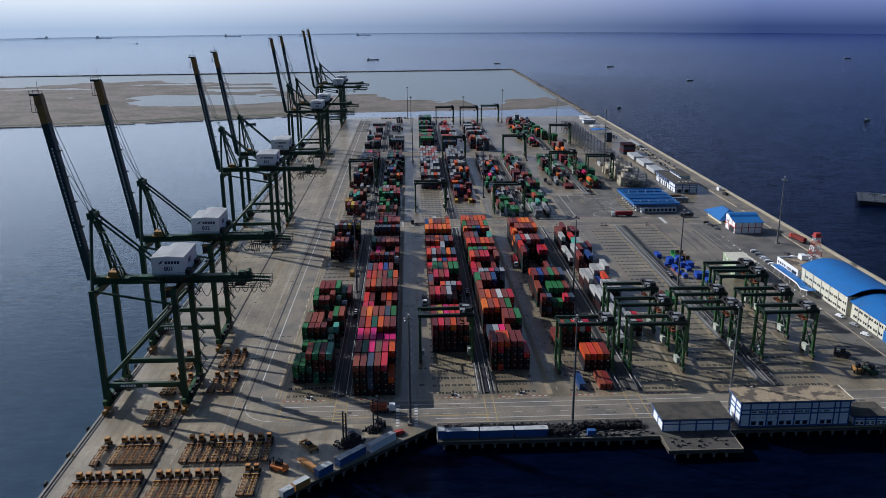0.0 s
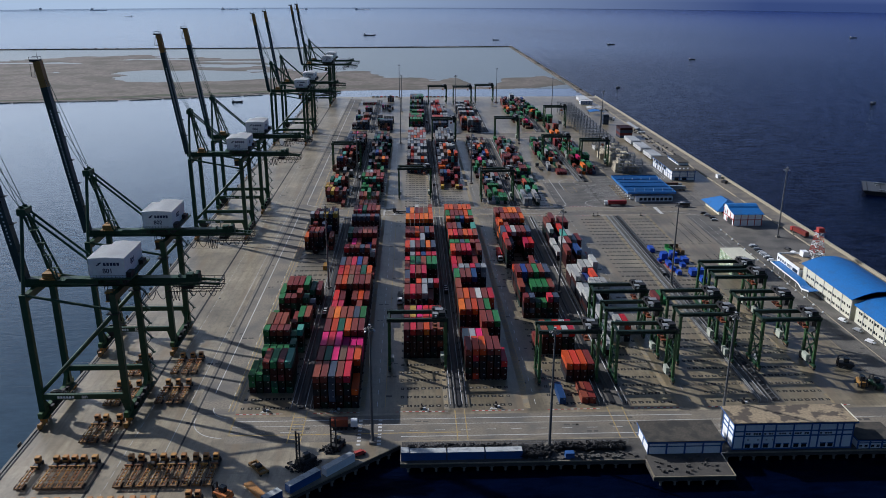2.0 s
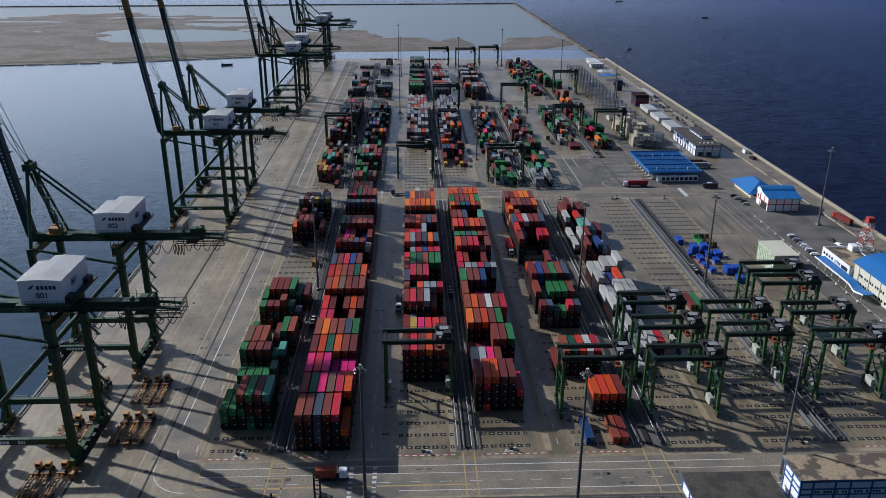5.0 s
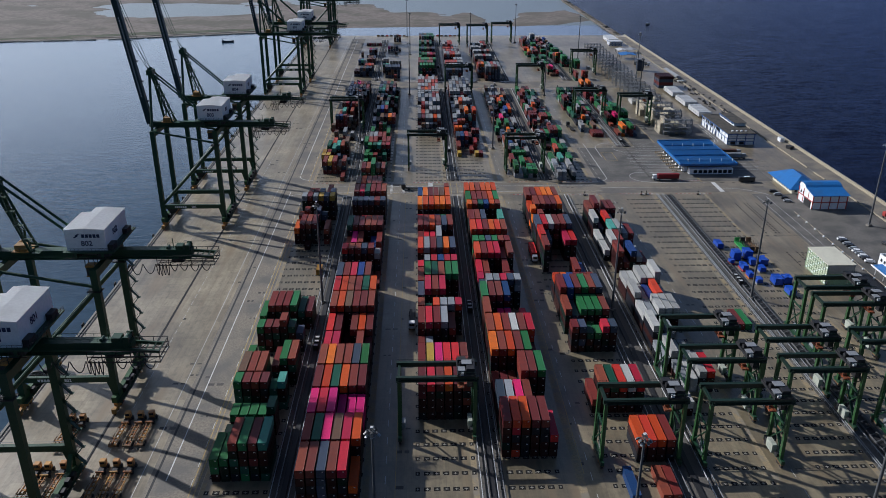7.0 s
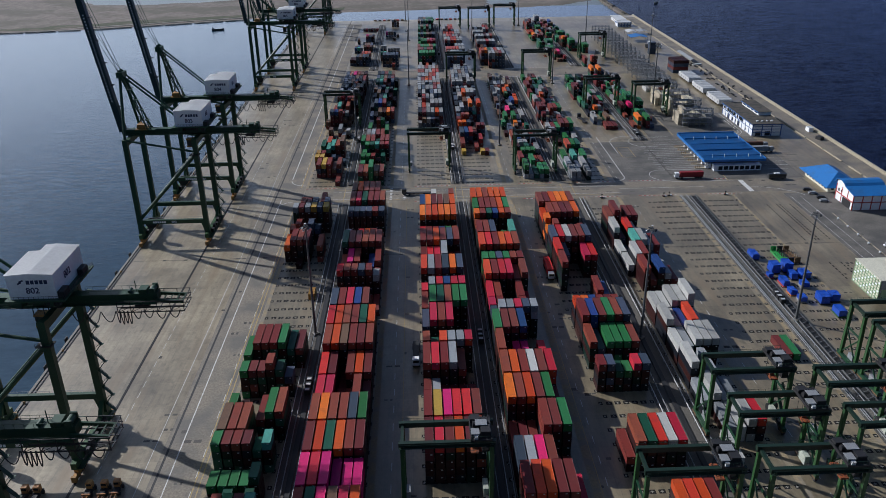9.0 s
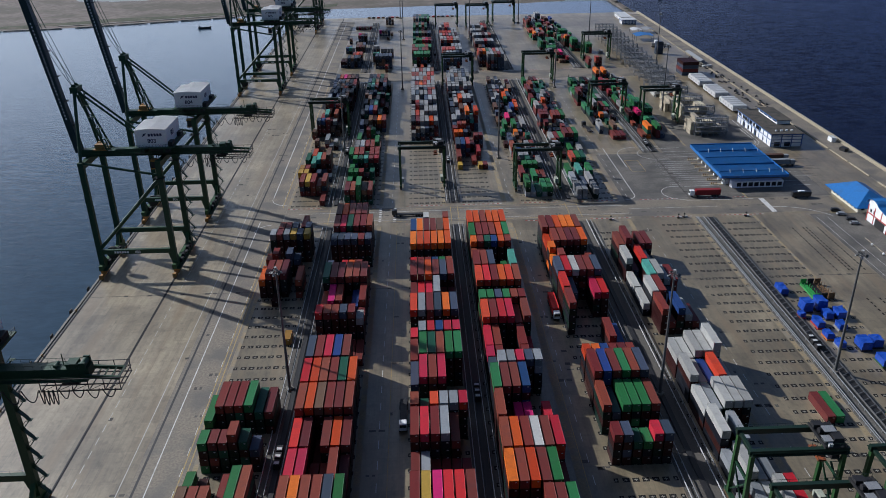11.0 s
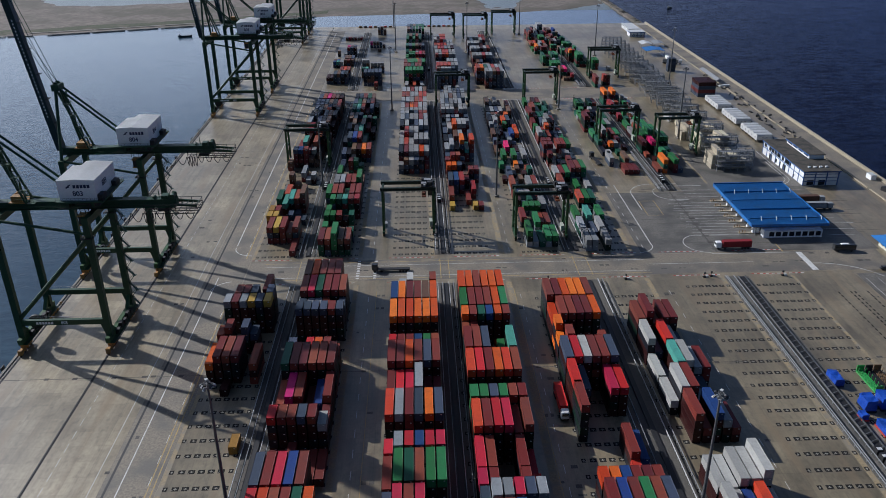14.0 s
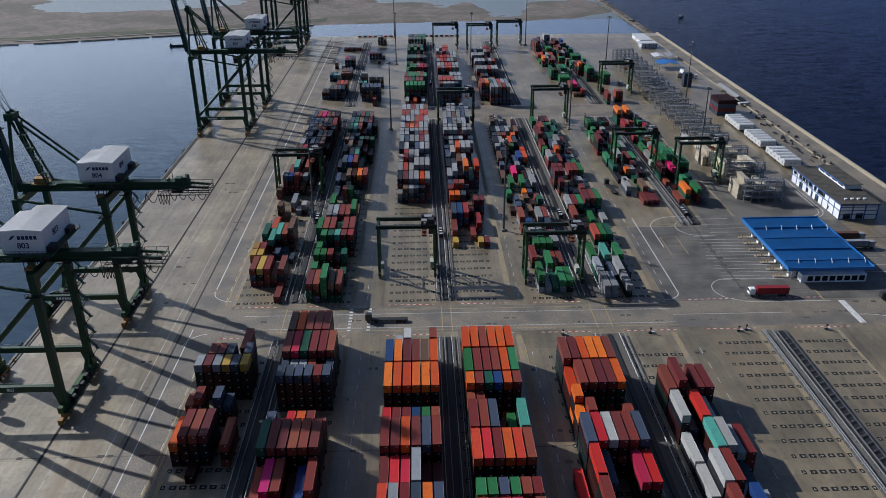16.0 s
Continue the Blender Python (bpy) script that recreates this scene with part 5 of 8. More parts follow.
        for k in range(11):
            add_rod(bm, (22 + 1.96 * k, sy, 51.2), (22 + 1.96 * k, sy, 52.3), 0.04, 4)
    add_rod(bm, (36, 0, 51.2), (36, 0, 54.4), 0.12, 5)
    part("winch", bm, CRANE, girder)
    for x0, w, drop in ((19.5, 3.4, 3.0), (23.2, 3.8, 3.6), (27.2, 3.8, 3.2), (31.2, 0.9, 3.6), (32.2, 0.9, 4.0), (33.2, 0.9, 3.7), (34.2, 0.9, 3.9), (35.6, 2.2, 2.4), (38.4, 2.6, 2.2), (41.6, 2.8, 2.5), (45.0, 3.0, 2.3)):
        bm = bmesh.new()
        pts = [(x0 + w * i / 8, -3.8, 47.4 - drop * (1 - (2 * i / 8 - 1) ** 2)) for i in range(9)]
        for p, q in zip(pts, pts[1:]):
            add_rod(bm, p, q, 0.13, 5)
        tagged(part("festoon_cable", bm, DARK, girder), kind="stuff")
    # hinge of the boom with its hoist and the rear leg of the tower
    bm = bmesh.new()
    add_box(bm, -12.6, -3.0, 51.2, -7.2, 3.0, 51.5)
    add_box(bm, -11.8, -2.2, 51.5, -8.2, 0.4, 53.4)
    add_rod(bm, (-11.4, 1.0, 52.6), (-11.4, 2.8, 52.6), 0.9, 12)
    part("boom_hoist", bm, YELLOW, girder, "yellow boom hoist streaked with grease")
    bm = bmesh.new()
    for k in range(5):
        u, v2 = k / 5, (k + 1) / 5
        p, q = Vector((W + 1.5, -3.2, 74.0)).lerp(Vector((-5.0, -3.2, 51.4)), u), Vector((W + 1.5, -3.2, 74.0)).lerp(Vector((-5.0, -3.2, 51.4)), v2)
        add_beam(bm, p, q + Vector((-1.0, 0, 0.6)), 0.8, 0.2)
        add_box(bm, q.x - 1.2, -4.0, q.z - 0.1, q.x + 1.3, -2.4, q.z + 0.05)
        for px in (-1.1, 0, 1.2):
            add_rod(bm, (q.x + px, -3.9, q.z), (q.x + px, -3.9, q.z + 1.2), 0.06, 4)
        add_beam(bm, (q.x - 1.1, -3.9, q.z + 1.2), (q.x + 1.2, -3.9, q.z + 1.2), 0.09)
        add_beam(bm, p + Vector((0, -0.4, 1.1)), q + Vector((-1.0, -0.4, 1.7)), 0.08)
    part("tower_stair", bm, CRANE, top)
    bm = bmesh.new()
    for sy in (-3.0, 3.0):
        add_beam(bm, (-12.6, sy, 52.7), (-7.2, sy, 52.7), 0.07)
        for k in range(5):
            add_rod(bm, (-12.6 + 1.35 * k, sy, 51.4), (-12.6 + 1.35 * k, sy, 52.7), 0.05, 4)
    tagged(part("hoist_rail", bm, CRANE, girder), kind="stuff")
    for sy in (-2.4, 2.4):
        bm = bmesh.new()
        add_rod(bm, (W - 0.2, sy * 0.8, 75.0), (-7.0, sy, 51.2), 0.42, 8)
        part("tower_rear_leg", bm, CRANE, top)
        bm = bmesh.new()
        add_beam(bm, (-18.6, sy * 0.6, 50.6), (-6.0, sy * 0.6, 51.6), 0.35, 0.5)
        part("hinge_arm", bm, CRANE, girder)
    # boom, raised
    foot, tip = Vector((-18.8, 0, 50.2)), Vector((-28.6, 0, 119.6))
    way = (tip - foot).normalized()
    bm = bmesh.new()
    add_beam(bm, foot, foot + way * 60, 3.0, 2.6)
    boom = part("boom", bm, BOOM, top)
    bm = bmesh.new()
    add_beam(bm, foot + way * 60, tip, 3.0, 2.6)
    part("boom_tip", bm, YELLOW, boom, "yellow-painted boom tip")
    bm = bmesh.new()
    add_beam(bm, tip + way * 0.2 + Vector((-2.6, 0, 0)), tip + way * 0.2 + Vector((1.0, 0, 0)), 2.8, 0.8)
    for sy in (-1.4, 1.4):
        add_beam(bm, tip + Vector((-2.5, sy, 1.6)), tip + Vector((0.9, sy, 1.6)), 0.12)
        add_beam(bm, tip + Vector((-2.5, sy, 0.4)), tip + Vector((-2.5, sy, 1.6)), 0.12)
        add_beam(bm, tip + Vector((0.9, sy, 0.4)), tip + Vector((0.9, sy, 1.6)), 0.12)
    add_beam(bm, tip + Vector((-2.4, -1.5, -1)), tip + Vector((-2.4, -1.5, -6)), 0.14)
    add_beam(bm, tip + Vector((-2.4, 1.5, -1)), tip + Vector((-2.4, 1.5, -6)), 0.14)
    add_beam(bm, tip + Vector((-2.4, 0, -6)), tip + Vector((-0.6, 0, -6)), 2.8, 0.2)
    add_rod(bm, tip + Vector((0, 0, 1)), tip + Vector((0, 0, 5)), 0.06, 5)
    part("tip_platform", bm, DARK, boom)
    bm = bmesh.new()
    side = Vector((way.z, 0, -way.x))
    for k in range(28):
        at = foot + way * (14 + 1.32 * k + (0.6 if k > 6 else 0) + (0.6 if k > 15 else 0))
        add_beam(bm, at + Vector((0, -1.53, 0)) - side * 0.26, at + Vector((0, -1.53, 0)) + side * 0.26, 0.06, 0.6)
    tagged(part("company_mark", bm, WHITE, boom, "white lettering down the boom"), kind="stuff")
    for share in (0.16, 0.3, 0.44, 0.58, 0.72):
        at = foot + way * 69 * share + side * 1.9
        part("boom_platform", slab(bmesh.new(), at.x - 0.9, -1.3, at.z - 0.1, at.x + 0.9, 1.3, at.z + 0.05), DARK, boom)
    apex = Vector((W - 0.4, 0, 75.6))
    bm = bmesh.new()
    add_box(bm, apex.x - 1.3, -2.6, 74.2, apex.x + 1.6, 2.6, 76.6)
    for sy in (-1.2, 1.2):
        add_rod(bm, (apex.x, sy - 0.3, 76.6), (apex.x, sy + 0.3, 76.6), 0.9, 12)
    part("apex_head", bm, CRANE, top)
    for sy in (-1.7, 1.7):
        bm = bmesh.new()
        add_rod(bm, apex + Vector((0.5, sy, 0)), (9.5, sy, 53.5), 0.42, 8)
        part("back_stay", bm, CRANE, top)
        for share in (0.93, 0.66):
            bm = bmesh.new()
            mid = apex.lerp(foot + way * 69 * share, 0.5) + Vector((1.0, sy, -1.5))
            add_rod(bm, apex + Vector((0, sy, 0.5)), mid, 0.11, 5)
            add_rod(bm, mid, foot + way * 69 * share + Vector((1.1, sy * 0.6, 0)), 0.11, 5)
            part("fore_stay", bm, CRANE, top)
    # stair beside the apex leg and zigzag stair on the landside leg
    stair = None
    for k in range(5):
        bm = bmesh.new()
        p, q = Vector((W + 1.2, 9.6 - 1.7 * k, 50 + 4.7 * k)), Vector((W + 1.2, 9.6 - 1.7 * (k + 1), 50 + 4.7 * (k + 1)))
        add_beam(bm, p + Vector((0.9 if k % 2 else -0.3, 0, 0)), q + Vector((-0.3 if k % 2 else 0.9, 0, 0)), 0.7, 0.12)
        add_box(bm, p.x - 0.8, p.y - 0.8, p.z - 0.1, p.x + 1.5, p.y + 0.8, p.z)
        for px in (p.x - 0.7, p.x + 1.4):
            add_rod(bm, (px, p.y - 0.7, p.z), (px, p.y - 0.7, p.z + 1.1), 0.06, 4)
        add_beam(bm, (p.x - 0.7, p.y - 0.7, p.z + 1.1), (p.x + 1.4, p.y - 0.7, p.z + 1.1), 0.08)
        if stair is None:
            stair = part("apex_stair", bm, CRANE, top)
        else:
            part("flight", bm, CRANE, stair)
    stair = None
    for k in range(14):
        bm = bmesh.new()
        z = 5 + 2.95 * k
        a, c = (L + 1.1, S), (L + 3.5, S)
        p, q = (a, c) if k % 2 else (c, a)
        add_beam(bm, (*p, z), (*q, z + 2.95), 0.9, 0.22)
        add_box(bm, q[0] - 0.6, S - 0.6, z + 2.85, q[0] + 0.6, S + 0.6, z + 2.97)
        add_beam(bm, (*p, z + 1), (*q, z + 3.95), 0.1)
        if stair is None:
            stair = part("zigzag_stair", bm, CRANE, top)
        else:
            part("flight", bm, CRANE, stair)
    # machine house
    base = part("house_deck", (lambda q: (add_box(q, 5.4, -8.6, 53.2, 20.8, 11.8, 53.65), add_beam(q, (9, -8, 52.2), (9, 10.5, 52.2), 0.8, 2.0), add_beam(q, (17, -8, 52.2), (17, 10.5, 52.2), 0.8, 2.0), q)[-1])(bmesh.new()), CRANE, top)
    bm = bmesh.new()
    for k in range(13):
        add_rod(bm, (20.7, -8.5 + 1.68 * k, 53.65), (20.7, -8.5 + 1.68 * k, 54.85), 0.05, 4)
        add_rod(bm, (5.6 + 1.25 * k, -8.5, 53.65), (5.6 + 1.25 * k, -8.5, 54.85), 0.04, 4)
    for z in (54.25, 54.85):
        add_beam(bm, (20.7, -8.5, z), (20.7, 11.7, z), 0.09)
        add_beam(bm, (5.5, -8.5, z), (20.7, -8.5, z), 0.06)
    part("deck_rail", bm, DARK, base)
    bm = bmesh.new()
    low = [(6.6, -7.4), (18.6, -7.4), (18.6, 10.8), (9.8, 10.8), (9.8, 7.0), (6.6, 7.0)]
    for (x1, y1), (x2, y2) in zip(low, low[1:] + low[:1]):
        bm.faces.new([bm.verts.new(p) for p in ((x1, y1, 53.65), (x2, y2, 53.65), (x2, y2, 60.65), (x1, y1, 60.65))])
    bmesh.ops.remove_doubles(bm, verts=bm.verts, dist=0.001)
    house = part("machine_house", bm, WHITE, top, "white sheet-metal machine house")
    bm = bmesh.new()
    for q in (((6.4, -7.6, 60.62), (12.6, -7.6, 61.05), (12.6, 7.2, 61.05), (6.4, 7.2, 60.62)), ((12.6, -7.6, 61.05), (18.8, -7.6, 60.62), (18.8, 11.0, 60.62), (12.6, 11.0, 61.05)), ((9.6, 7.2, 60.84), (12.6, 7.2, 61.05), (12.6, 11.0, 61.05), (9.6, 11.0, 60.84))):
        bm.faces.new([bm.verts.new(p) for p in q])
    bmesh.ops.solidify(bm, geom=bm.faces[:], thickness=0.12)
    part("roof", bm, WHITE, house)
    bm = bmesh.new()
    tri = [(6.6, 60.65), (18.6, 60.65), (12.6, 60.98)]
    near, far = [[bm.verts.new((x, yy, z)) for x, z in tri] for yy in (-7.4, -7.2)]
    bm.faces.new(near)
    bm.faces.new(far[::-1])
    for k in range(3):
        bm.faces.new((near[k], far[k], far[(k + 1) % 3], near[(k + 1) % 3]))
    part("gable", bm, WHITE, house)
    for box in ((7.4, -6.0, 51.05, 9.6, -2.4, 52.95), (15.6, -7.6, 51.65, 19.0, -4.4, 52.95), (10.6, 2.4, 51.25, 15.0, 6.0, 52.95)):
        part("hoist_motor", slab(bmesh.new(), *box), DARK, base)
    bm = bmesh.new()
    add_rod(bm, (11.0, -5.2, 52.15), (14.6, -5.2, 52.15), 0.8, 12)
    part("rope_drum", bm, DARK, base)
    bm = bmesh.new()
    for k in range(5):
        add_beam(bm, (6.5 + 3 * k, -8.2, 51.45), (6.5 + 3 * k, -8.2, 52.95), 0.14)
    add_beam(bm, (5.6, -8.2, 51.45), (19.6, -8.2, 51.45), 0.16)
    part("under_rail", bm, DARK, base)
    bm = bmesh.new()
    for k in range(2):
        add_beam(bm, (9.3 + 0.5 * k, -7.47, 58.05 + 0.55 * k), (10.4 + 0.5 * k, -7.47, 58.55 + 0.55 * k), 0.05, 0.42)
    bars_text(bm, 11.6, 57.95, -7.42, 5.6, 1.1, 5)
    tagged(part("company_mark", bm, NAVY, house, "navy blue company mark drawn as bars"), kind="stuff")
    lettering(number, 2.3, pose(12.8, -7.46, 55.35, 90, 0, 0), NAVY, house)
    lettering(number, 2.7, pose(18.66, 0.5, 56.45, 90, 0, 90), NAVY, house)
    bm = bmesh.new()
    add_box(bm, 18.65, -7, 53.65, 20.3, -3.4, 55.4)
    part("cabinet", bm, DARK, house)
    bm = bmesh.new()
    add_box(bm, 18.65, 6, 53.65, 20.2, 9.6, 55.3)
    part("cabinet", bm, DARK, house)
    bm = bmesh.new()
    add_rod(bm, (W + 3.0, -6.2, 8.0), (W + 3.0, -5.2, 8.0), 2.6, 20)
    part("cable_reel", bm, DARK, top)
    for sy in (-S, S):
        bm = bmesh.new()
        add_box(bm, L - 2.6, sy - 1.6, 42.0, L + 1.6, sy + 1.6, 42.2)
        for px in (L - 2.5, L - 0.5, L + 1.5):
            add_rod(bm, (px, sy - 1.5, 42.2), (px, sy - 1.5, 43.3), 0.05, 4)
        add_beam(bm, (L - 2.5, sy - 1.5, 43.3), (L + 1.5, sy - 1.5, 43.3), 0.07)
        part("leg_platform", bm, DARK, top)
    return top


for y, number in ((291, "801"), (348, "802"), (505, "803"), (562, "804"), (795, "805"), (857, "806"), (1040, "807"), (1090, "808")):
    quay_crane(y, number)


# ---------------------------------------------------------------- yard cranes on rubber tyres
def yard_crane():
    top = thing("yard_crane", "dark green rubber-tyred gantry crane over a yard block", "crane", "yard cranes")
    S, B, H = 22.6, 4.6, 22.0
    for sx in (0, S):
        bm = bmesh.new()
        add_beam(bm, (sx, -6.4, 1.9), (sx, 6.4, 1.9), 1.0, 1.2)
        sill = part("sill_beam", bm, CRANE, top)
        for sy in (-5.6, -3.6, 3.6, 5.6):
            bm = bmesh.new()
            add_rod(bm, (sx - 0.35, sy, 0.75), (sx + 0.35, sy, 0.75), 0.75, 14)
            wheel = part("wheel", bm, DARK, sill)
        for sy in (-4.6, 4.6):
            bm = bmesh.new()
            add_box(bm, sx - 0.55, sy - 1.7, 1.0, sx + 0.55, sy + 1.7, 1.5)
            part("wheel_frame", bm, RUST, sill)
        for sy in (-B, B):
            bm = bmesh.new()
            add_beam(bm, (sx, sy, 2.4), (sx, sy * 0.9, H - 0.9), 1.0, 1.1)
            part("leg", bm, CRANE_LIGHT, top)
        bm = bmesh.new()
        add_beam(bm, (sx, -B, 3), (sx, B * 0.93, 12.5), 0.35)
        add_beam(bm, (sx, B, 3), (sx, -B * 0.93, 12.5), 0.35)
        add_beam(bm, (sx, -B, 12.8), (sx, B, 12.8), 0.45)
        part("leg_brace", bm, CRANE, top)
        bm = bmesh.new()
        add_beam(bm, (sx, -B - 0.6, H - 0.3), (sx, B + 0.6, H - 0.3), 0.8, 0.9)
        part("end_beam", bm, CRANE_DARK, top)
    for sy in (-B * 0.9, B * 0.9):
        bm = bmesh.new()
        add_beam(bm, (-0.9, sy, H), (S + 0.9, sy, H), 1.1, 1.5)
        girder = part("girder", bm, CRANE_DARK, top)
        bm = bmesh.new()
        d = 1 if sy > 0 else -1
        add_box(bm, -0.8, sy + d * 0.6, H - 0.4, S + 0.8, sy + d * 1.35, H - 0.3)
        for k in range(12):
            add_rod(bm, (2 * k, sy + d * 1.3, H - 0.3), (2 * k, sy + d * 1.3, H + 0.8), 0.04, 4)
        add_beam(bm, (-0.8, sy + d * 1.3, H + 0.8), (S + 0.8, sy + d * 1.3, H + 0.8), 0.06)
        part("walkway", bm, CRANE_DARK, girder)
    bm = bmesh.new()
    add_box(bm, 17.2, -4.8, H + 0.8, 22.6, 4.8, H + 1.2)
    for sx in (17.3, 22.5):
        add_beam(bm, (sx, -4.8, H + 1.3), (sx, 4.8, H + 1.3), 0.3, 0.5)
    add_box(bm, 19.9, -3.4, H + 1.2, 22.3, -0.4, H + 2.7)
    add_box(bm, 17.5, 2.4, H + 1.2, 20.0, 4.4, H + 2.3)
    trolley = part("trolley", bm, DARK, top)
    bm = bmesh.new()
    add_rod(bm, (18.0, 0.9, H + 1.9), (22.2, 0.9, H + 1.9), 0.75, 12)
    part("rope_drum", bm, DARK, trolley)
    bm = bmesh.new()
    for sy in (-4.7, 4.7):
        for k in range(7):
            add_rod(bm, (17.4 + 0.85 * k, sy, H + 1.2), (17.4 + 0.85 * k, sy, H + 2.3), 0.05, 4)
        add_beam(bm, (17.3, sy, H + 2.3), (22.6, sy, H + 2.3), 0.07)
    tagged(part("trolley_rail", bm, CRANE_DARK, trolley), kind="stuff")
    part("hoist_cover", slab(bmesh.new(), 18.6, -0.9, H + 2.75, 21.6, 1.5, H + 2.9), GREY, trolley, "grey sheet cover over the hoist")
    bm = bmesh.new()
    for px, py in ((18.7, -0.8), (21.5, -0.8), (18.7, 1.4), (21.5, 1.4)):
        add_rod(bm, (px, py, H + 1.2), (px, py, H + 2.75), 0.07, 4)
    tagged(part("cover_post", bm, DARK, trolley), kind="stuff")
    part("drive_cover", slab(bmesh.new(), 17.4, -3.8, H + 2.2, 19.5, -1.4, H + 2.35), GREY, trolley, "grey sheet cover over the drive")
    part("drive", slab(bmesh.new(), 17.6, -3.6, H + 1.2, 19.3, -1.6, H + 2.2), HEAD, trolley)
    part("fan_box", slab(bmesh.new(), 18.2, -4.6, H + 1.2, 19.2, -3.7, H + 2.0), PALE_ROOF, trolley)
    cab = part("cab", slab(bmesh.new(), 20.2, -3.4, H - 3.6, 22.0, -1.2, H - 0.9), DARK, trolley)
    part("cab_window", slab(bmesh.new(), 20.3, -3.46, H - 3.1, 21.9, -3.4, H - 1.5), GLASS, cab)
    part("cab_roof", slab(bmesh.new(), 20.1, -3.5, H - 0.9, 22.1, -1.1, H - 0.75), HEAD, cab)
    bm = bmesh.new()
    add_box(bm, 17.4, -2.9, H - 4.6, 19.4, 2.9, H - 4.1)
    add_box(bm, 17.8, -1.2, H - 4.1, 19.0, 1.2, H - 3.3)
    spreader = part("spreader", bm, SPREADER, trolley, "rust-streaked orange lifting spreader hanging from its ropes")
    bm = bmesh.new()
    for sy in (-1.6, 1.6):
        for sx in (17.7, 19.1):
            add_rod(bm, (sx, sy, H - 4.1), (sx, sy, H + 0.8), 0.05, 4)
    part("hoist_rope", bm, DARK, spreader)
    bm = bmesh.new()
    add_box(bm, S - 1.9, -2.2, 2.5, S - 0.5, 1.8, 5.3)
    part("power_house", bm, SALLOW, top, "pale grey-green power cabinet on the sill beam")
    bm = bmesh.new()
    add_box(bm, 0.55, -1.5, 2.4, 1.6, 1.5, 4.4)
    part("control_cabinet", bm, GREY, top)
    bm = bmesh.new()
    add_rod(bm, (S + 0.6, 3.2, 4.2), (S + 1.1, 3.2, 4.2), 1.3, 14)
    part("cable_reel", bm, DARK, top, "dark cable reel on the sill beam")
    bm = bmesh.new()
    add_box(bm, S - 1.5, 2.6, 2.5, S - 0.5, 4.4, 4.0)
    part("gear_box", bm, DARK, top)
    bm = bmesh.new()
    add_box(bm, S - 1.2, -4.2, 2.5, S - 0.5, -2.6, 3.6)
    part("gear_box", bm, DARK, top)
    stair = None
    for k in range(7):
        z, d = 2.6 + 2.7 * k, 1 if k % 2 else -1
        bm = bmesh.new()
        add_beam(bm, (S + 0.9, -1.6 * d, z), (S + 0.9, 1.6 * d, z + 2.7), 0.6, 0.12)
        if stair is None:
            stair = part("stair", bm, CRANE_DARK, top)
        else:
            part("flight", bm, CRANE_DARK, stair)
    return top


YARD_CRANES = ((67.6, 308), (97.4, 307), (97.6, 349), (98.0, 329), (127.2, 341), (127.0, 323), (156.6, 378), (157.0, 365), (157.2, 339), (158.4, 317), (9.0, 321), (9.2, 588), (68.0, 580), (-46.6, 680), (38.6, 802), (100.6, 806),
               (132.4, 708), (162.0, 690), (160.8, 878), (40.0, 1050), (71.5, 1046), (100.8, 1062))
first = yard_crane()
first.matrix_world = pose(*YARD_CRANES[0], 0)
for x, y in YARD_CRANES[1:]:
    copy_thing(first, pose(x, y, 0))

# ---------------------------------------------------------------- conductor rails along the runways
def runway_rails(x0, x1, y0, y1):
    top = thing("conductor_rail", "pale steel barrier rails with cable trough between crane runways", "rail", "conductor rails")
    light = PALE_ROOF if x0 < 120 else GREY
    east = x0 > 120
    for x, mat in ((x0 + 0.3, light), (x0 + 1.0, GREY), (x0 + 3.6, GREY)) if east else ((x0 + 0.6, light), (x0 + 2.4, GREY), (x1 - 2.4, light), (x1 - 0.6, GREY)):
        bm = bmesh.new()
        add_box(bm, x - 0.09, y0, 0.85, x + 0.09, y1, 1.15)
        part("rail", bm, mat, top)
        bm = bmesh.new()
        y = y0
        while y < y1:
            add_box(bm, x - 0.07, y, 0.0, x + 0.07, y + 0.14, 0.85)
            y += 3.34
        tagged(part("rail_support", bm, GREY, top), kind="stuff")
    if east:
        for x in (x0 + 5.4, x0 + 8.2):
            part("tray_side", slab(bmesh.new(), x - 0.1, y0, 0.35, x + 0.1, y1, 0.95), MAST if x < x0 + 6 else HEAD, top)
        bm = bmesh.new()
        y = y0 + 1
        while y < y1 - 4:
            add_beam(bm, (x0 + 5.5, y, 0.8), (x0 + 8.1, y + 1.2, 0.8), 0.26, 0.2)
            y += 3.34
        tagged(part("tray_rung", bm, MAST, top), kind="stuff")
        part("cable_trough", slab(bmesh.new(), x0 + 5.3, y0, 0.0, x0 + 8.3, y1, 0.36), DARK, top)
    else:
        mid = (x0 + x1) / 2
        part("cable_trough", slab(bmesh.new(), mid - 0.8, y0, 0.0, mid + 0.8, y1, 0.45), DARK, top)
    return top


for name, x0, x1 in RUNWAYS:
    for y0, y1 in ((287, 535), (563 if x0 < 140 else 631, 811), (847, 1079)):
        runway_rails(x0, x1, y0, y1)


def switch_box(x, y):
    top = thing("switch_box", "dark electrical cabinets with pale lids beside the rails", "cabinet", "electrical cabinets", (x, y, 0))
    for k in range(3):
        bm = bmesh.new()
        add_box(bm, -0.9, 3.0 * k, 0.45, 0.9, 3.0 * k + 2.2, 2.3)
        body = part("body", bm, DARK, top)
        bm = bmesh.new()
        add_box(bm, -0.7, 3.0 * k + 0.3, 2.3, 0.7, 3.0 * k + 1.3, 2.36)
        part("lid", bm, PALE_ROOF, body)


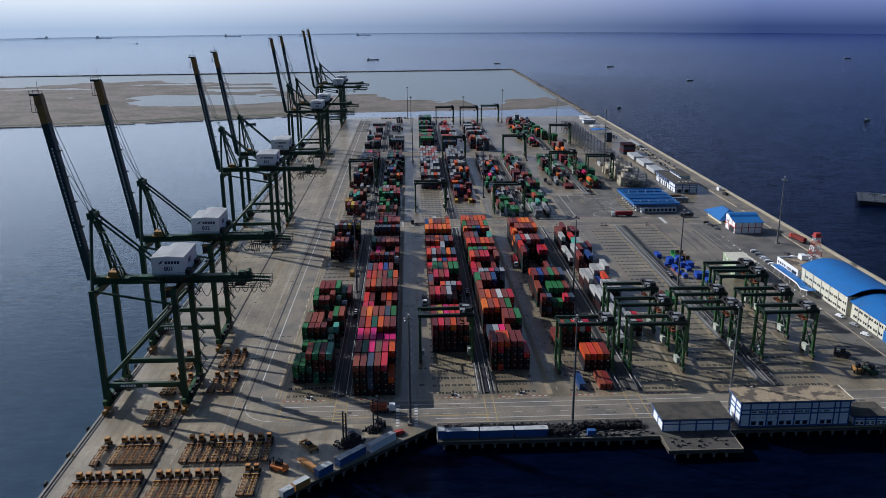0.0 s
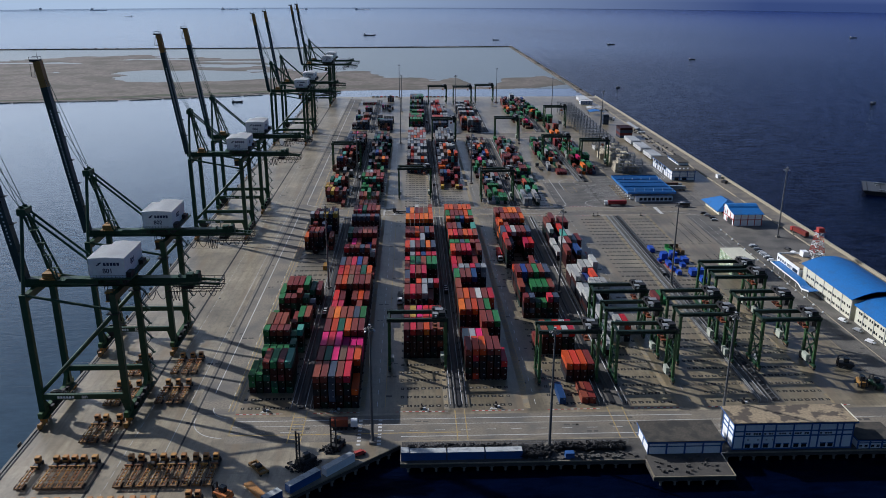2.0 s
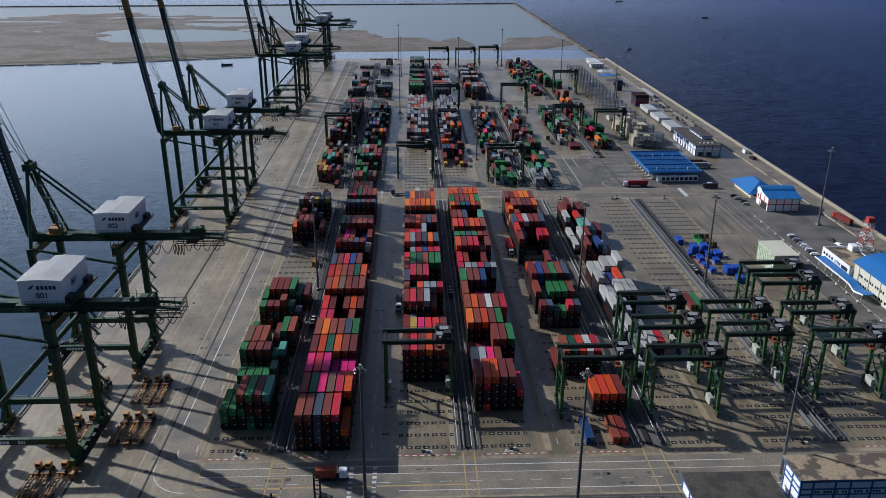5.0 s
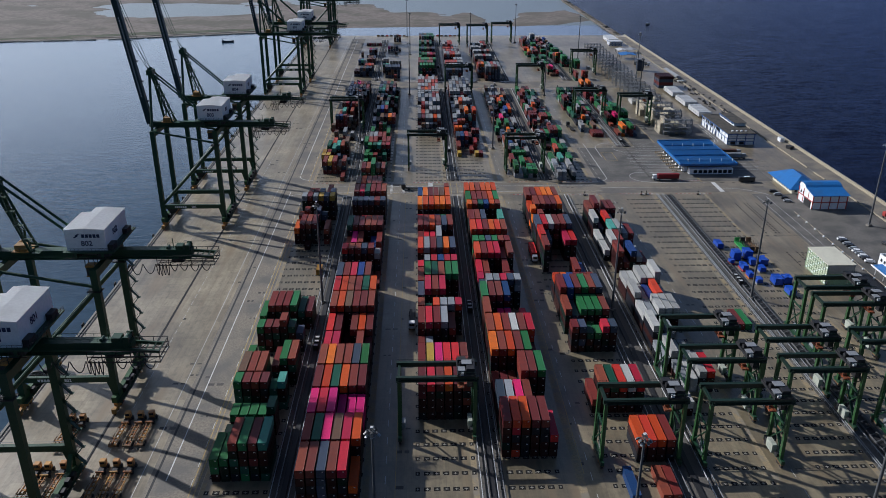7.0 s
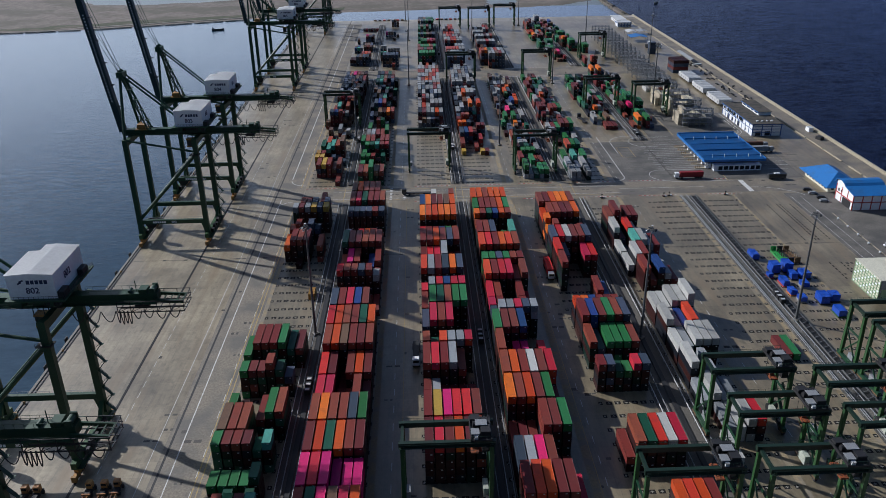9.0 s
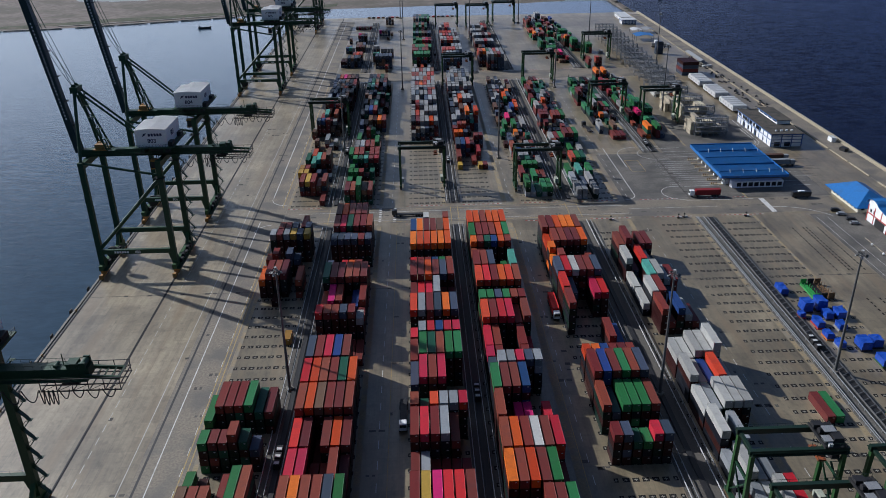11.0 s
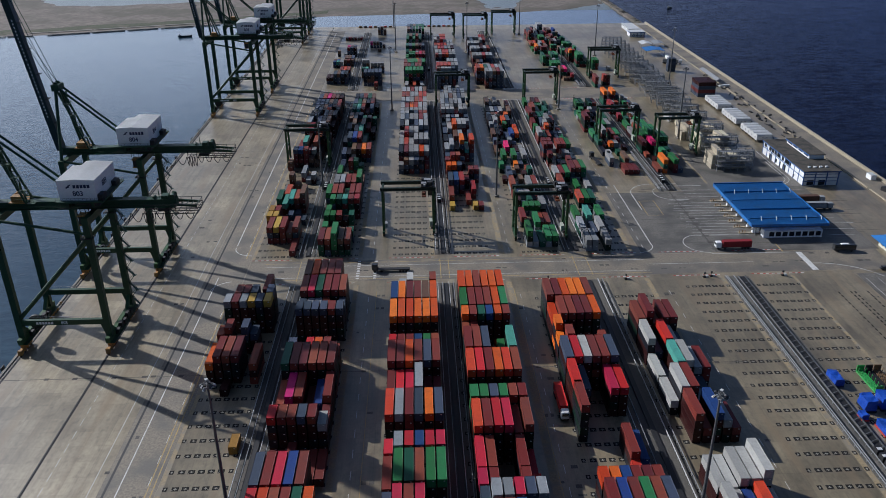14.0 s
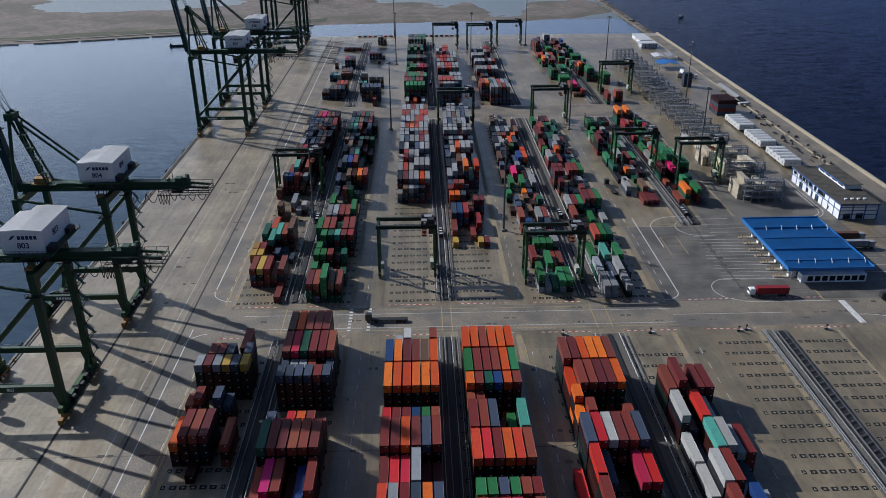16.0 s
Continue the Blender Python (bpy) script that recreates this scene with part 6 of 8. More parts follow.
for x, y in ((-22.8, 370), (-22.9, 640), (35.3, 398), (35.3, 620), (35.3, 905), (93.0, 640), (153, 420), (153, 640)):
    switch_box(x, y)


# ---------------------------------------------------------------- masts
def light_mast():
    top = thing("light_mast", "tall grey floodlight mast with a ring of lamps", "light mast", "light masts")
    bm = bmesh.new()
    add_rod(bm, (0, 0, 0.9), (0, 0, 42.5), 0.52, 12, 0.26)
    part("pole", bm, MAST, top)
    bm = bmesh.new()
    add_box(bm, -1.1, -1.1, 0, 1.1, 1.1, 0.9)
    part("footing", bm, CONCRETE, top)
    bm = bmesh.new()
    for r2, z in ((1.25, 42.4), (0.7, 43.2)):
        for k in range(6):
            a, a2 = math.tau * k / 6, math.tau * (k + 1) / 6
            add_rod(bm, (r2 * math.cos(a), r2 * math.sin(a), z), (r2 * math.cos(a2), r2 * math.sin(a2), z), 0.09, 5)
            add_rod(bm, (0, 0, z), (r2 * math.cos(a), r2 * math.sin(a), z), 0.07, 5)
    add_rod(bm, (0, 0, 42.4), (0, 0, 43.9), 0.12, 6)
    tagged(part("ring", bm, MAST, top), kind="stuff")
    for k in range(10):
        a = math.tau * (k + 0.5 * (k % 2)) / 10
        c2, s2, z = math.cos(a), math.sin(a), 42.3 + 0.35 * (k % 3)
        bm = bmesh.new()
        add_beam(bm, (1.2 * c2, 1.2 * s2, z), (1.75 * c2, 1.75 * s2, z - 0.4), 0.55, 0.28)
        lamp = part("floodlight", bm, HEAD if k % 3 else GREY, top)
        bm = bmesh.new()
        add_beam(bm, (1.76 * c2, 1.76 * s2, z - 0.42), (1.84 * c2, 1.84 * s2, z - 0.48), 0.48, 0.22)
        part("lens", bm, PALE_ROOF, lamp)
    part("cap", slab(bmesh.new(), -0.35, -0.35, 43.9, 0.35, 0.35, 44.1), PALE_ROOF, top, "pale cap on the mast head")
    return top


first = light_mast()
MASTS = ((4.5, 263.5), (64.5, 259.5), (127.6, 270), (-24.4, 408.5), (92.5, 399), (152.6, 408), (244, 487), (64.4, 628), (8.0, 790), (7.0, 982), (71, 980), (122, 785), (184, 717), (214, 840), (-24, 640), (182, 955), (128, 1060), (2.5, 1105))
first.matrix_world = pose(*MASTS[0], 0)
for x, y in MASTS[1:]:
    copy_thing(first, pose(x, y, 0, 0, 0, 17 * x % 45))


# ---------------------------------------------------------------- terminal tractors with trailers
def tractor_trailer():
    top = thing("terminal_tractor", "yellow terminal tractor with an empty skeleton trailer, parked", "tractor", "parked terminal tractors")
    bm = bmesh.new()
    for sx in (-0.55, 0.55):
        add_beam(bm, (sx, 0.2, 1.25), (sx, 12.2, 1.25), 0.24, 0.42)
    for k, w in enumerate((1.2, 0.6, 1.2, 0.6, 0.6, 1.2, 0.6)):
        add_box(bm, -w, 0.5 + 1.75 * k, 1.1, w, 0.76 + 1.75 * k, 1.42)
    part("trailer_frame", bm, TRAILER, top, "rust-worn ochre skeleton frame")
    for sx in (-1.2, 1.2):
        bm = bmesh.new()
        for y0, y1 in ((0.3, 2.6), (3.8, 6.0), (8.6, 10.2)):
            add_beam(bm, (sx, y0, 1.5), (sx, y1, 1.5), 0.16, 0.3)
        add_beam(bm, (sx, 0.3, 1.3), (sx, 10.2, 1.3), 0.08, 0.1)
        part("guide", bm, RUST, top)
    part("tail_beam", slab(bmesh.new(), -1.25, -0.05, 1.0, 1.25, 0.2, 1.45), RUST, top)
    part("head_beam", slab(bmesh.new(), -1.2, 11.3, 1.3, 1.2, 11.75, 1.75), TRAILER, top)
    for sy in (1.6, 2.9, 12.4, 15.4):
        for sx in (-1.0, 1.0):
            bm = bmesh.new()
            add_rod(bm, (sx - 0.28, sy, 0.52), (sx + 0.28, sy, 0.52), 0.52, 12)
            part("wheel", bm, DARK, top)
    bm = bmesh.new()
    add_box(bm, -1.05, 11.8, 0.7, 1.05, 16.2, 1.15)
    add_box(bm, -0.7, 12.0, 1.15, 0.7, 13.3, 1.5)
    part("tractor_frame", bm, DARK, top)
    bm = bmesh.new()
    add_box(bm, -0.95, 14.2, 1.15, 0.75, 15.9, 3.1)
    bmesh.ops.bevel(bm, geom=[e for e in bm.edges], offset=0.1, segments=1, affect="EDGES")
    cab = part("cab", bm, CAB_YELLOW, top)
    part("rear_window", slab(bmesh.new(), -0.75, 14.16, 2.1, 0.55, 14.2, 2.8), GLASS, cab)
    bm = bmesh.new()
    add_rod(bm, (1.0, 14.0, 1.1), (1.0, 14.0, 3.0), 0.1, 6)
    part("exhaust", bm, RUST, top)
    return top


first = tractor_trailer()
PARKED = [(-103.2, 239)] + [(-97.6 + 3.1 * k, 239.2) for k in range(5)] + [(-73.4 + 3.45 * k, 239.2) for k in range(9)]
PARKED += [(-104.6 + 3.3 * k, 216.5) for k in range(7)] + [(-78.6 + 3.2 * k, 216.5) for k in range(7)] + [(-50.0, 219), (-47, 219)]
PARKED += [(-93.6, 265), (-90.4, 265), (-86.2, 265.2), (-76.2, 291), (-72.2, 291), (-68.6, 291), (-76.9, 314.5), (-72.7, 314.5), (-69.2, 314.8), (-94.6, 290), (-91.4, 290), (-87, 290.5), (-94, 313.5), (-90.6, 313.5)]
PARKED += [(-104.6 + 3.3 * k, 194) for k in range(6)] + [(-78.6 + 3.2 * k, 195) for k in range(3)]
first.matrix_world = pose(*PARKED[0], 0)
for k, (x, y) in enumerate(PARKED[1:]):
    copy_thing(first, pose(x, y, 0, 0, 0, (k * 37 % 7 - 3) * 0.35))


# ---------------------------------------------------------------- buildings
def wall_windows(house, face, at, start, count, pitch, z0, z1, width, name="window", mat=None):
    """Windows along a wall: face 'x' looks to -x, 'y' looks to -y."""
    for k in range(count):
        a = start + pitch * k
        bm = bmesh.new()
        if face == "x":
            add_box(bm, at - 0.1, a, z0, at + 0.05, a + width, z1)
        else:
            add_box(bm, a, at - 0.1, z0, a + width, at + 0.05, z1)
        part(name, bm, mat or GLASS, house)


def framed_house(name, label, x0, y0, x1, y1, h, bays, storeys, roof_mat, frame_mat, windows=True):
    house = thing(name, label, "building", "", (0, 0, 0))
    part("wall", slab(bmesh.new(), x0, y0, 0, x1, y1, h), WHITE, house)
    part("roof", slab(bmesh.new(), x0 - 0.7, y0 - 0.7, h, x1 + 0.7, y1 + 0.7, h + 0.35), roof_mat, house)
    part("roof_edge", slab(bmesh.new(), x0 - 0.75, y0 - 0.75, h - 0.45, x1 + 0.75, y0 - 0.45, h + 0.1), frame_mat, house)
    part("roof_edge", slab(bmesh.new(), x0 - 0.75, y0 - 0.45, h - 0.45, x0 - 0.45, y1 + 0.7, h + 0.1), frame_mat, house)
    for k in range(bays + 1):
        x = x0 + (x1 - x0) * k / bays
        part("column", slab(bmesh.new(), x - 0.28, y0 - 0.16, 0, x + 0.28, y0 + 0.05, h), frame_mat, house)
    ny = max(1, round((y1 - y0) / ((x1 - x0) / bays)))
    for k in range(ny + 1):
        y = y0 + (y1 - y0) * k / ny
        part("column", slab(bmesh.new(), x0 - 0.16, y - 0.28, 0, x0 + 0.05, y + 0.28, h), frame_mat, house)
    for s in range(storeys):
        z = h * s / storeys
        for dz in (0.1, 0.62):
            if s or dz > 0.5:
                part("band", slab(bmesh.new(), x0 - 0.12, y0 - 0.13, z + h / storeys * dz * 0.9, x1 + 0.12, y0 + 0.05, z + h / storeys * dz * 0.9 + 0.32), frame_mat, house)
        if windows:
            for k in range(bays):
                xa, w = x0 + (x1 - x0) * k / bays, (x1 - x0) / bays
                if s == 0:
                    for q in (0.12, 0.58):
                        wall_windows(house, "y", y0, xa + w * q, 1, 1, z + h / storeys * 0.12, z + h / storeys * 0.38, w * 0.24)
                        part("window_frame", slab(bmesh.new(), xa + w * (q - 0.02), y0 - 0.14, z + h / storeys * 0.24, xa + w * (q + 0.26), y0 - 0.1, z + h / storeys * 0.27), WHITE, house)
                else:
                    for q in (0.1, 0.34, 0.62, 0.82):
                        wall_windows(house, "y", y0, xa + w * q, 1, 1, z + h / storeys * 0.26, z + h / storeys * 0.4, w * 0.12)
    return house




def quay_hall(x0, y0, x1, y1, h):
    hall = thing("quay_hall", "white two-storey quay hall, blue frame, stained flat roof", "building")
    part("wall", slab(bmesh.new(), x0, y0, 0, x1, y1, h), WHITE, hall)
    part("roof", slab(bmesh.new(), x0 - 0.9, y0 - 0.9, h, x1 + 0.9, y1 + 0.9, h + 0.3), STAINED_ROOF, hall)
    for a, b2, c, d in ((x0 - 0.95, y0 - 0.95, x1 + 0.95, y0 - 0.6), (x0 - 0.95, y0 - 0.6, x0 - 0.6, y1 + 0.95)):
        part("roof_edge", slab(bmesh.new(), a, b2, h - 0.5, c, d, h + 0.02), BLUE_FRAME, hall)
    part("roof_kerb", slab(bmesh.new(), x1 + 0.55, y0 - 0.85, h + 0.3, x1 + 0.85, y1 + 0.85, h + 0.5), CREAM, hall)
    at = [x0 + (x1 - x0) * f for f in (0, 0.085, 0.24, 0.345, 0.495, 0.645, 0.71, 0.86, 0.91, 1)]
    for x in at:
        part("column", slab(bmesh.new(), x - 0.24, y0 - 0.16, 0, x + 0.24, y0 + 0.05, h), BLUE_FRAME, hall)
    for y in (y0 + 0.3, y0 + 4.9, y1 - 0.2):
        part("column", slab(bmesh.new(), x0 - 0.16, y - 0.24, 0, x0 + 0.05, y + 0.24, h), BLUE_FRAME, hall)
    for z0, z1 in ((0.05, 0.5), (4.95, 5.45), (6.75, 7.2), (9.5, 9.9)):
        part("band", slab(bmesh.new(), x0 - 0.12, y0 - 0.13, z0, x1 + 0.12, y0 + 0.05, z1), BLUE_FRAME, hall)
        part("band", slab(bmesh.new(), x0 - 0.13, y0 + 0.05, z0, x0 + 0.05, y1, z1), BLUE_FRAME, hall)
    for k in (1, 2, 3, 4, 6):
        a, w = at[k] + 0.5, at[k + 1] - at[k] - 1.0
        n = 6 if w > 4 else 4
        part("window_sill", slab(bmesh.new(), a, y0 - 0.22, 5.5, a + w, y0 + 0.02, 5.62), WHITE, hall)
        for q in range(n):
            if (q + k) % 4 != 3:
                wall_windows(hall, "y", y0, a + w * q / n + 0.05, 1, 1, 5.7, 6.3, w / n - 0.25)
    for k, spots in ((1, (0.12, 0.58)), (2, (0.15,)), (3, (0.12, 0.56)), (4, (0.12, 0.56)), (6, (0.2, 0.62))):
        for f in spots:
            a = at[k] + (at[k + 1] - at[k]) * f
            wall_windows(hall, "y", y0, a, 1, 1, 0.7, 2.0, 1.7)
            part("window_frame", slab(bmesh.new(), a - 0.15, y0 - 0.15, 2.0, a + 1.85, y0 + 0.02, 2.3), BLUE_FRAME, hall)
    for k, f in ((1, 0.2), (1, 0.75), (2, 0.3), (2, 0.8)):
        part("wall_vent", slab(bmesh.new(), at[k] + (at[k + 1] - at[k]) * f, y0 - 0.12, 3.5, at[k] + (at[k + 1] - at[k]) * f + 0.5, y0 + 0.02, 3.95), GREY, hall)


quay_hall(125.8, 255.2, 166.4, 265.0, 10.4)
framed_house("quay_office", "low white office with blue frame and dark flat roof", 96.6, 253.6, 121.2, 265.4, 4.8, 4, 1, DARK_ROOF, BLUE_FRAME, False)
framed_house("quay_annex", "low white annex with blue frame and grey roof", 168.6, 254.6, 181.0, 264.2, 3.6, 3, 1, DARK_ROOF, BLUE_FRAME)

customs = framed_house("gate_office", "white two-storey office with blue trim and dark flat roof", 224.2, 634.5, 242.2, 687, 7.6, 3, 2, DARK_ROOF, BLUE_FRAME, False)
for y, z0, y1, z1 in ((650.5, 4.6, 657.5, 6.7), (659.5, 4.6, 662, 6.6), (664.5, 4.6, 679, 6.7), (682.5, 4.8, 685.5, 6.5), (656, 0.1, 659.5, 3.3), (662.5, 0.1, 664, 3.2), (667.5, 0.6, 669.2, 3.0), (674, 0.1, 677.6, 3.2), (645, 0.8, 646.2, 2.4)):
    part("window", slab(bmesh.new(), 224.1, y, z0, 224.25, y1, z1), GLASS, customs)
for y in (668, 671.6, 675.3):
    part("mullion", slab(bmesh.new(), 224.0, y, 4.6, 224.12, y + 0.25, 6.7), WHITE, customs)
part("band", slab(bmesh.new(), 224.05, 634.6, 3.9, 224.25, 687, 4.3), BLUE_FRAME, customs)
wall_windows(customs, "y", 634.5, 226.2, 2, 6.0, 0.2, 2.9, 3.4)
pent = thing("roof_office", "small white upper storey with blue trim on the gate office", "building")
part("wall", slab(bmesh.new(), 234.6, 653, 7.95, 242.6, 681, 10.2), WHITE, pent)
part("roof", slab(bmesh.new(), 234.0, 652.4, 10.2, 243.2, 681.6, 10.5), DARK_ROOF, pent)
part("roof_edge", slab(bmesh.new(), 233.9, 652.3, 9.7, 234.2, 681.7, 10.3), BLUE_FRAME, pent)
wall_windows(pent, "x", 234.6, 655, 4, 6.6, 8.7, 9.5, 4.6)
for k in range(4):
    part("roof_cowl", slab(bmesh.new(), 228.0 + 3.1 * k, 639.2, 7.95, 229.2 + 3.1 * k, 640.2, 8.6), WHITE, customs)


def vault(name, label, x0, y0, x1, y1, eave, rise, windows=True):
    house = thing(name, label, "warehouse")
    part("wall", slab(bmesh.new(), x0, y0, 0, x1, y1, eave), CREAM, house)
    bm = bmesh.new()
    steps, over = 16, 1.0
    prof = []
    for k in range(steps + 1):
        u = k / steps
        prof.append((x0 - over + (x1 - x0 + 2 * over) * u, eave + 0.1 + rise * math.sin(math.pi * (0.06 + 0.88 * u)) - rise * math.sin(math.pi * 0.06)))
    for (xa, za), (xb, zb) in zip(prof, prof[1:]):
        for dz, flip in ((0.0, False), (0.35, True)):
            q = [(xa, y0 - over, za + dz), (xb, y0 - over, zb + dz), (xb, y1 + over, zb + dz), (xa, y1 + over, za + dz)]
            bm.faces.new([bm.verts.new(p) for p in (q if flip else q[::-1])])
        for yy in (y0 - over, y1 + over):
            bm.faces.new([bm.verts.new(p) for p in ((xa, yy, za), (xb, yy, zb), (xb, yy, zb + 0.35), (xa, yy, za + 0.35))])
    bmesh.ops.remove_doubles(bm, verts=bm.verts, dist=0.001)
    roof = part("roof", bm, BLUE_ROOF, house, "curved blue sheet-metal roof")
    for yy in (y0 + 0.02, y1 - 0.02):
        bm = bmesh.new()
        inner = [p for p in prof if x0 <= p[0] <= x1]
        bm.faces.new([bm.verts.new(p) for p in [(x0, yy, eave)] + [(x, yy, z) for x, z in inner] + [(x1, yy, eave)]])
        bmesh.ops.solidify(bm, geom=bm.faces[:], thickness=0.2)
        part("gable", bm, BLUE_ROOF, house)
    count = int((y1 - y0) / 4.4)
    if windows:
        for z in (1.4, 5.2):
            wall_windows(house, "x", x0, y0 + 1.2, count, 4.4, z, z + 1.2, 1.0)
            wall_windows(house, "x", x0, y0 + 2.9, count, 4.4, z, z + 1.2, 1.0)
    for k in range(int((y1 - y0) / 8.8) + 1):
        part("pilaster", slab(bmesh.new(), x0 - 0.2, y0 + 8.8 * k - 0.15, 0, x0 + 0.05, y0 + 8.8 * k + 0.15, eave), GREY, house)
    return house


vault("warehouse", "long white warehouse with curved blue roof and windows", 222.4, 361, 248.4, 409.4, 10.0, 4.8)
second = vault("warehouse", "white warehouse with curved blue roof and blue door", 223.4, 308, 249.0, 358.6, 8.0, 4.6)
part("door", slab(bmesh.new(), 223.1, 324, 0, 223.45, 330, 5.0), BLUE_ROOF, second)
annex = thing("warehouse_annex", "white flat-roofed annex with strip windows and a blue canopy", "building")
part("wall", slab(bmesh.new(), 220.6, 410.2, 0, 236.0, 436.0, 6.6), WHITE, annex)
part("roof", slab(bmesh.new(), 220.95, 410.5, 6.6, 235.7, 435.7, 6.7), STAINED_ROOF, annex)
for box in ((220.6, 410.2, 6.6, 220.95, 436.0, 7.5), (220.95, 435.65, 6.6, 236, 436.0, 7.5), (235.7, 410.2, 6.6, 236.0, 435.65, 7.1)):
    part("parapet", slab(bmesh.new(), *box), WHITE, annex)
wall_windows(annex, "x", 220.6, 425.4, 4, 2.6, 4.4, 5.8, 1.3)
wall_windows(annex, "x", 220.6, 418.6, 5, 1.1, 4.2, 5.8, 0.5)
wall_windows(annex, "x", 220.6, 411.6, 1, 1, 4.0, 5.8, 5.6)
bm = bmesh.new()
for k in range(22):
    y, y2 = 387.4 + 2.04 * k, 387.4 + 2.04 * (k + 1)
    z, z2 = (3.4 + (0.55 * math.cos((q - 387.4) * 0.36) if q < 404.9 else 0.55 * math.cos(6.3)) for q in (y, y2))
    w, w2 = (219.9 - (4.6 + 0.7 * math.sin((q - 387.4) * 0.36) if q < 404.9 else 4.4) for q in (y, y2))
    bm.faces.new([bm.verts.new(p) for p in ((w, y, z - 0.35), (220.4, y, z), (220.4, y2, z2), (w2, y2, z2 - 0.35))])
bmesh.ops.remove_doubles(bm, verts=bm.verts, dist=0.001)
bmesh.ops.solidify(bm, geom=bm.faces[:], thickness=0.25)
canopy = part("canopy", bm, BLUE_ROOF, annex, "wavy blue canopy")
bm = bmesh.new()
for k in range(22):
    y, y2 = 387.4 + 2.04 * k, 387.4 + 2.04 * (k + 1)
    z, z2 = (3.15 + (0.55 * math.cos((q - 387.4) * 0.36) if q < 404.9 else 0.55 * math.cos(6.3)) for q in (y, y2))
    w, w2 = (219.9 - (4.6 + 0.7 * math.sin((q - 387.4) * 0.36) if q < 404.9 else 4.4) for q in (y, y2))
    add_beam(bm, (w - 0.12, y, z), (w2 - 0.12, y2, z2), 0.2, 0.7)
part("canopy_edge", bm, WHITE, canopy, "white curved edge of the canopy")
for k in range(7):
    part("canopy_post", (lambda q: (add_rod(q, (216.4, 390 + 6.6 * k, 0), (216.4, 390 + 6.6 * k, 3.0), 0.12, 6), q)[1])(bmesh.new()), WHITE, annex)
part("water_tank", slab(bmesh.new(), 232, 430, 6.7, 235.2, 434.4, 9.6), WHITE, annex)


def lattice_tower(x, y, height):
    top = thing("lattice_tower", "red and white steel lattice tower", "tower", "", (x, y, 0))
    for lev in range(5):
        bm = bmesh.new()
        z0, z1 = height * lev / 5, height * (lev + 1) / 5
        w0, w1 = 3.2 - 0.35 * lev, 3.2 - 0.35 * (lev + 1)
        corners = [(-1, -1), (1, -1), (1, 1), (-1, 1)]
        for (a, b2), (c, d) in zip(corners, corners[1:] + corners[:1]):
            add_beam(bm, (a * w0, b2 * w0, z0), (a * w1, b2 * w1, z1), 0.3)
            add_beam(bm, (a * w0, b2 * w0, z0), (c * w1, d * w1, z1), 0.16)
            add_beam(bm, (c * w0, d * w0, z0), (a * w1, b2 * w1, z1), 0.16)
            add_beam(bm, (a * w1, b2 * w1, z1), (c * w1, d * w1, z1), 0.2)
        tagged(part("tower_stage", bm, RED_PAINT if lev % 2 else WHITE, top), kind="stuff")
    part("tower_deck", slab(bmesh.new(), -2.4, -2.4, height, 2.4, 2.4, height + 0.3), RED_PAINT, top)
    part("tower_tank", slab(bmesh.new(), -1.6, -1.6, height + 0.3, 1.6, 1.6, height + 2.4), RED_PAINT, top)


lattice_tower(250.2, 450, 15)

# gate shed with its booths
shed = thing("gate_shed", "long blue ribbed metal roof on posts over the truck gate", "shed")
SEAMS = (571.5, 577.2, 588.0, 599.0, 610.0, 620.8)
for k in range(5):
    y0, y1 = SEAMS[k], SEAMS[k + 1] - 0.35
    z0, z1 = (6.6, 7.15) if k % 2 == 0 else (7.15, 6.75)
    bm = bmesh.new()
    q = [(172.5, y0, z0), (206.5, y0, z0), (206.5, y1, z1), (172.5, y1, z1)]
    bm.faces.new([bm.verts.new(p) for p in q])
    bmesh.ops.solidify(bm, geom=bm.faces[:], thickness=0.2)
    panel = part("roof_panel", bm, BLUE_ROOF, shed)
    if k:
        part("gutter", slab(bmesh.new(), 172.9, y0 - 0.42, 6.4, 206.3, y0 + 0.1, 6.62 if k in (2, 4) else 7.0), DARK, panel, "dark gutter between roof sheets")
        part("roof_rib", slab(bmesh.new(), 173.4, y0 + 0.12, 6.7, 206.1, y0 + 0.34, 7.42), BLUE_ROOF, panel)
for box in ((172.1, 571.0, 5.7, 206.9, 571.4, 7.0), (172.1, 620.9, 5.7, 206.9, 621.3, 7.6), (172.0, 571.4, 5.7, 172.4, 620.9, 7.2), (206.6, 571.4, 5.7, 207.0, 620.9, 7.2)):
    part("fascia", slab(bmesh.new(), *box), BLUE_ROOF, shed)
for y in (576.0, 609.0):
    for k in range(5):
        bm = bmesh.new()
        add_beam(bm, (178 + 6.8 * k, y - 1.0, 6.9), (178.6 + 6.8 * k, y + 1.6, 8.0), 0.22)
        add_beam(bm, (179.4 + 6.8 * k, y + 3.0, 6.9), (178.6 + 6.8 * k, y + 1.6, 8.0), 0.22)
        part("roof_strut", bm, WHITE, shed)
for x in (176, 191, 204.5):
    for y in (575, 591, 606, 619):
        part("post", (lambda q: (add_rod(q, (x, y, 0), (x, y, 6.5), 0.28, 8), q)[1])(bmesh.new()), GREY, shed)


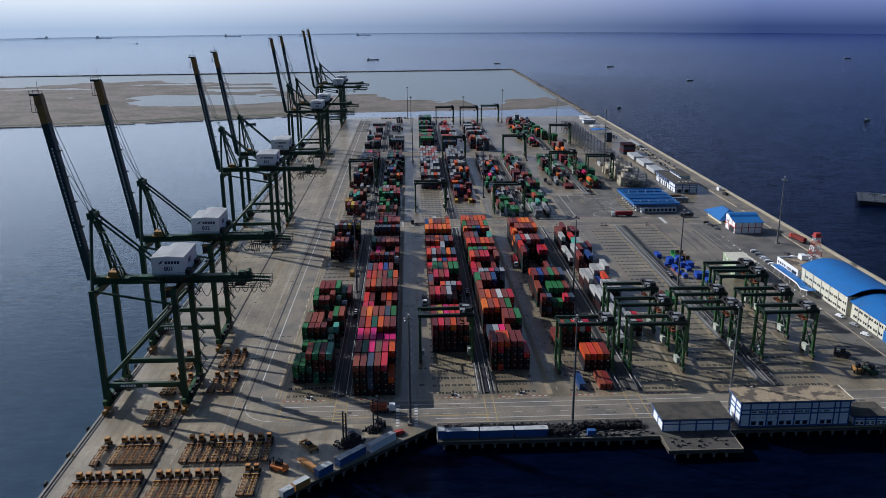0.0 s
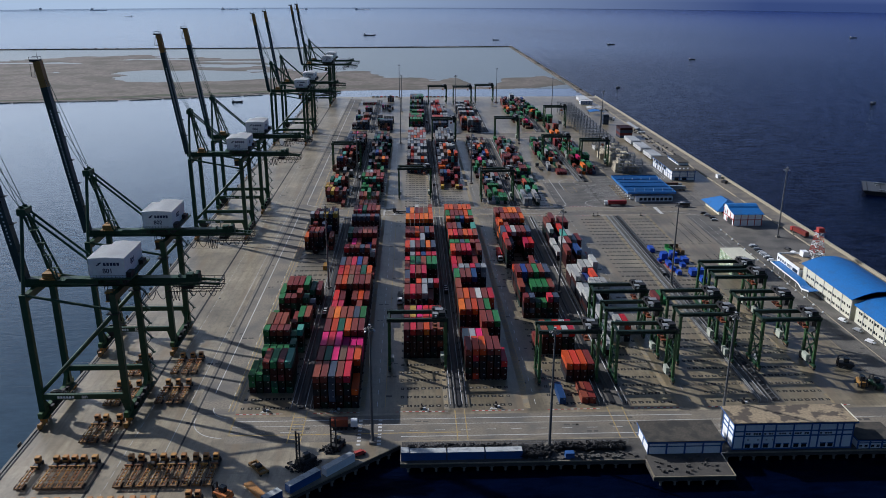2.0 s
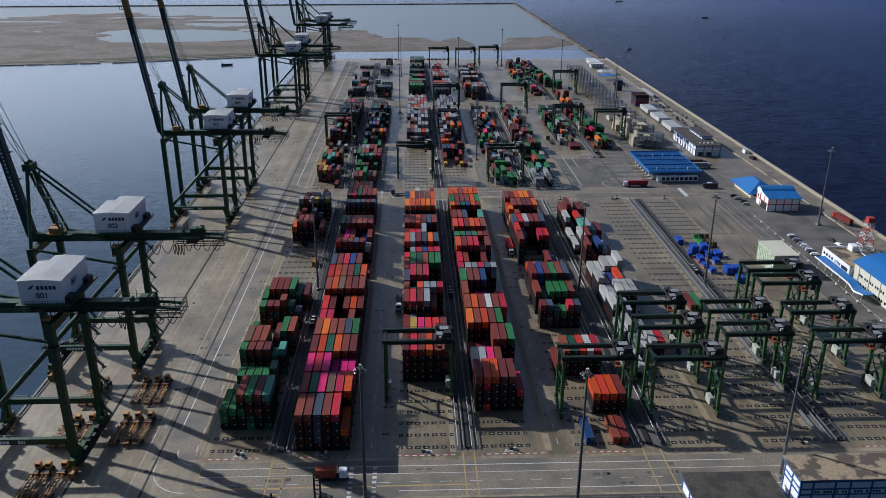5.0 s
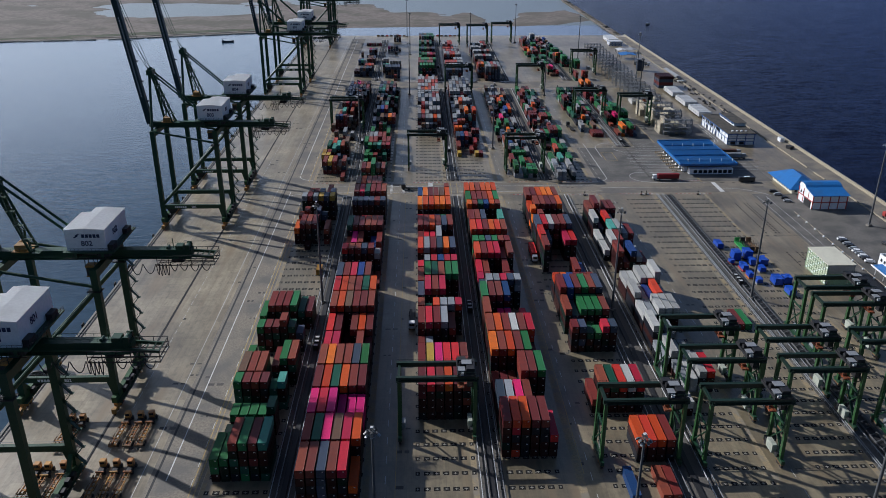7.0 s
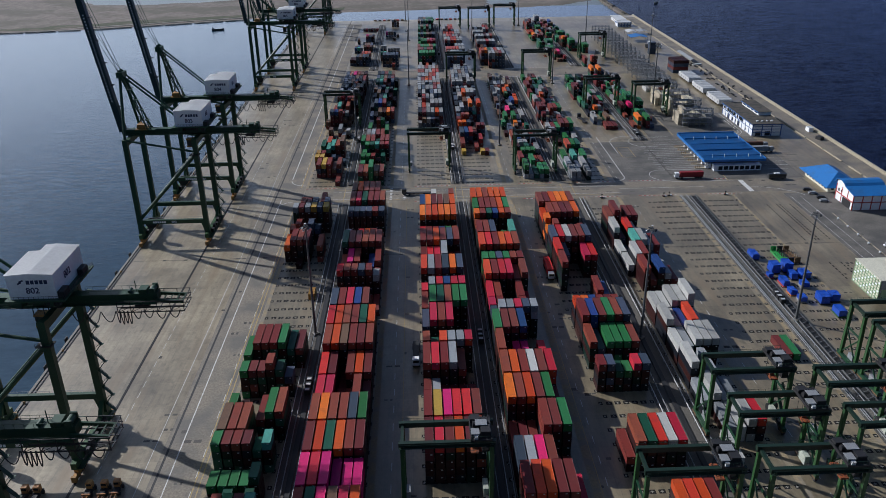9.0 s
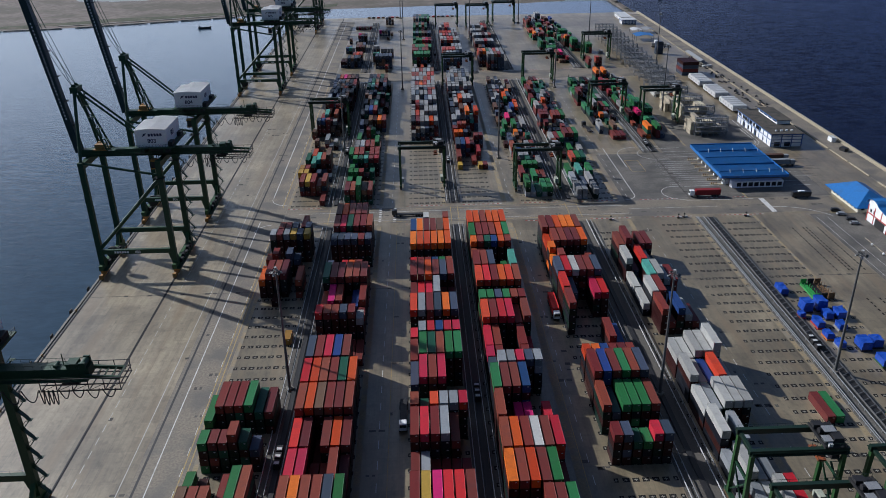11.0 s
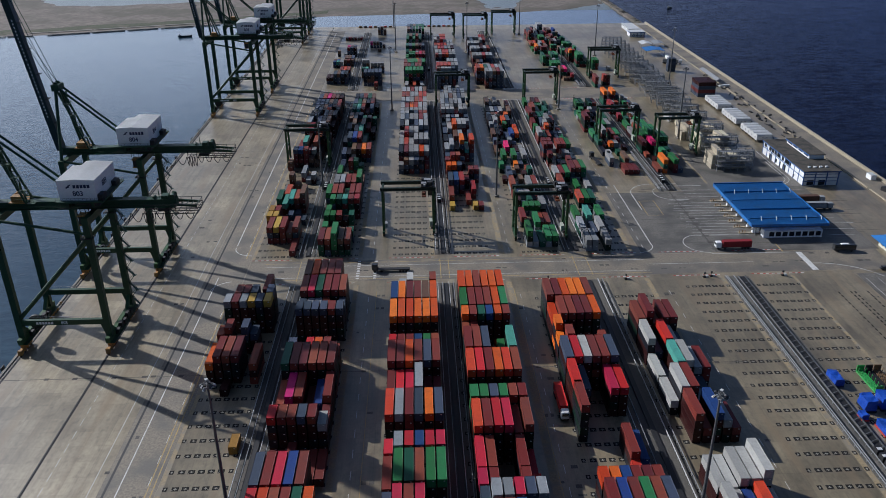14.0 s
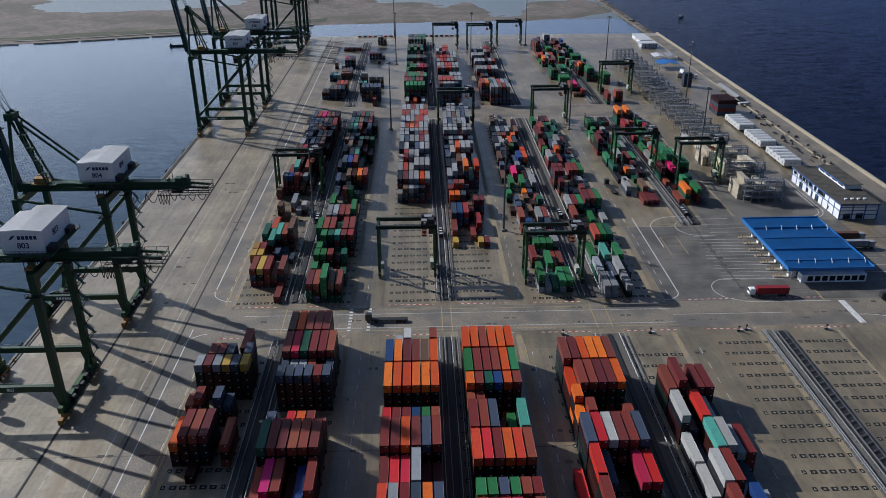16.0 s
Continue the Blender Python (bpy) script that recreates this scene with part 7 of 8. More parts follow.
def booth(x, y):
    top = thing("gate_booth", "small white gate booth on a kerbed island", "booth", "gate booths", (x, y, 0))
    part("island", slab(bmesh.new(), -7.5, -0.9, 0, 8, 0.9, 0.25), PALE, top)
    part("wall", slab(bmesh.new(), -1.5, -0.8, 0.25, 1.5, 0.8, 2.9), WHITE, top)
    part("window", slab(bmesh.new(), -1.55, -0.6, 1.3, -1.5, 0.6, 2.3), GLASS, top)
    part("roof", slab(bmesh.new(), -1.8, -1.0, 2.9, 1.8, 1.0, 3.05), GREY, top)
    for k in range(3):
        part("bollard", (lambda q: (add_rod(q, (-7 + 1.2 * k, 0, 0.25), (-7 + 1.2 * k, 0, 1.3), 0.18, 8), q)[1])(bmesh.new()), YELLOW, top)


for k in range(7):
    booth(177, 577.5 + 6.4 * k)
part("office_wall", slab(bmesh.new(), 178.5, 571.8, 0, 205, 575.4, 3.4), WHITE, shed)
wall_windows(shed, "y", 571.8, 181, 8, 3.0, 0.7, 2.8, 2.2)

# gate house with the hipped roof, and the red-framed store
pav = thing("gate_house", "low cream gate house under a wide blue hipped roof", "building")
part("wall", slab(bmesh.new(), 225.5, 536, 0, 240.5, 562, 3.6), CREAM, pav)
bm = bmesh.new()
rim, ridge = [(223, 533, 3.4), (243, 533, 3.4), (243, 565, 3.4), (223, 565, 3.4)], [(233, 543, 8.6), (233, 555, 8.6)]
for f in ((rim[0], rim[1], ridge[0]), (rim[1], rim[2], ridge[1], ridge[0]), (rim[2], rim[3], ridge[1]), (rim[3], rim[0], ridge[0], ridge[1])):
    bm.faces.new([bm.verts.new(p) for p in f])
bmesh.ops.remove_doubles(bm, verts=bm.verts, dist=0.001)
bmesh.ops.solidify(bm, geom=bm.faces[:], thickness=0.25)
part("roof", bm, BLUE_ROOF, pav, "blue hipped sheet roof")
wall_windows(pav, "x", 225.5, 538, 7, 3.4, 1.1, 2.5, 1.6)
wall_windows(pav, "y", 536, 227, 4, 3.4, 1.1, 2.5, 1.6)

store = thing("red_framed_store", "white store with red frame and curved blue roof", "building")
part("wall", slab(bmesh.new(), 225.4, 511, 0, 243.8, 528.0, 8.0), WHITE, store)
for k in range(5):
    part("frame", slab(bmesh.new(), 225.4 + 4.6 * k - 0.22, 510.8, 0, 225.4 + 4.6 * k + 0.22, 511.05, 8.0), RED_PAINT, store)
for k in range(4):
    part("frame", slab(bmesh.new(), 225.2, 511 + 5.6 * k - 0.2, 0, 225.45, 511 + 5.6 * k + 0.2, 8.0), RED_PAINT, store)
for z in (3.8,):
    part("frame", slab(bmesh.new(), 225.2, 510.75, z, 244.0, 511.0, z + 0.4), RED_PAINT, store)
    part("frame", slab(bmesh.new(), 225.15, 511, z, 225.4, 528, z + 0.4), RED_PAINT, store)
part("door", slab(bmesh.new(), 225.1, 513.0, 0, 225.42, 520.5, 3.6), DARK, store)
wall_windows(store, "x", 225.4, 522, 2, 2.8, 4.8, 6.2, 1.2)
bm = bmesh.new()
prof = [(509.6, 7.9), (519.0, 9.6), (520.5, 10.6), (523, 11.3), (526, 11.2), (528.4, 10.2), (529.4, 8.4)]
for (ya, za), (yb, zb) in zip(prof, prof[1:]):
    bm.faces.new([bm.verts.new(p) for p in ((224.6, ya, za), (244.6, ya, za), (244.6, yb, zb), (224.6, yb, zb))])
bmesh.ops.remove_doubles(bm, verts=bm.verts, dist=0.001)
bmesh.ops.solidify(bm, geom=bm.faces[:], thickness=0.22)
part("roof", bm, BLUE_ROOF, store)
for x in (225.45, 243.75):
    bm = bmesh.new()
    outline = [(528, 7.98)] + [(min(y, 528), z - 0.28) for y, z in prof[5:0:-1]] + [(511, 7.98)]
    near, far = ([bm.verts.new((px, y, z)) for y, z in outline] for px in (x - 0.12, x + 0.12))
    bm.faces.new(near)
    bm.faces.new(far[::-1])
    for k in range(len(outline)):
        bm.faces.new((near[k], far[k], far[(k + 1) % len(outline)], near[(k + 1) % len(outline)]))
    bmesh.ops.recalc_face_normals(bm, faces=bm.faces)
    part("gable", bm, WHITE, store)


# ---------------------------------------------------------------- racks for refrigerated boxes
def reefer_rack(x, y, width):
    top = thing("reefer_rack", "grey galvanised steel access rack for refrigerated containers", "rack", "reefer racks", (x, y, 0))
    bays, levels, deep = 5, 4, 3.0
    for k in range(bays + 1):
        for yy in (0, deep):
            bm = bmesh.new()
            add_beam(bm, (width * k / bays, yy, 0), (width * k / bays, yy, 2.75 * levels + 1.2), 0.32)
            part("post", bm, GREY, top)
    for s in range(1, levels + 1):
        z = 2.75 * s
        bm = bmesh.new()
        add_box(bm, 0, 0.1, z - 0.1, width, deep - 0.1, z)
        part("deck", bm, GRATING, top)
        bm = bmesh.new()
        for yy in (0.0, deep):
            add_beam(bm, (0, yy, z + 1.05), (width, yy, z + 1.05), 0.14)
            add_beam(bm, (0, yy, z), (width, yy, z), 0.34)
        part("handrail", bm, GREY, top)
    bm = bmesh.new()
    for s in range(levels):
        z, d = 2.75 * s, s % 2
        add_beam(bm, (width + 0.5, 0.2 if d else deep - 0.2, z), (width + 0.5, deep - 0.2 if d else 0.2, z + 2.75), 0.8, 0.14)
    part("stair", bm, GREY, top)
    return top


rng = random.Random(5)
for k in range(19):
    reefer_rack(187.5 + 0.3 * k, 658 + 25 * k if k < 3 else 733 + 16.2 * (k - 3), 19.0 if k < 3 else 17.0)
for x, y, code in ((185.6, 662.0, "3i4i0-2w3i2i2i"), (187.0, 687.0, "4i3w0-3i4i4i2i"), (184.6, 713.0, "2i3i0-4i3i0-3i"), (188.4, 736.6, "0-2i2w0-0-3i1i"), (188.8, 752.8, "1w0-0-2i0-0-"), (207, 762, "1w"), (172, 722, "1w")):
    stack_row("reefers", x, y, code, True, "i", every=True)


def cooling_unit(x, y):
    """Five arched white modules side by side on dark legs, joined by one end wall."""
    top = thing("cooling_unit", "row of white arched cooling modules on dark legs", "cooling unit", "cooling units", (x, y, 0))
    for k in range(5):
        y0 = 5.2 * k
        bm = bmesh.new()
        arch = [(y0 + 2.55 + 2.5 * math.cos(a), 3.4 + 1.7 * math.sin(a) ** 0.6) for a in (math.pi * q / 10 for q in range(11))]
        outline = [(yy, z) for yy, z in arch] + [(y0 + 0.05, 1.4), (y0 + 5.05, 1.4)]
        front = [bm.verts.new((0, yy, z)) for yy, z in outline]
        rear = [bm.verts.new((9.4, yy, z)) for yy, z in outline]
        bm.faces.new(front)
        bm.faces.new(rear[::-1])
        for q in range(len(outline)):
            bm.faces.new((front[q], rear[q], rear[(q + 1) % len(outline)], front[(q + 1) % len(outline)]))
        bmesh.ops.recalc_face_normals(bm, faces=bm.faces)
        mod = part("module", bm, PALE_ROOF, top)
        bm = bmesh.new()
        add_rod(bm, (-0.06, y0 + 2.55, 2.9), (0.02, y0 + 2.55, 2.9), 0.75, 14)
        part("fan", bm, GREY, mod)
        for xx in (0.5, 8.4):
            part("leg", slab(bmesh.new(), xx, y0 + 2.1, 0, xx + 0.4, y0 + 2.9, 1.4), DARK, top)
    for q in (3.0, 5.4):
        part("hatch", slab(bmesh.new(), q, -0.02, 2.6, q + 1.1, 0.1, 3.3), GREY, top)
    part("pipe_rail", (lambda q: (add_beam(q, (10.2, -1, 2.8), (10.2, 26.5, 2.8), 0.25), add_beam(q, (10.2, 0, 0), (10.2, 0, 2.8), 0.2), add_beam(q, (10.2, 25, 0), (10.2, 25, 2.8), 0.2), q)[-1])(bmesh.new()), DARK, top)


for y in (706, 740, 774):
    cooling_unit(228.0, y)


def side_stack(x, y, rows, tiers, long):
    """Boxes lying across the block's way: one colour for each tier, in rows behind one another."""
    for k in range(rows):
        for tier, key in enumerate(tiers, 1):
            ob = tagged(new("shipping_container" if long else "short_container", BODY[key, long]), f"{COLOUR_NAMES[key]} corrugated steel container lying across {FLOORS[tier]}", "container", "containers by the sea wall")
            ob.matrix_world = pose(x + 0.05 * ((k + tier) % 3), y + WIDE + 2.7 * k, HIGH * (tier - 1), 0, 0, -90)


side_stack(226.9, 812.0, 6, "nrnx", True)
side_stack(228.2, 891.0, 2, "nnnn", False)

# sheds and shelters by the far corner
def open_shed(x0, y0, x1, y1, h, mat, label):
    top = thing("open_shed", label, "shed")
    bm = bmesh.new()
    xm = (x0 + x1) / 2
    for q in (((x0, y0, h), (xm, y0, h + 1.2), (xm, y1, h + 1.2), (x0, y1, h)), ((xm, y0, h + 1.2), (x1, y0, h), (x1, y1, h), (xm, y1, h + 1.2))):
        bm.faces.new([bm.verts.new(p) for p in q])
    bmesh.ops.remove_doubles(bm, verts=bm.verts, dist=0.001)
    bmesh.ops.solidify(bm, geom=bm.faces[:], thickness=0.15)
    part("roof", bm, mat, top)
    for x in (x0 + 0.4, x1 - 0.4):
        for y in (y0 + 0.4, (y0 + y1) / 2, y1 - 0.4):
            part("post", slab(bmesh.new(), x - 0.15, y - 0.15, 0, x + 0.15, y + 0.15, h), GREY, top)


open_shed(253.2, 849, 258.2, 889, 2.6, GREY, "long low dark-roofed shelter along the sea wall")
open_shed(226, 950, 243, 966, 4.5, BLUE_ROOF, "open shed with a blue sheet roof")
open_shed(243, 985, 253, 999, 3.6, GREY, "open shed with a grey sheet roof")
open_shed(231, 984, 241, 998, 3.6, PALE_ROOF, "open shed with a pale sheet roof")
framed_house("site_office", "white site office with blue trim and grey roof", 234, 1038, 248, 1050, 4.4, 4, 1, PALE_ROOF, BLUE_FRAME)
framed_house("site_store", "long white store with a pale roof", 238, 1058, 248, 1090, 4.0, 3, 1, PALE_ROOF, GREY)


# ---------------------------------------------------------------- loose loads in the open yard
def tarp_load(x, y, w, d, h, base, label):
    top = thing("tarp_load", label, "cargo", "tarpaulin-covered loads", (x, y, 0))
    part("flat_rack", slab(bmesh.new(), 0, 0, 0, w, d, 0.6), base, top)
    bm = bmesh.new()
    add_box(bm, 0.15, 0.15, 0.6, w - 0.15, d - 0.15, h)
    bmesh.ops.subdivide_edges(bm, edges=bm.edges[:], cuts=3, use_grid_fill=True)
    for v in bm.verts:
        if v.co.z > 0.7:
            v.co += noise.noise_vector(Vector((v.co.x + x, v.co.y + y, v.co.z)) * 0.6) * 0.35
    part("tarpaulin", bm, TARP, top, "creased bright blue tarpaulin")


for x, y, w, d, h, base in ((151.2 + 5, 459, 3.4, 7, 3.4, NAVY), (158.9, 445.6, 4.2, 5.6, 5.2, DARK), (164.4, 446.2, 4.2, 5.8, 5.4, DARK), (159.0, 434, 3.0, 6.5, 3.4, RED_PAINT), (158.8, 426.6, 2.8, 5, 3.0, ORANGE), (169.0, 440, 4.4, 6, 3.8, DARK),
                           (164.8, 440, 3.2, 5.2, 3.4, NAVY), (166.0, 432.5, 3.4, 4.6, 3.0, GREY), (167.0, 419, 4.4, 6.2, 4.4, DARK), (171.8, 420.5, 4.0, 5, 4.2, DARK), (160.2, 421, 3.0, 4.6, 3.0, GREY), (169.0, 409, 3.6, 6.4, 3.6, CRANE_LIGHT), (156.0, 441.6, 2.6, 3.4, 2.6, RED_PAINT)):
    tarp_load(x, y, w * 0.9, d * 0.9, h * 0.8, base, "cargo under bright blue tarpaulin on a flat rack")


def flat_rack(x, y, mat, label):
    top = thing("flat_rack", label, "flat rack", "flat racks", (x, y, 0))
    part("floor", slab(bmesh.new(), 0, 0, 0, 2.4, 12, 0.6), mat, top)
    for yy in (0, 11.7):
        part("end_wall", slab(bmesh.new(), 0, yy, 0.6, 2.4, yy + 0.3, 2.6), mat, top)
    for k in range(6):
        for xx in (0.0, 2.3):
            part("stake", slab(bmesh.new(), xx, 1.0 + 1.9 * k, 0.6, xx + 0.1, 1.2 + 1.9 * k, 2.3), mat, top)


for k, (mat, colour) in enumerate(((CRANE_BRIGHT, "bright green"), (DARK, "dark grey"), (RUST, "rusty brown"))):
    flat_rack(167.4 + 2.8 * k, 455.5, mat, f"{colour} empty flat rack standing on the concrete")
stack_row("G", 137.5, 382, "1r1g", True, "r", every=True)

panels = thing("panel_stack", "tall stack of white panels in pale green steel frames", "cargo")
for level in range(8):
    z = 1.16 * level
    for k in range(10):
        y = 420.4 + 1.88 * k
        part("panel", slab(bmesh.new(), 189.5, y, z + 0.25, 200.8, y + 1.6, z + 1.0), CREAM if (level + k) % 3 else WHITE, panels)
    part("frame_beam", slab(bmesh.new(), 189.25, 420.1, z, 189.6, 439.2, z + 0.2), PALE_GREEN, panels)
for k in range(11):
    part("frame_post", slab(bmesh.new(), 189.3, 420.15 + 1.88 * k, 0, 189.55, 420.4 + 1.88 * k, 9.28), PALE_GREEN, panels)
part("end_sheet", slab(bmesh.new(), 189.7, 419.9, 5.4, 201.0, 420.1, 9.3), GREY, panels, "grey sheet over the stack's end")
part("end_sheet", slab(bmesh.new(), 190.2, 419.9, 0.2, 200.6, 420.05, 5.2), PALE_GREEN, panels)
part("cover", slab(bmesh.new(), 189.0, 419.7, 9.3, 201.3, 439.5, 9.5), CREAM, panels)


# ---------------------------------------------------------------- vehicles
def car(paint, label):
    top = thing("car", label, "car", "parked cars")
    bm = bmesh.new()
    add_box(bm, -0.9, 0, 0.3, 0.9, 4.5, 0.95)
    add_box(bm, -0.8, 1.0, 0.95, 0.8, 3.9, 1.55)
    bmesh.ops.bevel(bm, geom=bm.edges[:], offset=0.12, segments=1, affect="EDGES")
    part("body", bm, paint, top)
    part("windscreen", slab(bmesh.new(), -0.7, 0.93, 1.0, 0.7, 1.02, 1.48), GLASS, top)
    part("rear_window", slab(bmesh.new(), -0.7, 3.86, 1.0, 0.7, 3.96, 1.48), GLASS, top)
    for sx in (-0.85, 0.85):
        for sy in (0.85, 3.6):
            part("wheel", (lambda q: (add_rod(q, (sx - 0.1, sy, 0.32), (sx + 0.1, sy, 0.32), 0.32, 10), q)[1])(bmesh.new()), DARK, top)
    return top


CARS = [car(WHITE, "white car parked on the yard road"), car(CAR_DARK, "dark car parked on the yard road"), car(CAR_GREY, "silver-grey car parked on the yard road")]
PLACES = [(223.2, 468.4 - 2.9 * k, 78) for k in range(10)] + [(218.4, 538.4, 80), (219.0, 533.4, 80), (220.4, 527.2, 80), (219.8, 522.6, 82), (219.0, 357, 20), (220.4, 346, 24), (219.6, 334, 30), (240, 460, 20), (240.2, 453, 16)]
for k, (x, y, turn) in enumerate(PLACES):
    m = pose(x, y, 0, 0, 0, turn)
    pick = CARS[(k * 7 + k // 3) % 3]
    if pick.get("used"):
        copy_thing(pick, m)
    else:
        pick.matrix_world = m
        pick["used"] = 1
for c in CARS:
    if "used" in c:
        del c["used"]


def lorry(x, y, turn, cab_mat, load, label, loaded=True, long=True):
    back = 0 if long else 6.0
    top = thing("lorry", label, "lorry", "lorries", (x, y, 0), turn)
    part("chassis", slab(bmesh.new(), -1.0, 0, 0.8, 1.0, 15.2 - back, 1.2), DARK, top)
    bm = bmesh.new()
    add_box(bm, -1.2, 13.2 - back, 0.9, 1.2, 15.6 - back, 3.4)
    bmesh.ops.bevel(bm, geom=bm.edges[:], offset=0.18, segments=1, affect="EDGES")
    cab = part("cab", bm, cab_mat, top)
    part("windscreen", slab(bmesh.new(), -1.0, 15.55 - back, 2.1, 1.0, 15.66 - back, 3.0), GLASS, cab)
    for sy in (1.4, 2.7, 4.0, 11.6 - back, 14.5 - back):
        for sx in (-1.0, 1.0):
            part("wheel", (lambda q: (add_rod(q, (sx - 0.25, sy, 0.5), (sx + 0.25, sy, 0.5), 0.5, 12), q)[1])(bmesh.new()), DARK, top)
    if loaded:
        ob = tagged(new("shipping_container", BODY[load, long]), f"{COLOUR_NAMES[load]} container carried on a lorry trailer", "container")
        ob.matrix_world = pose(x, y, 0, 0, 0, turn) @ pose(-1.25, 0.1, 1.2)


lorry(-10.8, 273.4, -90, WHITE, "s", "lorry with a short brick-red container on the front road", True, False)
lorry(168.9, 561.9, 90, WHITE, "j", "white lorry with a faded red container on its trailer")
lorry(208.8, 603, -90, CAR_GREY, "l", "grey lorry waiting beside the gate shed", True)
lorry(208.8, 611.5, -90, CAR_GREY, "k", "grey lorry waiting beside the gate shed", True)
lorry(126.4, 670.4, 8, CAR_DARK, "r", "dark lorry with an empty flat trailer", False)
lorry(21.0, 547.6, 90, CAR_DARK, "k", "dark lorry with an empty flat trailer on the cross road", False)
lorry(261, 484, 10, RED_PAINT, "s", "red lorry parked by the sea wall", True)
lorry(12.2, 400, 180, WHITE, "n", "white lorry with an empty trailer under a yard crane", False)
lorry(67.8, 461, 180, WHITE, "c", "lorry with a crimson container in the yard lane", True)
bus = thing("bus", "dark bus parked beside the gate shed", "bus", "", (203, 556, 0))
bm = bmesh.new()
add_box(bm, 0, 0, 0.5, 9.5, 2.5, 3.1)
bmesh.ops.bevel(bm, geom=bm.edges[:], offset=0.25, segments=2, affect="EDGES")
part("body", bm, CAR_DARK, bus)
part("window_strip", slab(bmesh.new(), 0.5, -0.03, 1.7, 9.0, 0.03, 2.6), GLASS, bus)
for sx in (1.8, 7.6):
    for sy in (0.2, 2.3):
        part("wheel", (lambda q: (add_rod(q, (sx, sy - 0.2, 0.48), (sx, sy + 0.2, 0.48), 0.48, 12), q)[1])(bmesh.new()), DARK, bus)
part("roof_unit", slab(bmesh.new(), 3, 0.6, 3.1, 6.2, 1.9, 3.4), WHITE, bus)


def lift_truck(x, y, turn, paint, mast, label):
    top = thing("lift_truck", label, "lift truck", "lift trucks", (x, y, 0), turn)
    bm = bmesh.new()
    add_box(bm, -1.6, 0, 0.7, 1.6, 5.4, 2.2)
    add_box(bm, -1.4, -0.6, 0.9, 1.4, 0, 1.9)
    bmesh.ops.bevel(bm, geom=bm.edges[:], offset=0.15, segments=1, affect="EDGES")
    part("body", bm, paint, top)
    part("cab", slab(bmesh.new(), -0.8, 1.6, 2.2, 0.9, 3.6, 4.0), GLASS, top)
    for sx in (-1.5, 1.5):
        for sy in (0.9, 4.6):
            part("wheel", (lambda q: (add_rod(q, (sx - 0.35, sy, 0.8), (sx + 0.35, sy, 0.8), 0.8, 12), q)[1])(bmesh.new()), DARK, top)
    bm = bmesh.new()
    for sx in (-0.9, 0.9):
        add_beam(bm, (sx, 5.8, 0.3), (sx, 5.6, mast), 0.35, 0.5)
    k = 0.8
    while k < mast:
        add_beam(bm, (-0.9, 5.8, k), (0.9, 5.8, k), 0.18)
        k += 1.5
    part("mast", bm, DARK, top)


lift_truck(-14.4, 253.6, 130, DARK, 13, "dark lift truck with a tall ladder mast")
lift_truck(-6.2, 263.5, 160, DARK, 13, "dark lift truck with a tall ladder mast")
lift_truck(194.5, 301, 165, YELLOW, 4.5, "yellow reach stacker parked on the concrete")
lift_truck(198, 313, 70, DARK, 4, "dark green forklift parked on the concrete")
lift_truck(199, 294, 10, CRANE, 4, "dark green forklift parked on the concrete")
lift_truck(-37.4, 233.4, 60, ORANGE, 4, "orange lift truck at the quay's edge")


def skid(x, y, turn, mat, w, d, h, label, name="site_container"):
    top = thing(name, label, "container", "", (x, y, 0), turn)
    bm = box_shell(12.5)
    for v in bm.verts:
        v.co = (v.co.x * w / 2.5, v.co.y * d / 12.5, v.co.z * h / 2.62)
    for f in bm.faces:
        f.material_index = 0
    part("body", bm, mat, top)
    part("roof", slab(bmesh.new(), 0.05, 0.05, h, w - 0.05, d - 0.05, h + 0.06), SITE_ROOF if h > 2 else mat, top)


skid(-11.0, 246.0, -45, WHITE, 2.6, 12.0, 2.7, "white site container along the slanting quay edge")
skid(-21.3, 237.4, -45, BLUE_FRAME, 2.6, 12.0, 2.7, "blue site container with a grey roof at the quay edge")
skid(-27.6, 231.2, -45, BLUE_FRAME, 2.6, 6.1, 2.7, "short blue site container at the quay edge")
skid(-32.6, 242.2, -141, CAB_YELLOW, 2.7, 12.0, 0.7, "ochre flat tray lying on the concrete", "flat_tray")
heap_rng = random.Random(4)
for cx, cy, rx, ry, label in ((-17.5, 250.5, 5.0, 3.6, "heap of tyres and dark machine parts on the quay"), (-10.0, 259.5, 2.6, 2.2, "small heap of dark machine parts on the quay")):
    bm = bmesh.new()
    for k in range(int(26 * rx)):
        px, py, r = cx + heap_rng.gauss(0, 0.45) * rx, cy + heap_rng.gauss(0, 0.45) * ry, heap_rng.uniform(0.3, 0.75)
        z = max(0.3, 2.4 - 2.2 * math.hypot((px - cx) / rx, (py - cy) / ry)) * heap_rng.uniform(0.2, 1)
        way = Vector((heap_rng.uniform(-1, 1), heap_rng.uniform(-1, 1), heap_rng.uniform(-0.4, 1))).normalized()
        if k % 3:
            add_rod(bm, Vector((px, py, z)) - way * 0.2, Vector((px, py, z)) + way * 0.2, r, 9)
        else:
            add_beam(bm, Vector((px, py, z)) - way * 1.1, Vector((px, py, z)) + way * 1.1, 0.3)
    tagged(part("scrap_heap", bm, DARK), label, "scrap", kind="stuff")
frame_lifter = thing("lifting_frame", "yellow container lifting frame lying on the concrete", "lifting frame", "", (-31.6, 249.2, 0), 38)
for sx in (-1.3, 1.3):
    part("side_beam", slab(bmesh.new(), sx - 0.22, -4, 0.5, sx + 0.22, 4, 1.0), YELLOW, frame_lifter)
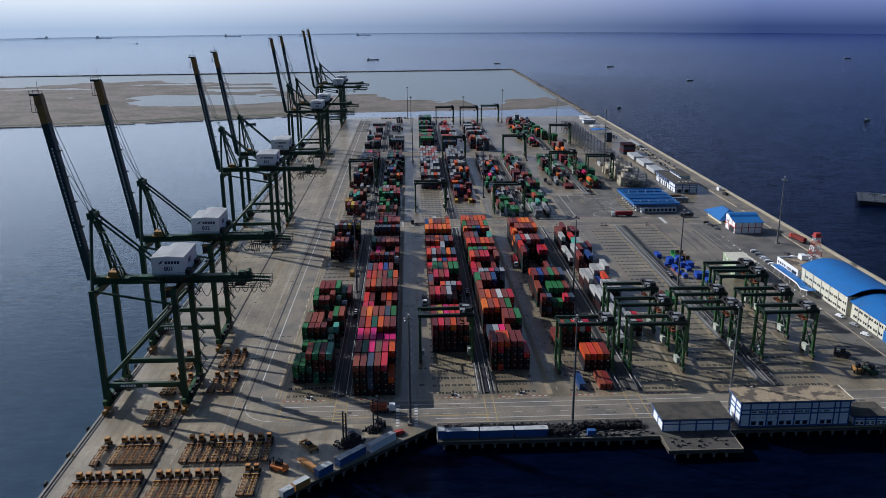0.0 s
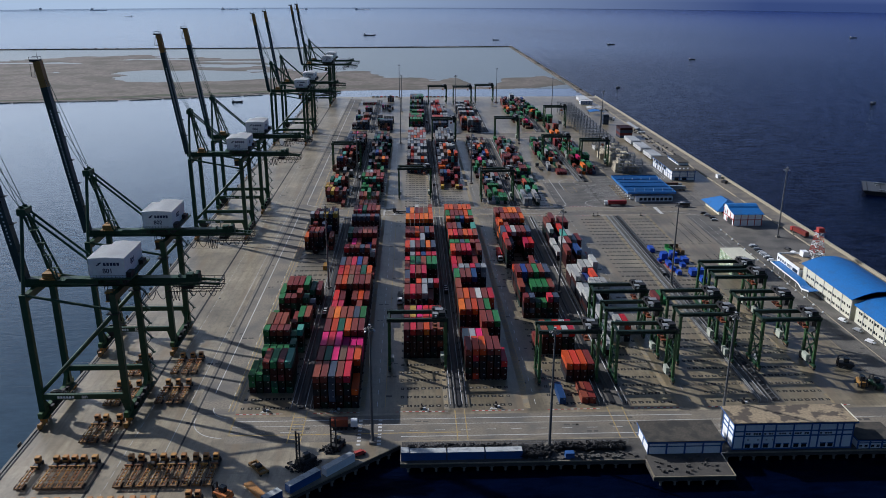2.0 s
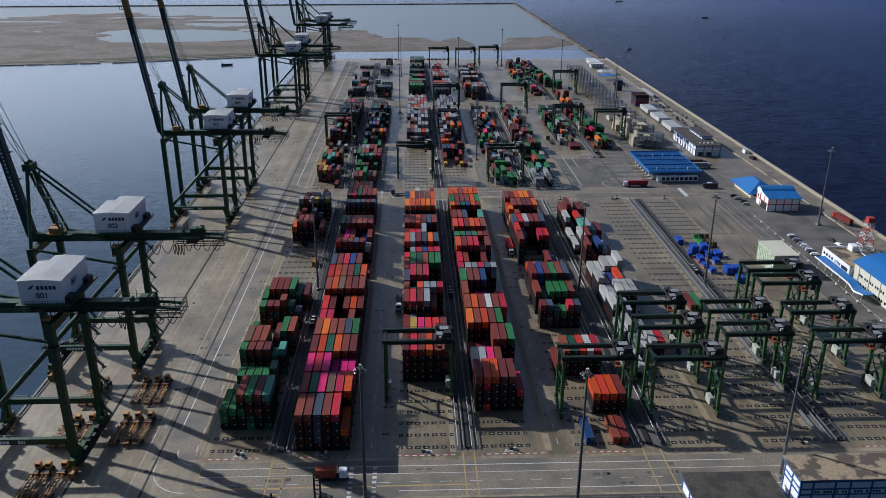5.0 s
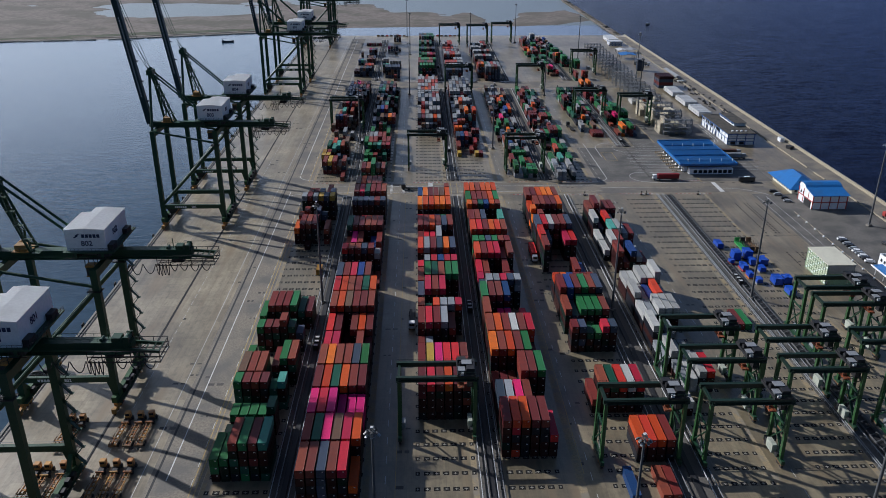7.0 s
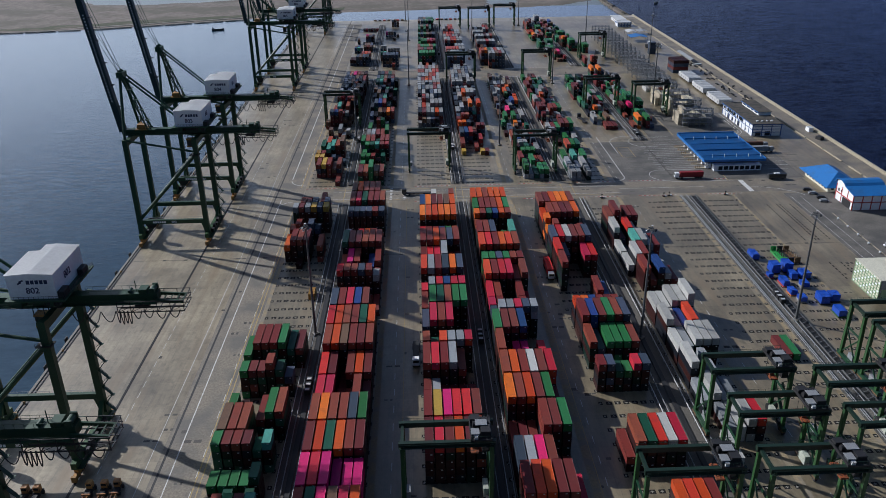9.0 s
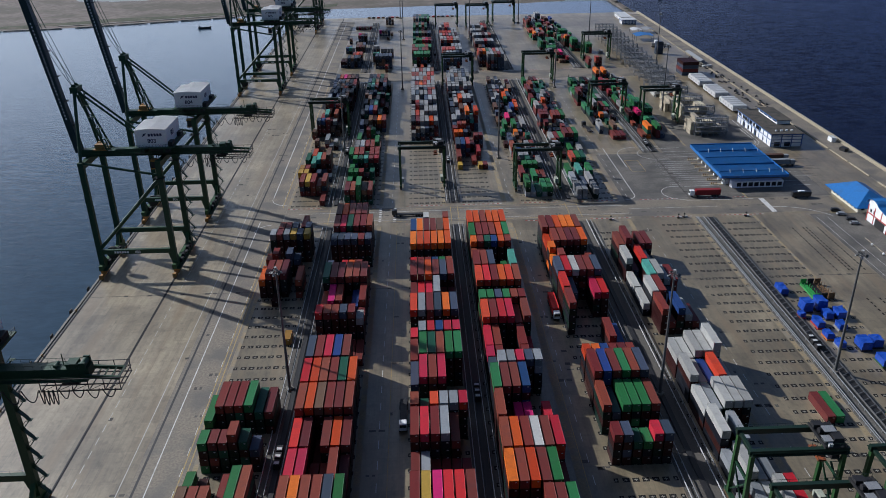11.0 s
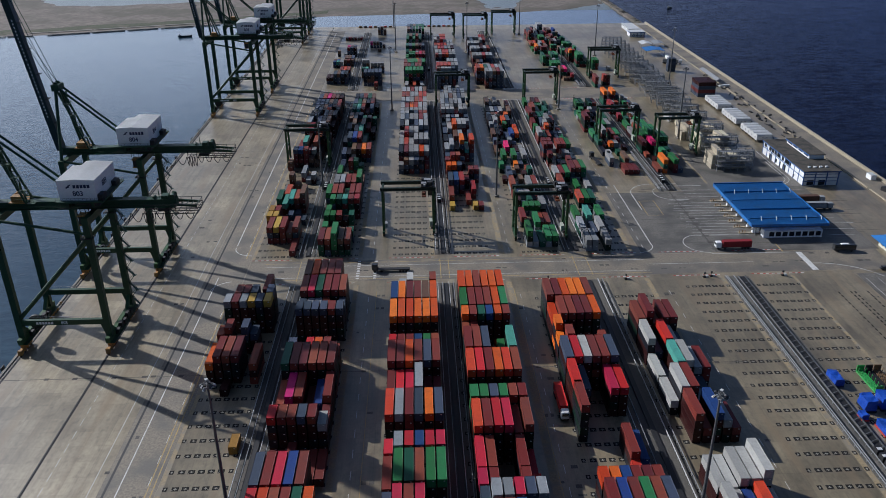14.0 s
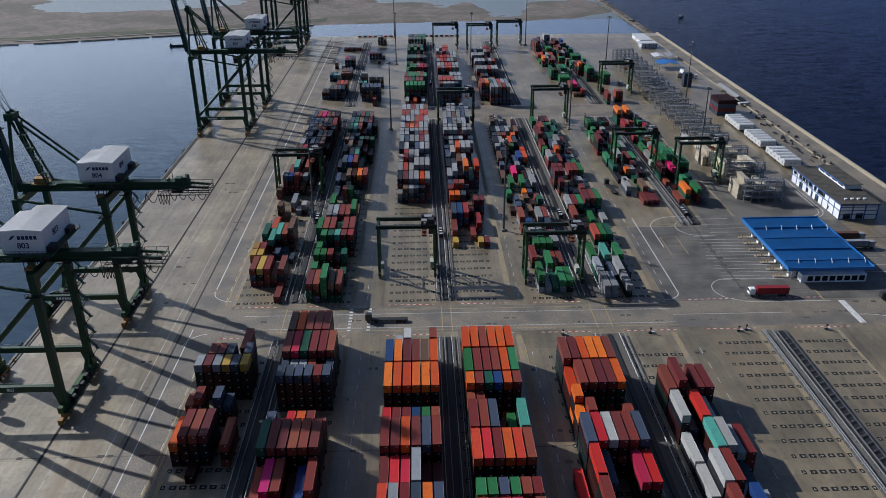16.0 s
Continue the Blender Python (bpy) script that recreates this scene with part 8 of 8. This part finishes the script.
for sy in (-3.8, -1.2, 1.2, 3.8):
    part("cross_beam", slab(bmesh.new(), -1.5, sy - 0.25, 0.4, 1.5, sy + 0.25, 1.1), YELLOW, frame_lifter)
for sx in (-1.3, 1.3):
    for sy in (-3.8, 3.8):
        part("foot", slab(bmesh.new(), sx - 0.3, sy - 0.3, 0, sx + 0.3, sy + 0.3, 0.5), DARK, frame_lifter)
part("headblock", slab(bmesh.new(), -0.9, -0.9, 1.0, 0.9, 0.9, 1.9), DARK, frame_lifter)
for k in range(3):
    skid(17.0 + 12.6 * k, 255.3, -90, BLUE_FRAME, 2.9, 12.2, 2.8, "long blue site container on the quay's front edge")
skid(14.3, 255.5, -90, BLUE_FRAME, 3.4, 2.6, 3.2, "small blue hut on the quay's front edge")
skid(-34.2, 223.6, -45, CAB_YELLOW, 2.5, 6.0, 2.4, "small yellow site container at the quay edge")
skid(-37.6, 220.0, -45, CAR_GREY, 2.4, 4.4, 2.2, "small pale cabin at the quay edge", "cabin")
skid(68.6, 253.6, -90, BLUE_FRAME, 2.0, 3.0, 2.0, "small blue tank at the quay's edge")

bm = bmesh.new()
rng = random.Random(9)
for k in range(900):
    x = rng.choice((rng.uniform(16, 52), rng.uniform(66, 90), rng.uniform(54, 64)))
    y, z = rng.uniform(256.0, 259.4) if x < 54 or x > 66 else rng.uniform(252.2, 258), rng.uniform(0.25, 1.7)
    way = Vector((rng.uniform(-1, 1), rng.uniform(-1, 1), rng.uniform(-0.6, 1))).normalized()
    a, r = way.orthogonal().normalized(), rng.uniform(0.42, 0.6)
    b2 = way.cross(a)
    ring = [Vector((x, y, z)) + (a * math.cos(math.tau * i / 8) + b2 * math.sin(math.tau * i / 8)) * r for i in range(8)]
    for p, q in zip(ring, ring[1:] + ring[:1]):
        add_beam(bm, p, q, 0.3, 0.3)
tagged(part("old_tyres", bm, DARK), "heap of worn black tyres along the quay's front", "tyres", kind="stuff")

bm = bmesh.new()
for k in range(90):
    px, py = rng.choice(((rng.uniform(96, 119.6), rng.uniform(242, 251.8)), (rng.uniform(56, 92), rng.uniform(252, 255)), (rng.uniform(54, 94), rng.uniform(251.6, 253))))
    w, d, hgt = rng.uniform(0.2, 1.3), rng.uniform(0.2, 1.0), rng.uniform(0.1, 0.9)
    add_beam(bm, (px, py, hgt / 2), (px + rng.uniform(0.3, 1.4), py + rng.uniform(-0.8, 0.8), hgt / 2), w, hgt)
tagged(part("loose_timber", bm, PATCH), "loose timber and scrap on the stained pier deck", "scrap", kind="stuff")

fence = thing("quay_fence", "dark steel post fence along the quay's front", "fence")
for k in range(37):
    part("post", (lambda q: (add_rod(q, (16 + 2.1 * k, 260.2, 0), (16 + 2.1 * k, 260.2, 2.0), 0.06, 5), q)[1])(bmesh.new()), GREY, fence)
for z in (0.7, 1.3, 1.95):
    part("rail", slab(bmesh.new(), 16, 260.17, z, 91.6, 260.23, z + 0.05), GREY, fence)


def small_clutter(x, y):
    top = thing("barrier_light", "dark and white marker post on a foot at a block's end", "barrier", "block-end barriers", (x, y, 0))
    part("base", slab(bmesh.new(), -0.5, -0.4, 0, 0.5, 0.4, 0.4), DARK, top)
    part("post", (lambda q: (add_rod(q, (0, 0, 0.4), (0, 0, 1.7), 0.1, 6), q)[1])(bmesh.new()), DARK, top)
    part("lamp", slab(bmesh.new(), -0.3, -0.25, 1.7, 0.3, 0.25, 2.3), DARK, top)
    part("plate", slab(bmesh.new(), 0.6, -0.3, 0, 1.5, 0.3, 0.75), PALE_ROOF, top, "pale base block")
    part("bar", slab(bmesh.new(), -0.9, -0.1, 0.4, 0.9, 0.1, 0.6), DARK, top)


for x, y in ((21.5, 285.5), (49, 286), (-36, 286), (-10, 286), (142, 286), (76.5, 535.6), (108, 535.6), (140, 535.6), (143, 536.4), (172, 535.6), (76, 814.5), (138, 814.6), (-8, 814.5)):
    small_clutter(x, y)
CARS.append(car(RED_PAINT, "small red utility car at the quay's corner"))
CARS[-1].matrix_world = pose(2.2, 257.5, 0, 0, 0, 120)
for text, x in (("A1", -36), ("A2", -11), ("A3", 23), ("A4", 48)):
    sign = thing("ground_letters", f"white letters {text} painted on the concrete", "road marking", "block letters", (x, 284.6, 0.016))
    lettering(text, 2.4, pose(0, 0, 0), LINE_WHITE, sign)

# broken timber and gear along the sea wall
bm = bmesh.new()
for k in range(70):
    y = rng.uniform(700, 880)
    x, w, d = rng.uniform(249, 259), rng.uniform(0.4, 3.0), rng.uniform(0.4, 4)
    add_beam(bm, (x, y, 0.3), (x + rng.uniform(-2, 2), y + d, 0.3 + rng.uniform(0, 0.6)), rng.uniform(0.3, 1.4), rng.uniform(0.3, 0.9))
tagged(part("scrap_heap", bm, DARK), "scattered dark scrap and gear along the sea wall", "scrap", kind="stuff")
lorry(232.4, 921, -102, WHITE, "w", "white lorry with a white container near the sea wall")
skid(242.0, 936.0, 12, WHITE, 2.4, 6.0, 2.6, "white cabin standing near the sea wall", "cabin")
skid(252.6, 842.0, -80, PALE_ROOF, 2.6, 8.0, 1.0, "pale slab pile beside the sea wall", "slab_pile")
skid(263, 640, 0, WHITE, 3, 5, 2.6, "small white cabin on the sea wall road", "cabin")
skid(262, 622, 20, DARK, 3, 4, 2, "dark machine standing on the sea wall road", "site_machine")


# ---------------------------------------------------------------- ships and boats
def ship(x, y, turn, length, hull_mat, label, tall=1.0):
    top = thing("ship", label, "ship", "ships at anchor", (x, y, -3.6), turn)
    w, h = length * 0.16, (length * 0.05 + 1.0) * tall
    bm = bmesh.new()
    plan = [(-length / 2, -w / 2), (length * 0.32, -w / 2), (length / 2, 0), (length * 0.32, w / 2), (-length / 2, w / 2)]
    low = [bm.verts.new((px * 0.95, py * 0.85, -0.5)) for px, py in plan]
    up = [bm.verts.new((px, py, h * (1.35 if px > length * 0.4 else 1))) for px, py in plan]
    bm.faces.new(low[::-1])
    bm.faces.new(up)
    for k in range(5):
        bm.faces.new((low[k], low[(k + 1) % 5], up[(k + 1) % 5], up[k]))
    part("hull", bm, hull_mat, top)
    part("deckhouse", slab(bmesh.new(), -length * 0.44, -w * 0.4, h, -length * 0.3, w * 0.4, h + length * 0.09), PALE_ROOF, top)
    part("funnel", slab(bmesh.new(), -length * 0.42, -w * 0.12, h + length * 0.09, -length * 0.37, w * 0.12, h + length * 0.13), hull_mat, top)
    for k in (-0.12, 0.08, 0.26):
        part("mast", (lambda q: (add_rod(q, (length * k, 0, h), (length * k, 0, h + length * 0.1), length * 0.006, 6), q)[1])(bmesh.new()), GREY, top)
    return top


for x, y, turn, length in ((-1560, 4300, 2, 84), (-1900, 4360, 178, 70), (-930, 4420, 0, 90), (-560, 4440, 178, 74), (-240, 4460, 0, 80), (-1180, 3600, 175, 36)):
    ship(x, y, turn, length, HAZED_SHIP, "distant pale grey cargo ship lying at anchor", 0.5)
for x, y, turn, length in ((-101, 2408, 8, 36), (1275, 2319, 10, 24), (593, 1675, 5, 14), (520, 2069, 5, 20), (246, 2225, 0, 18), (629, 1064, 40, 16), (-210, 1090, 10, 14), (330, 1230, 50, 12)):
    ship(x, y, turn, length, CAR_DARK, "small dark boat on the open water")

barge = thing("deck_barge", "dark flat deck barge with loose gear lying on the sea", "barge", "", (360.5, 601.0, -3.9), -27)
bm = bmesh.new()
add_box(bm, 0, 0, 0, 92, 34, 3.4)
for v in bm.verts:
    if v.co.z < 1:
        v.co.x += 3 if v.co.x < 1 else -3
part("hull", bm, DARK, barge)
part("deck", slab(bmesh.new(), 0.5, 0.5, 3.4, 91.5, 33.5, 3.55), HEAD, barge)
for k in range(10):
    part("deck_rib", slab(bmesh.new(), 3 + 9.4 * k, 1.5, 3.55, 3.5 + 9.4 * k, 32.5, 3.8), DARK, barge)
gear_rng = random.Random(3)
for k in range(16):
    gx, gy = gear_rng.uniform(6, 84), gear_rng.uniform(4, 30)
    part("deck_gear", slab(bmesh.new(), gx, gy, 3.55, gx + gear_rng.uniform(1, 5), gy + gear_rng.uniform(0.6, 2), 3.9 + gear_rng.uniform(0, 0.9)), GREY, barge)
for gx, gy, top_z in ((30, 27, 17), (38, 29, 15)):
    part("mast", (lambda q: (add_rod(q, (gx, gy, 3.5), (gx, gy, top_z), 0.3, 6), q)[1])(bmesh.new()), GREY, barge)
bm = bmesh.new()
for k in range(60):
    add_rod(bm, (20 + 3.3 * k, 1118 + 2 * math.sin(k), -7), (20 + 3.3 * k, 1118 + 2 * math.sin(k), rng.uniform(-2.6, -1.2)), 0.25, 5)
tagged(part("mooring_stakes", bm, RUST), "row of thin stakes standing in the canal", "stakes", kind="stuff")
for k in range(14):
    skid(-34 + 5.2 * k + (30 if k > 6 else 0), 1108, 0, (RUST, DARK, RED_PAINT)[k % 3], 3.4, 2.4, 1.4, "low crate at the far edge of the quay", "crate")
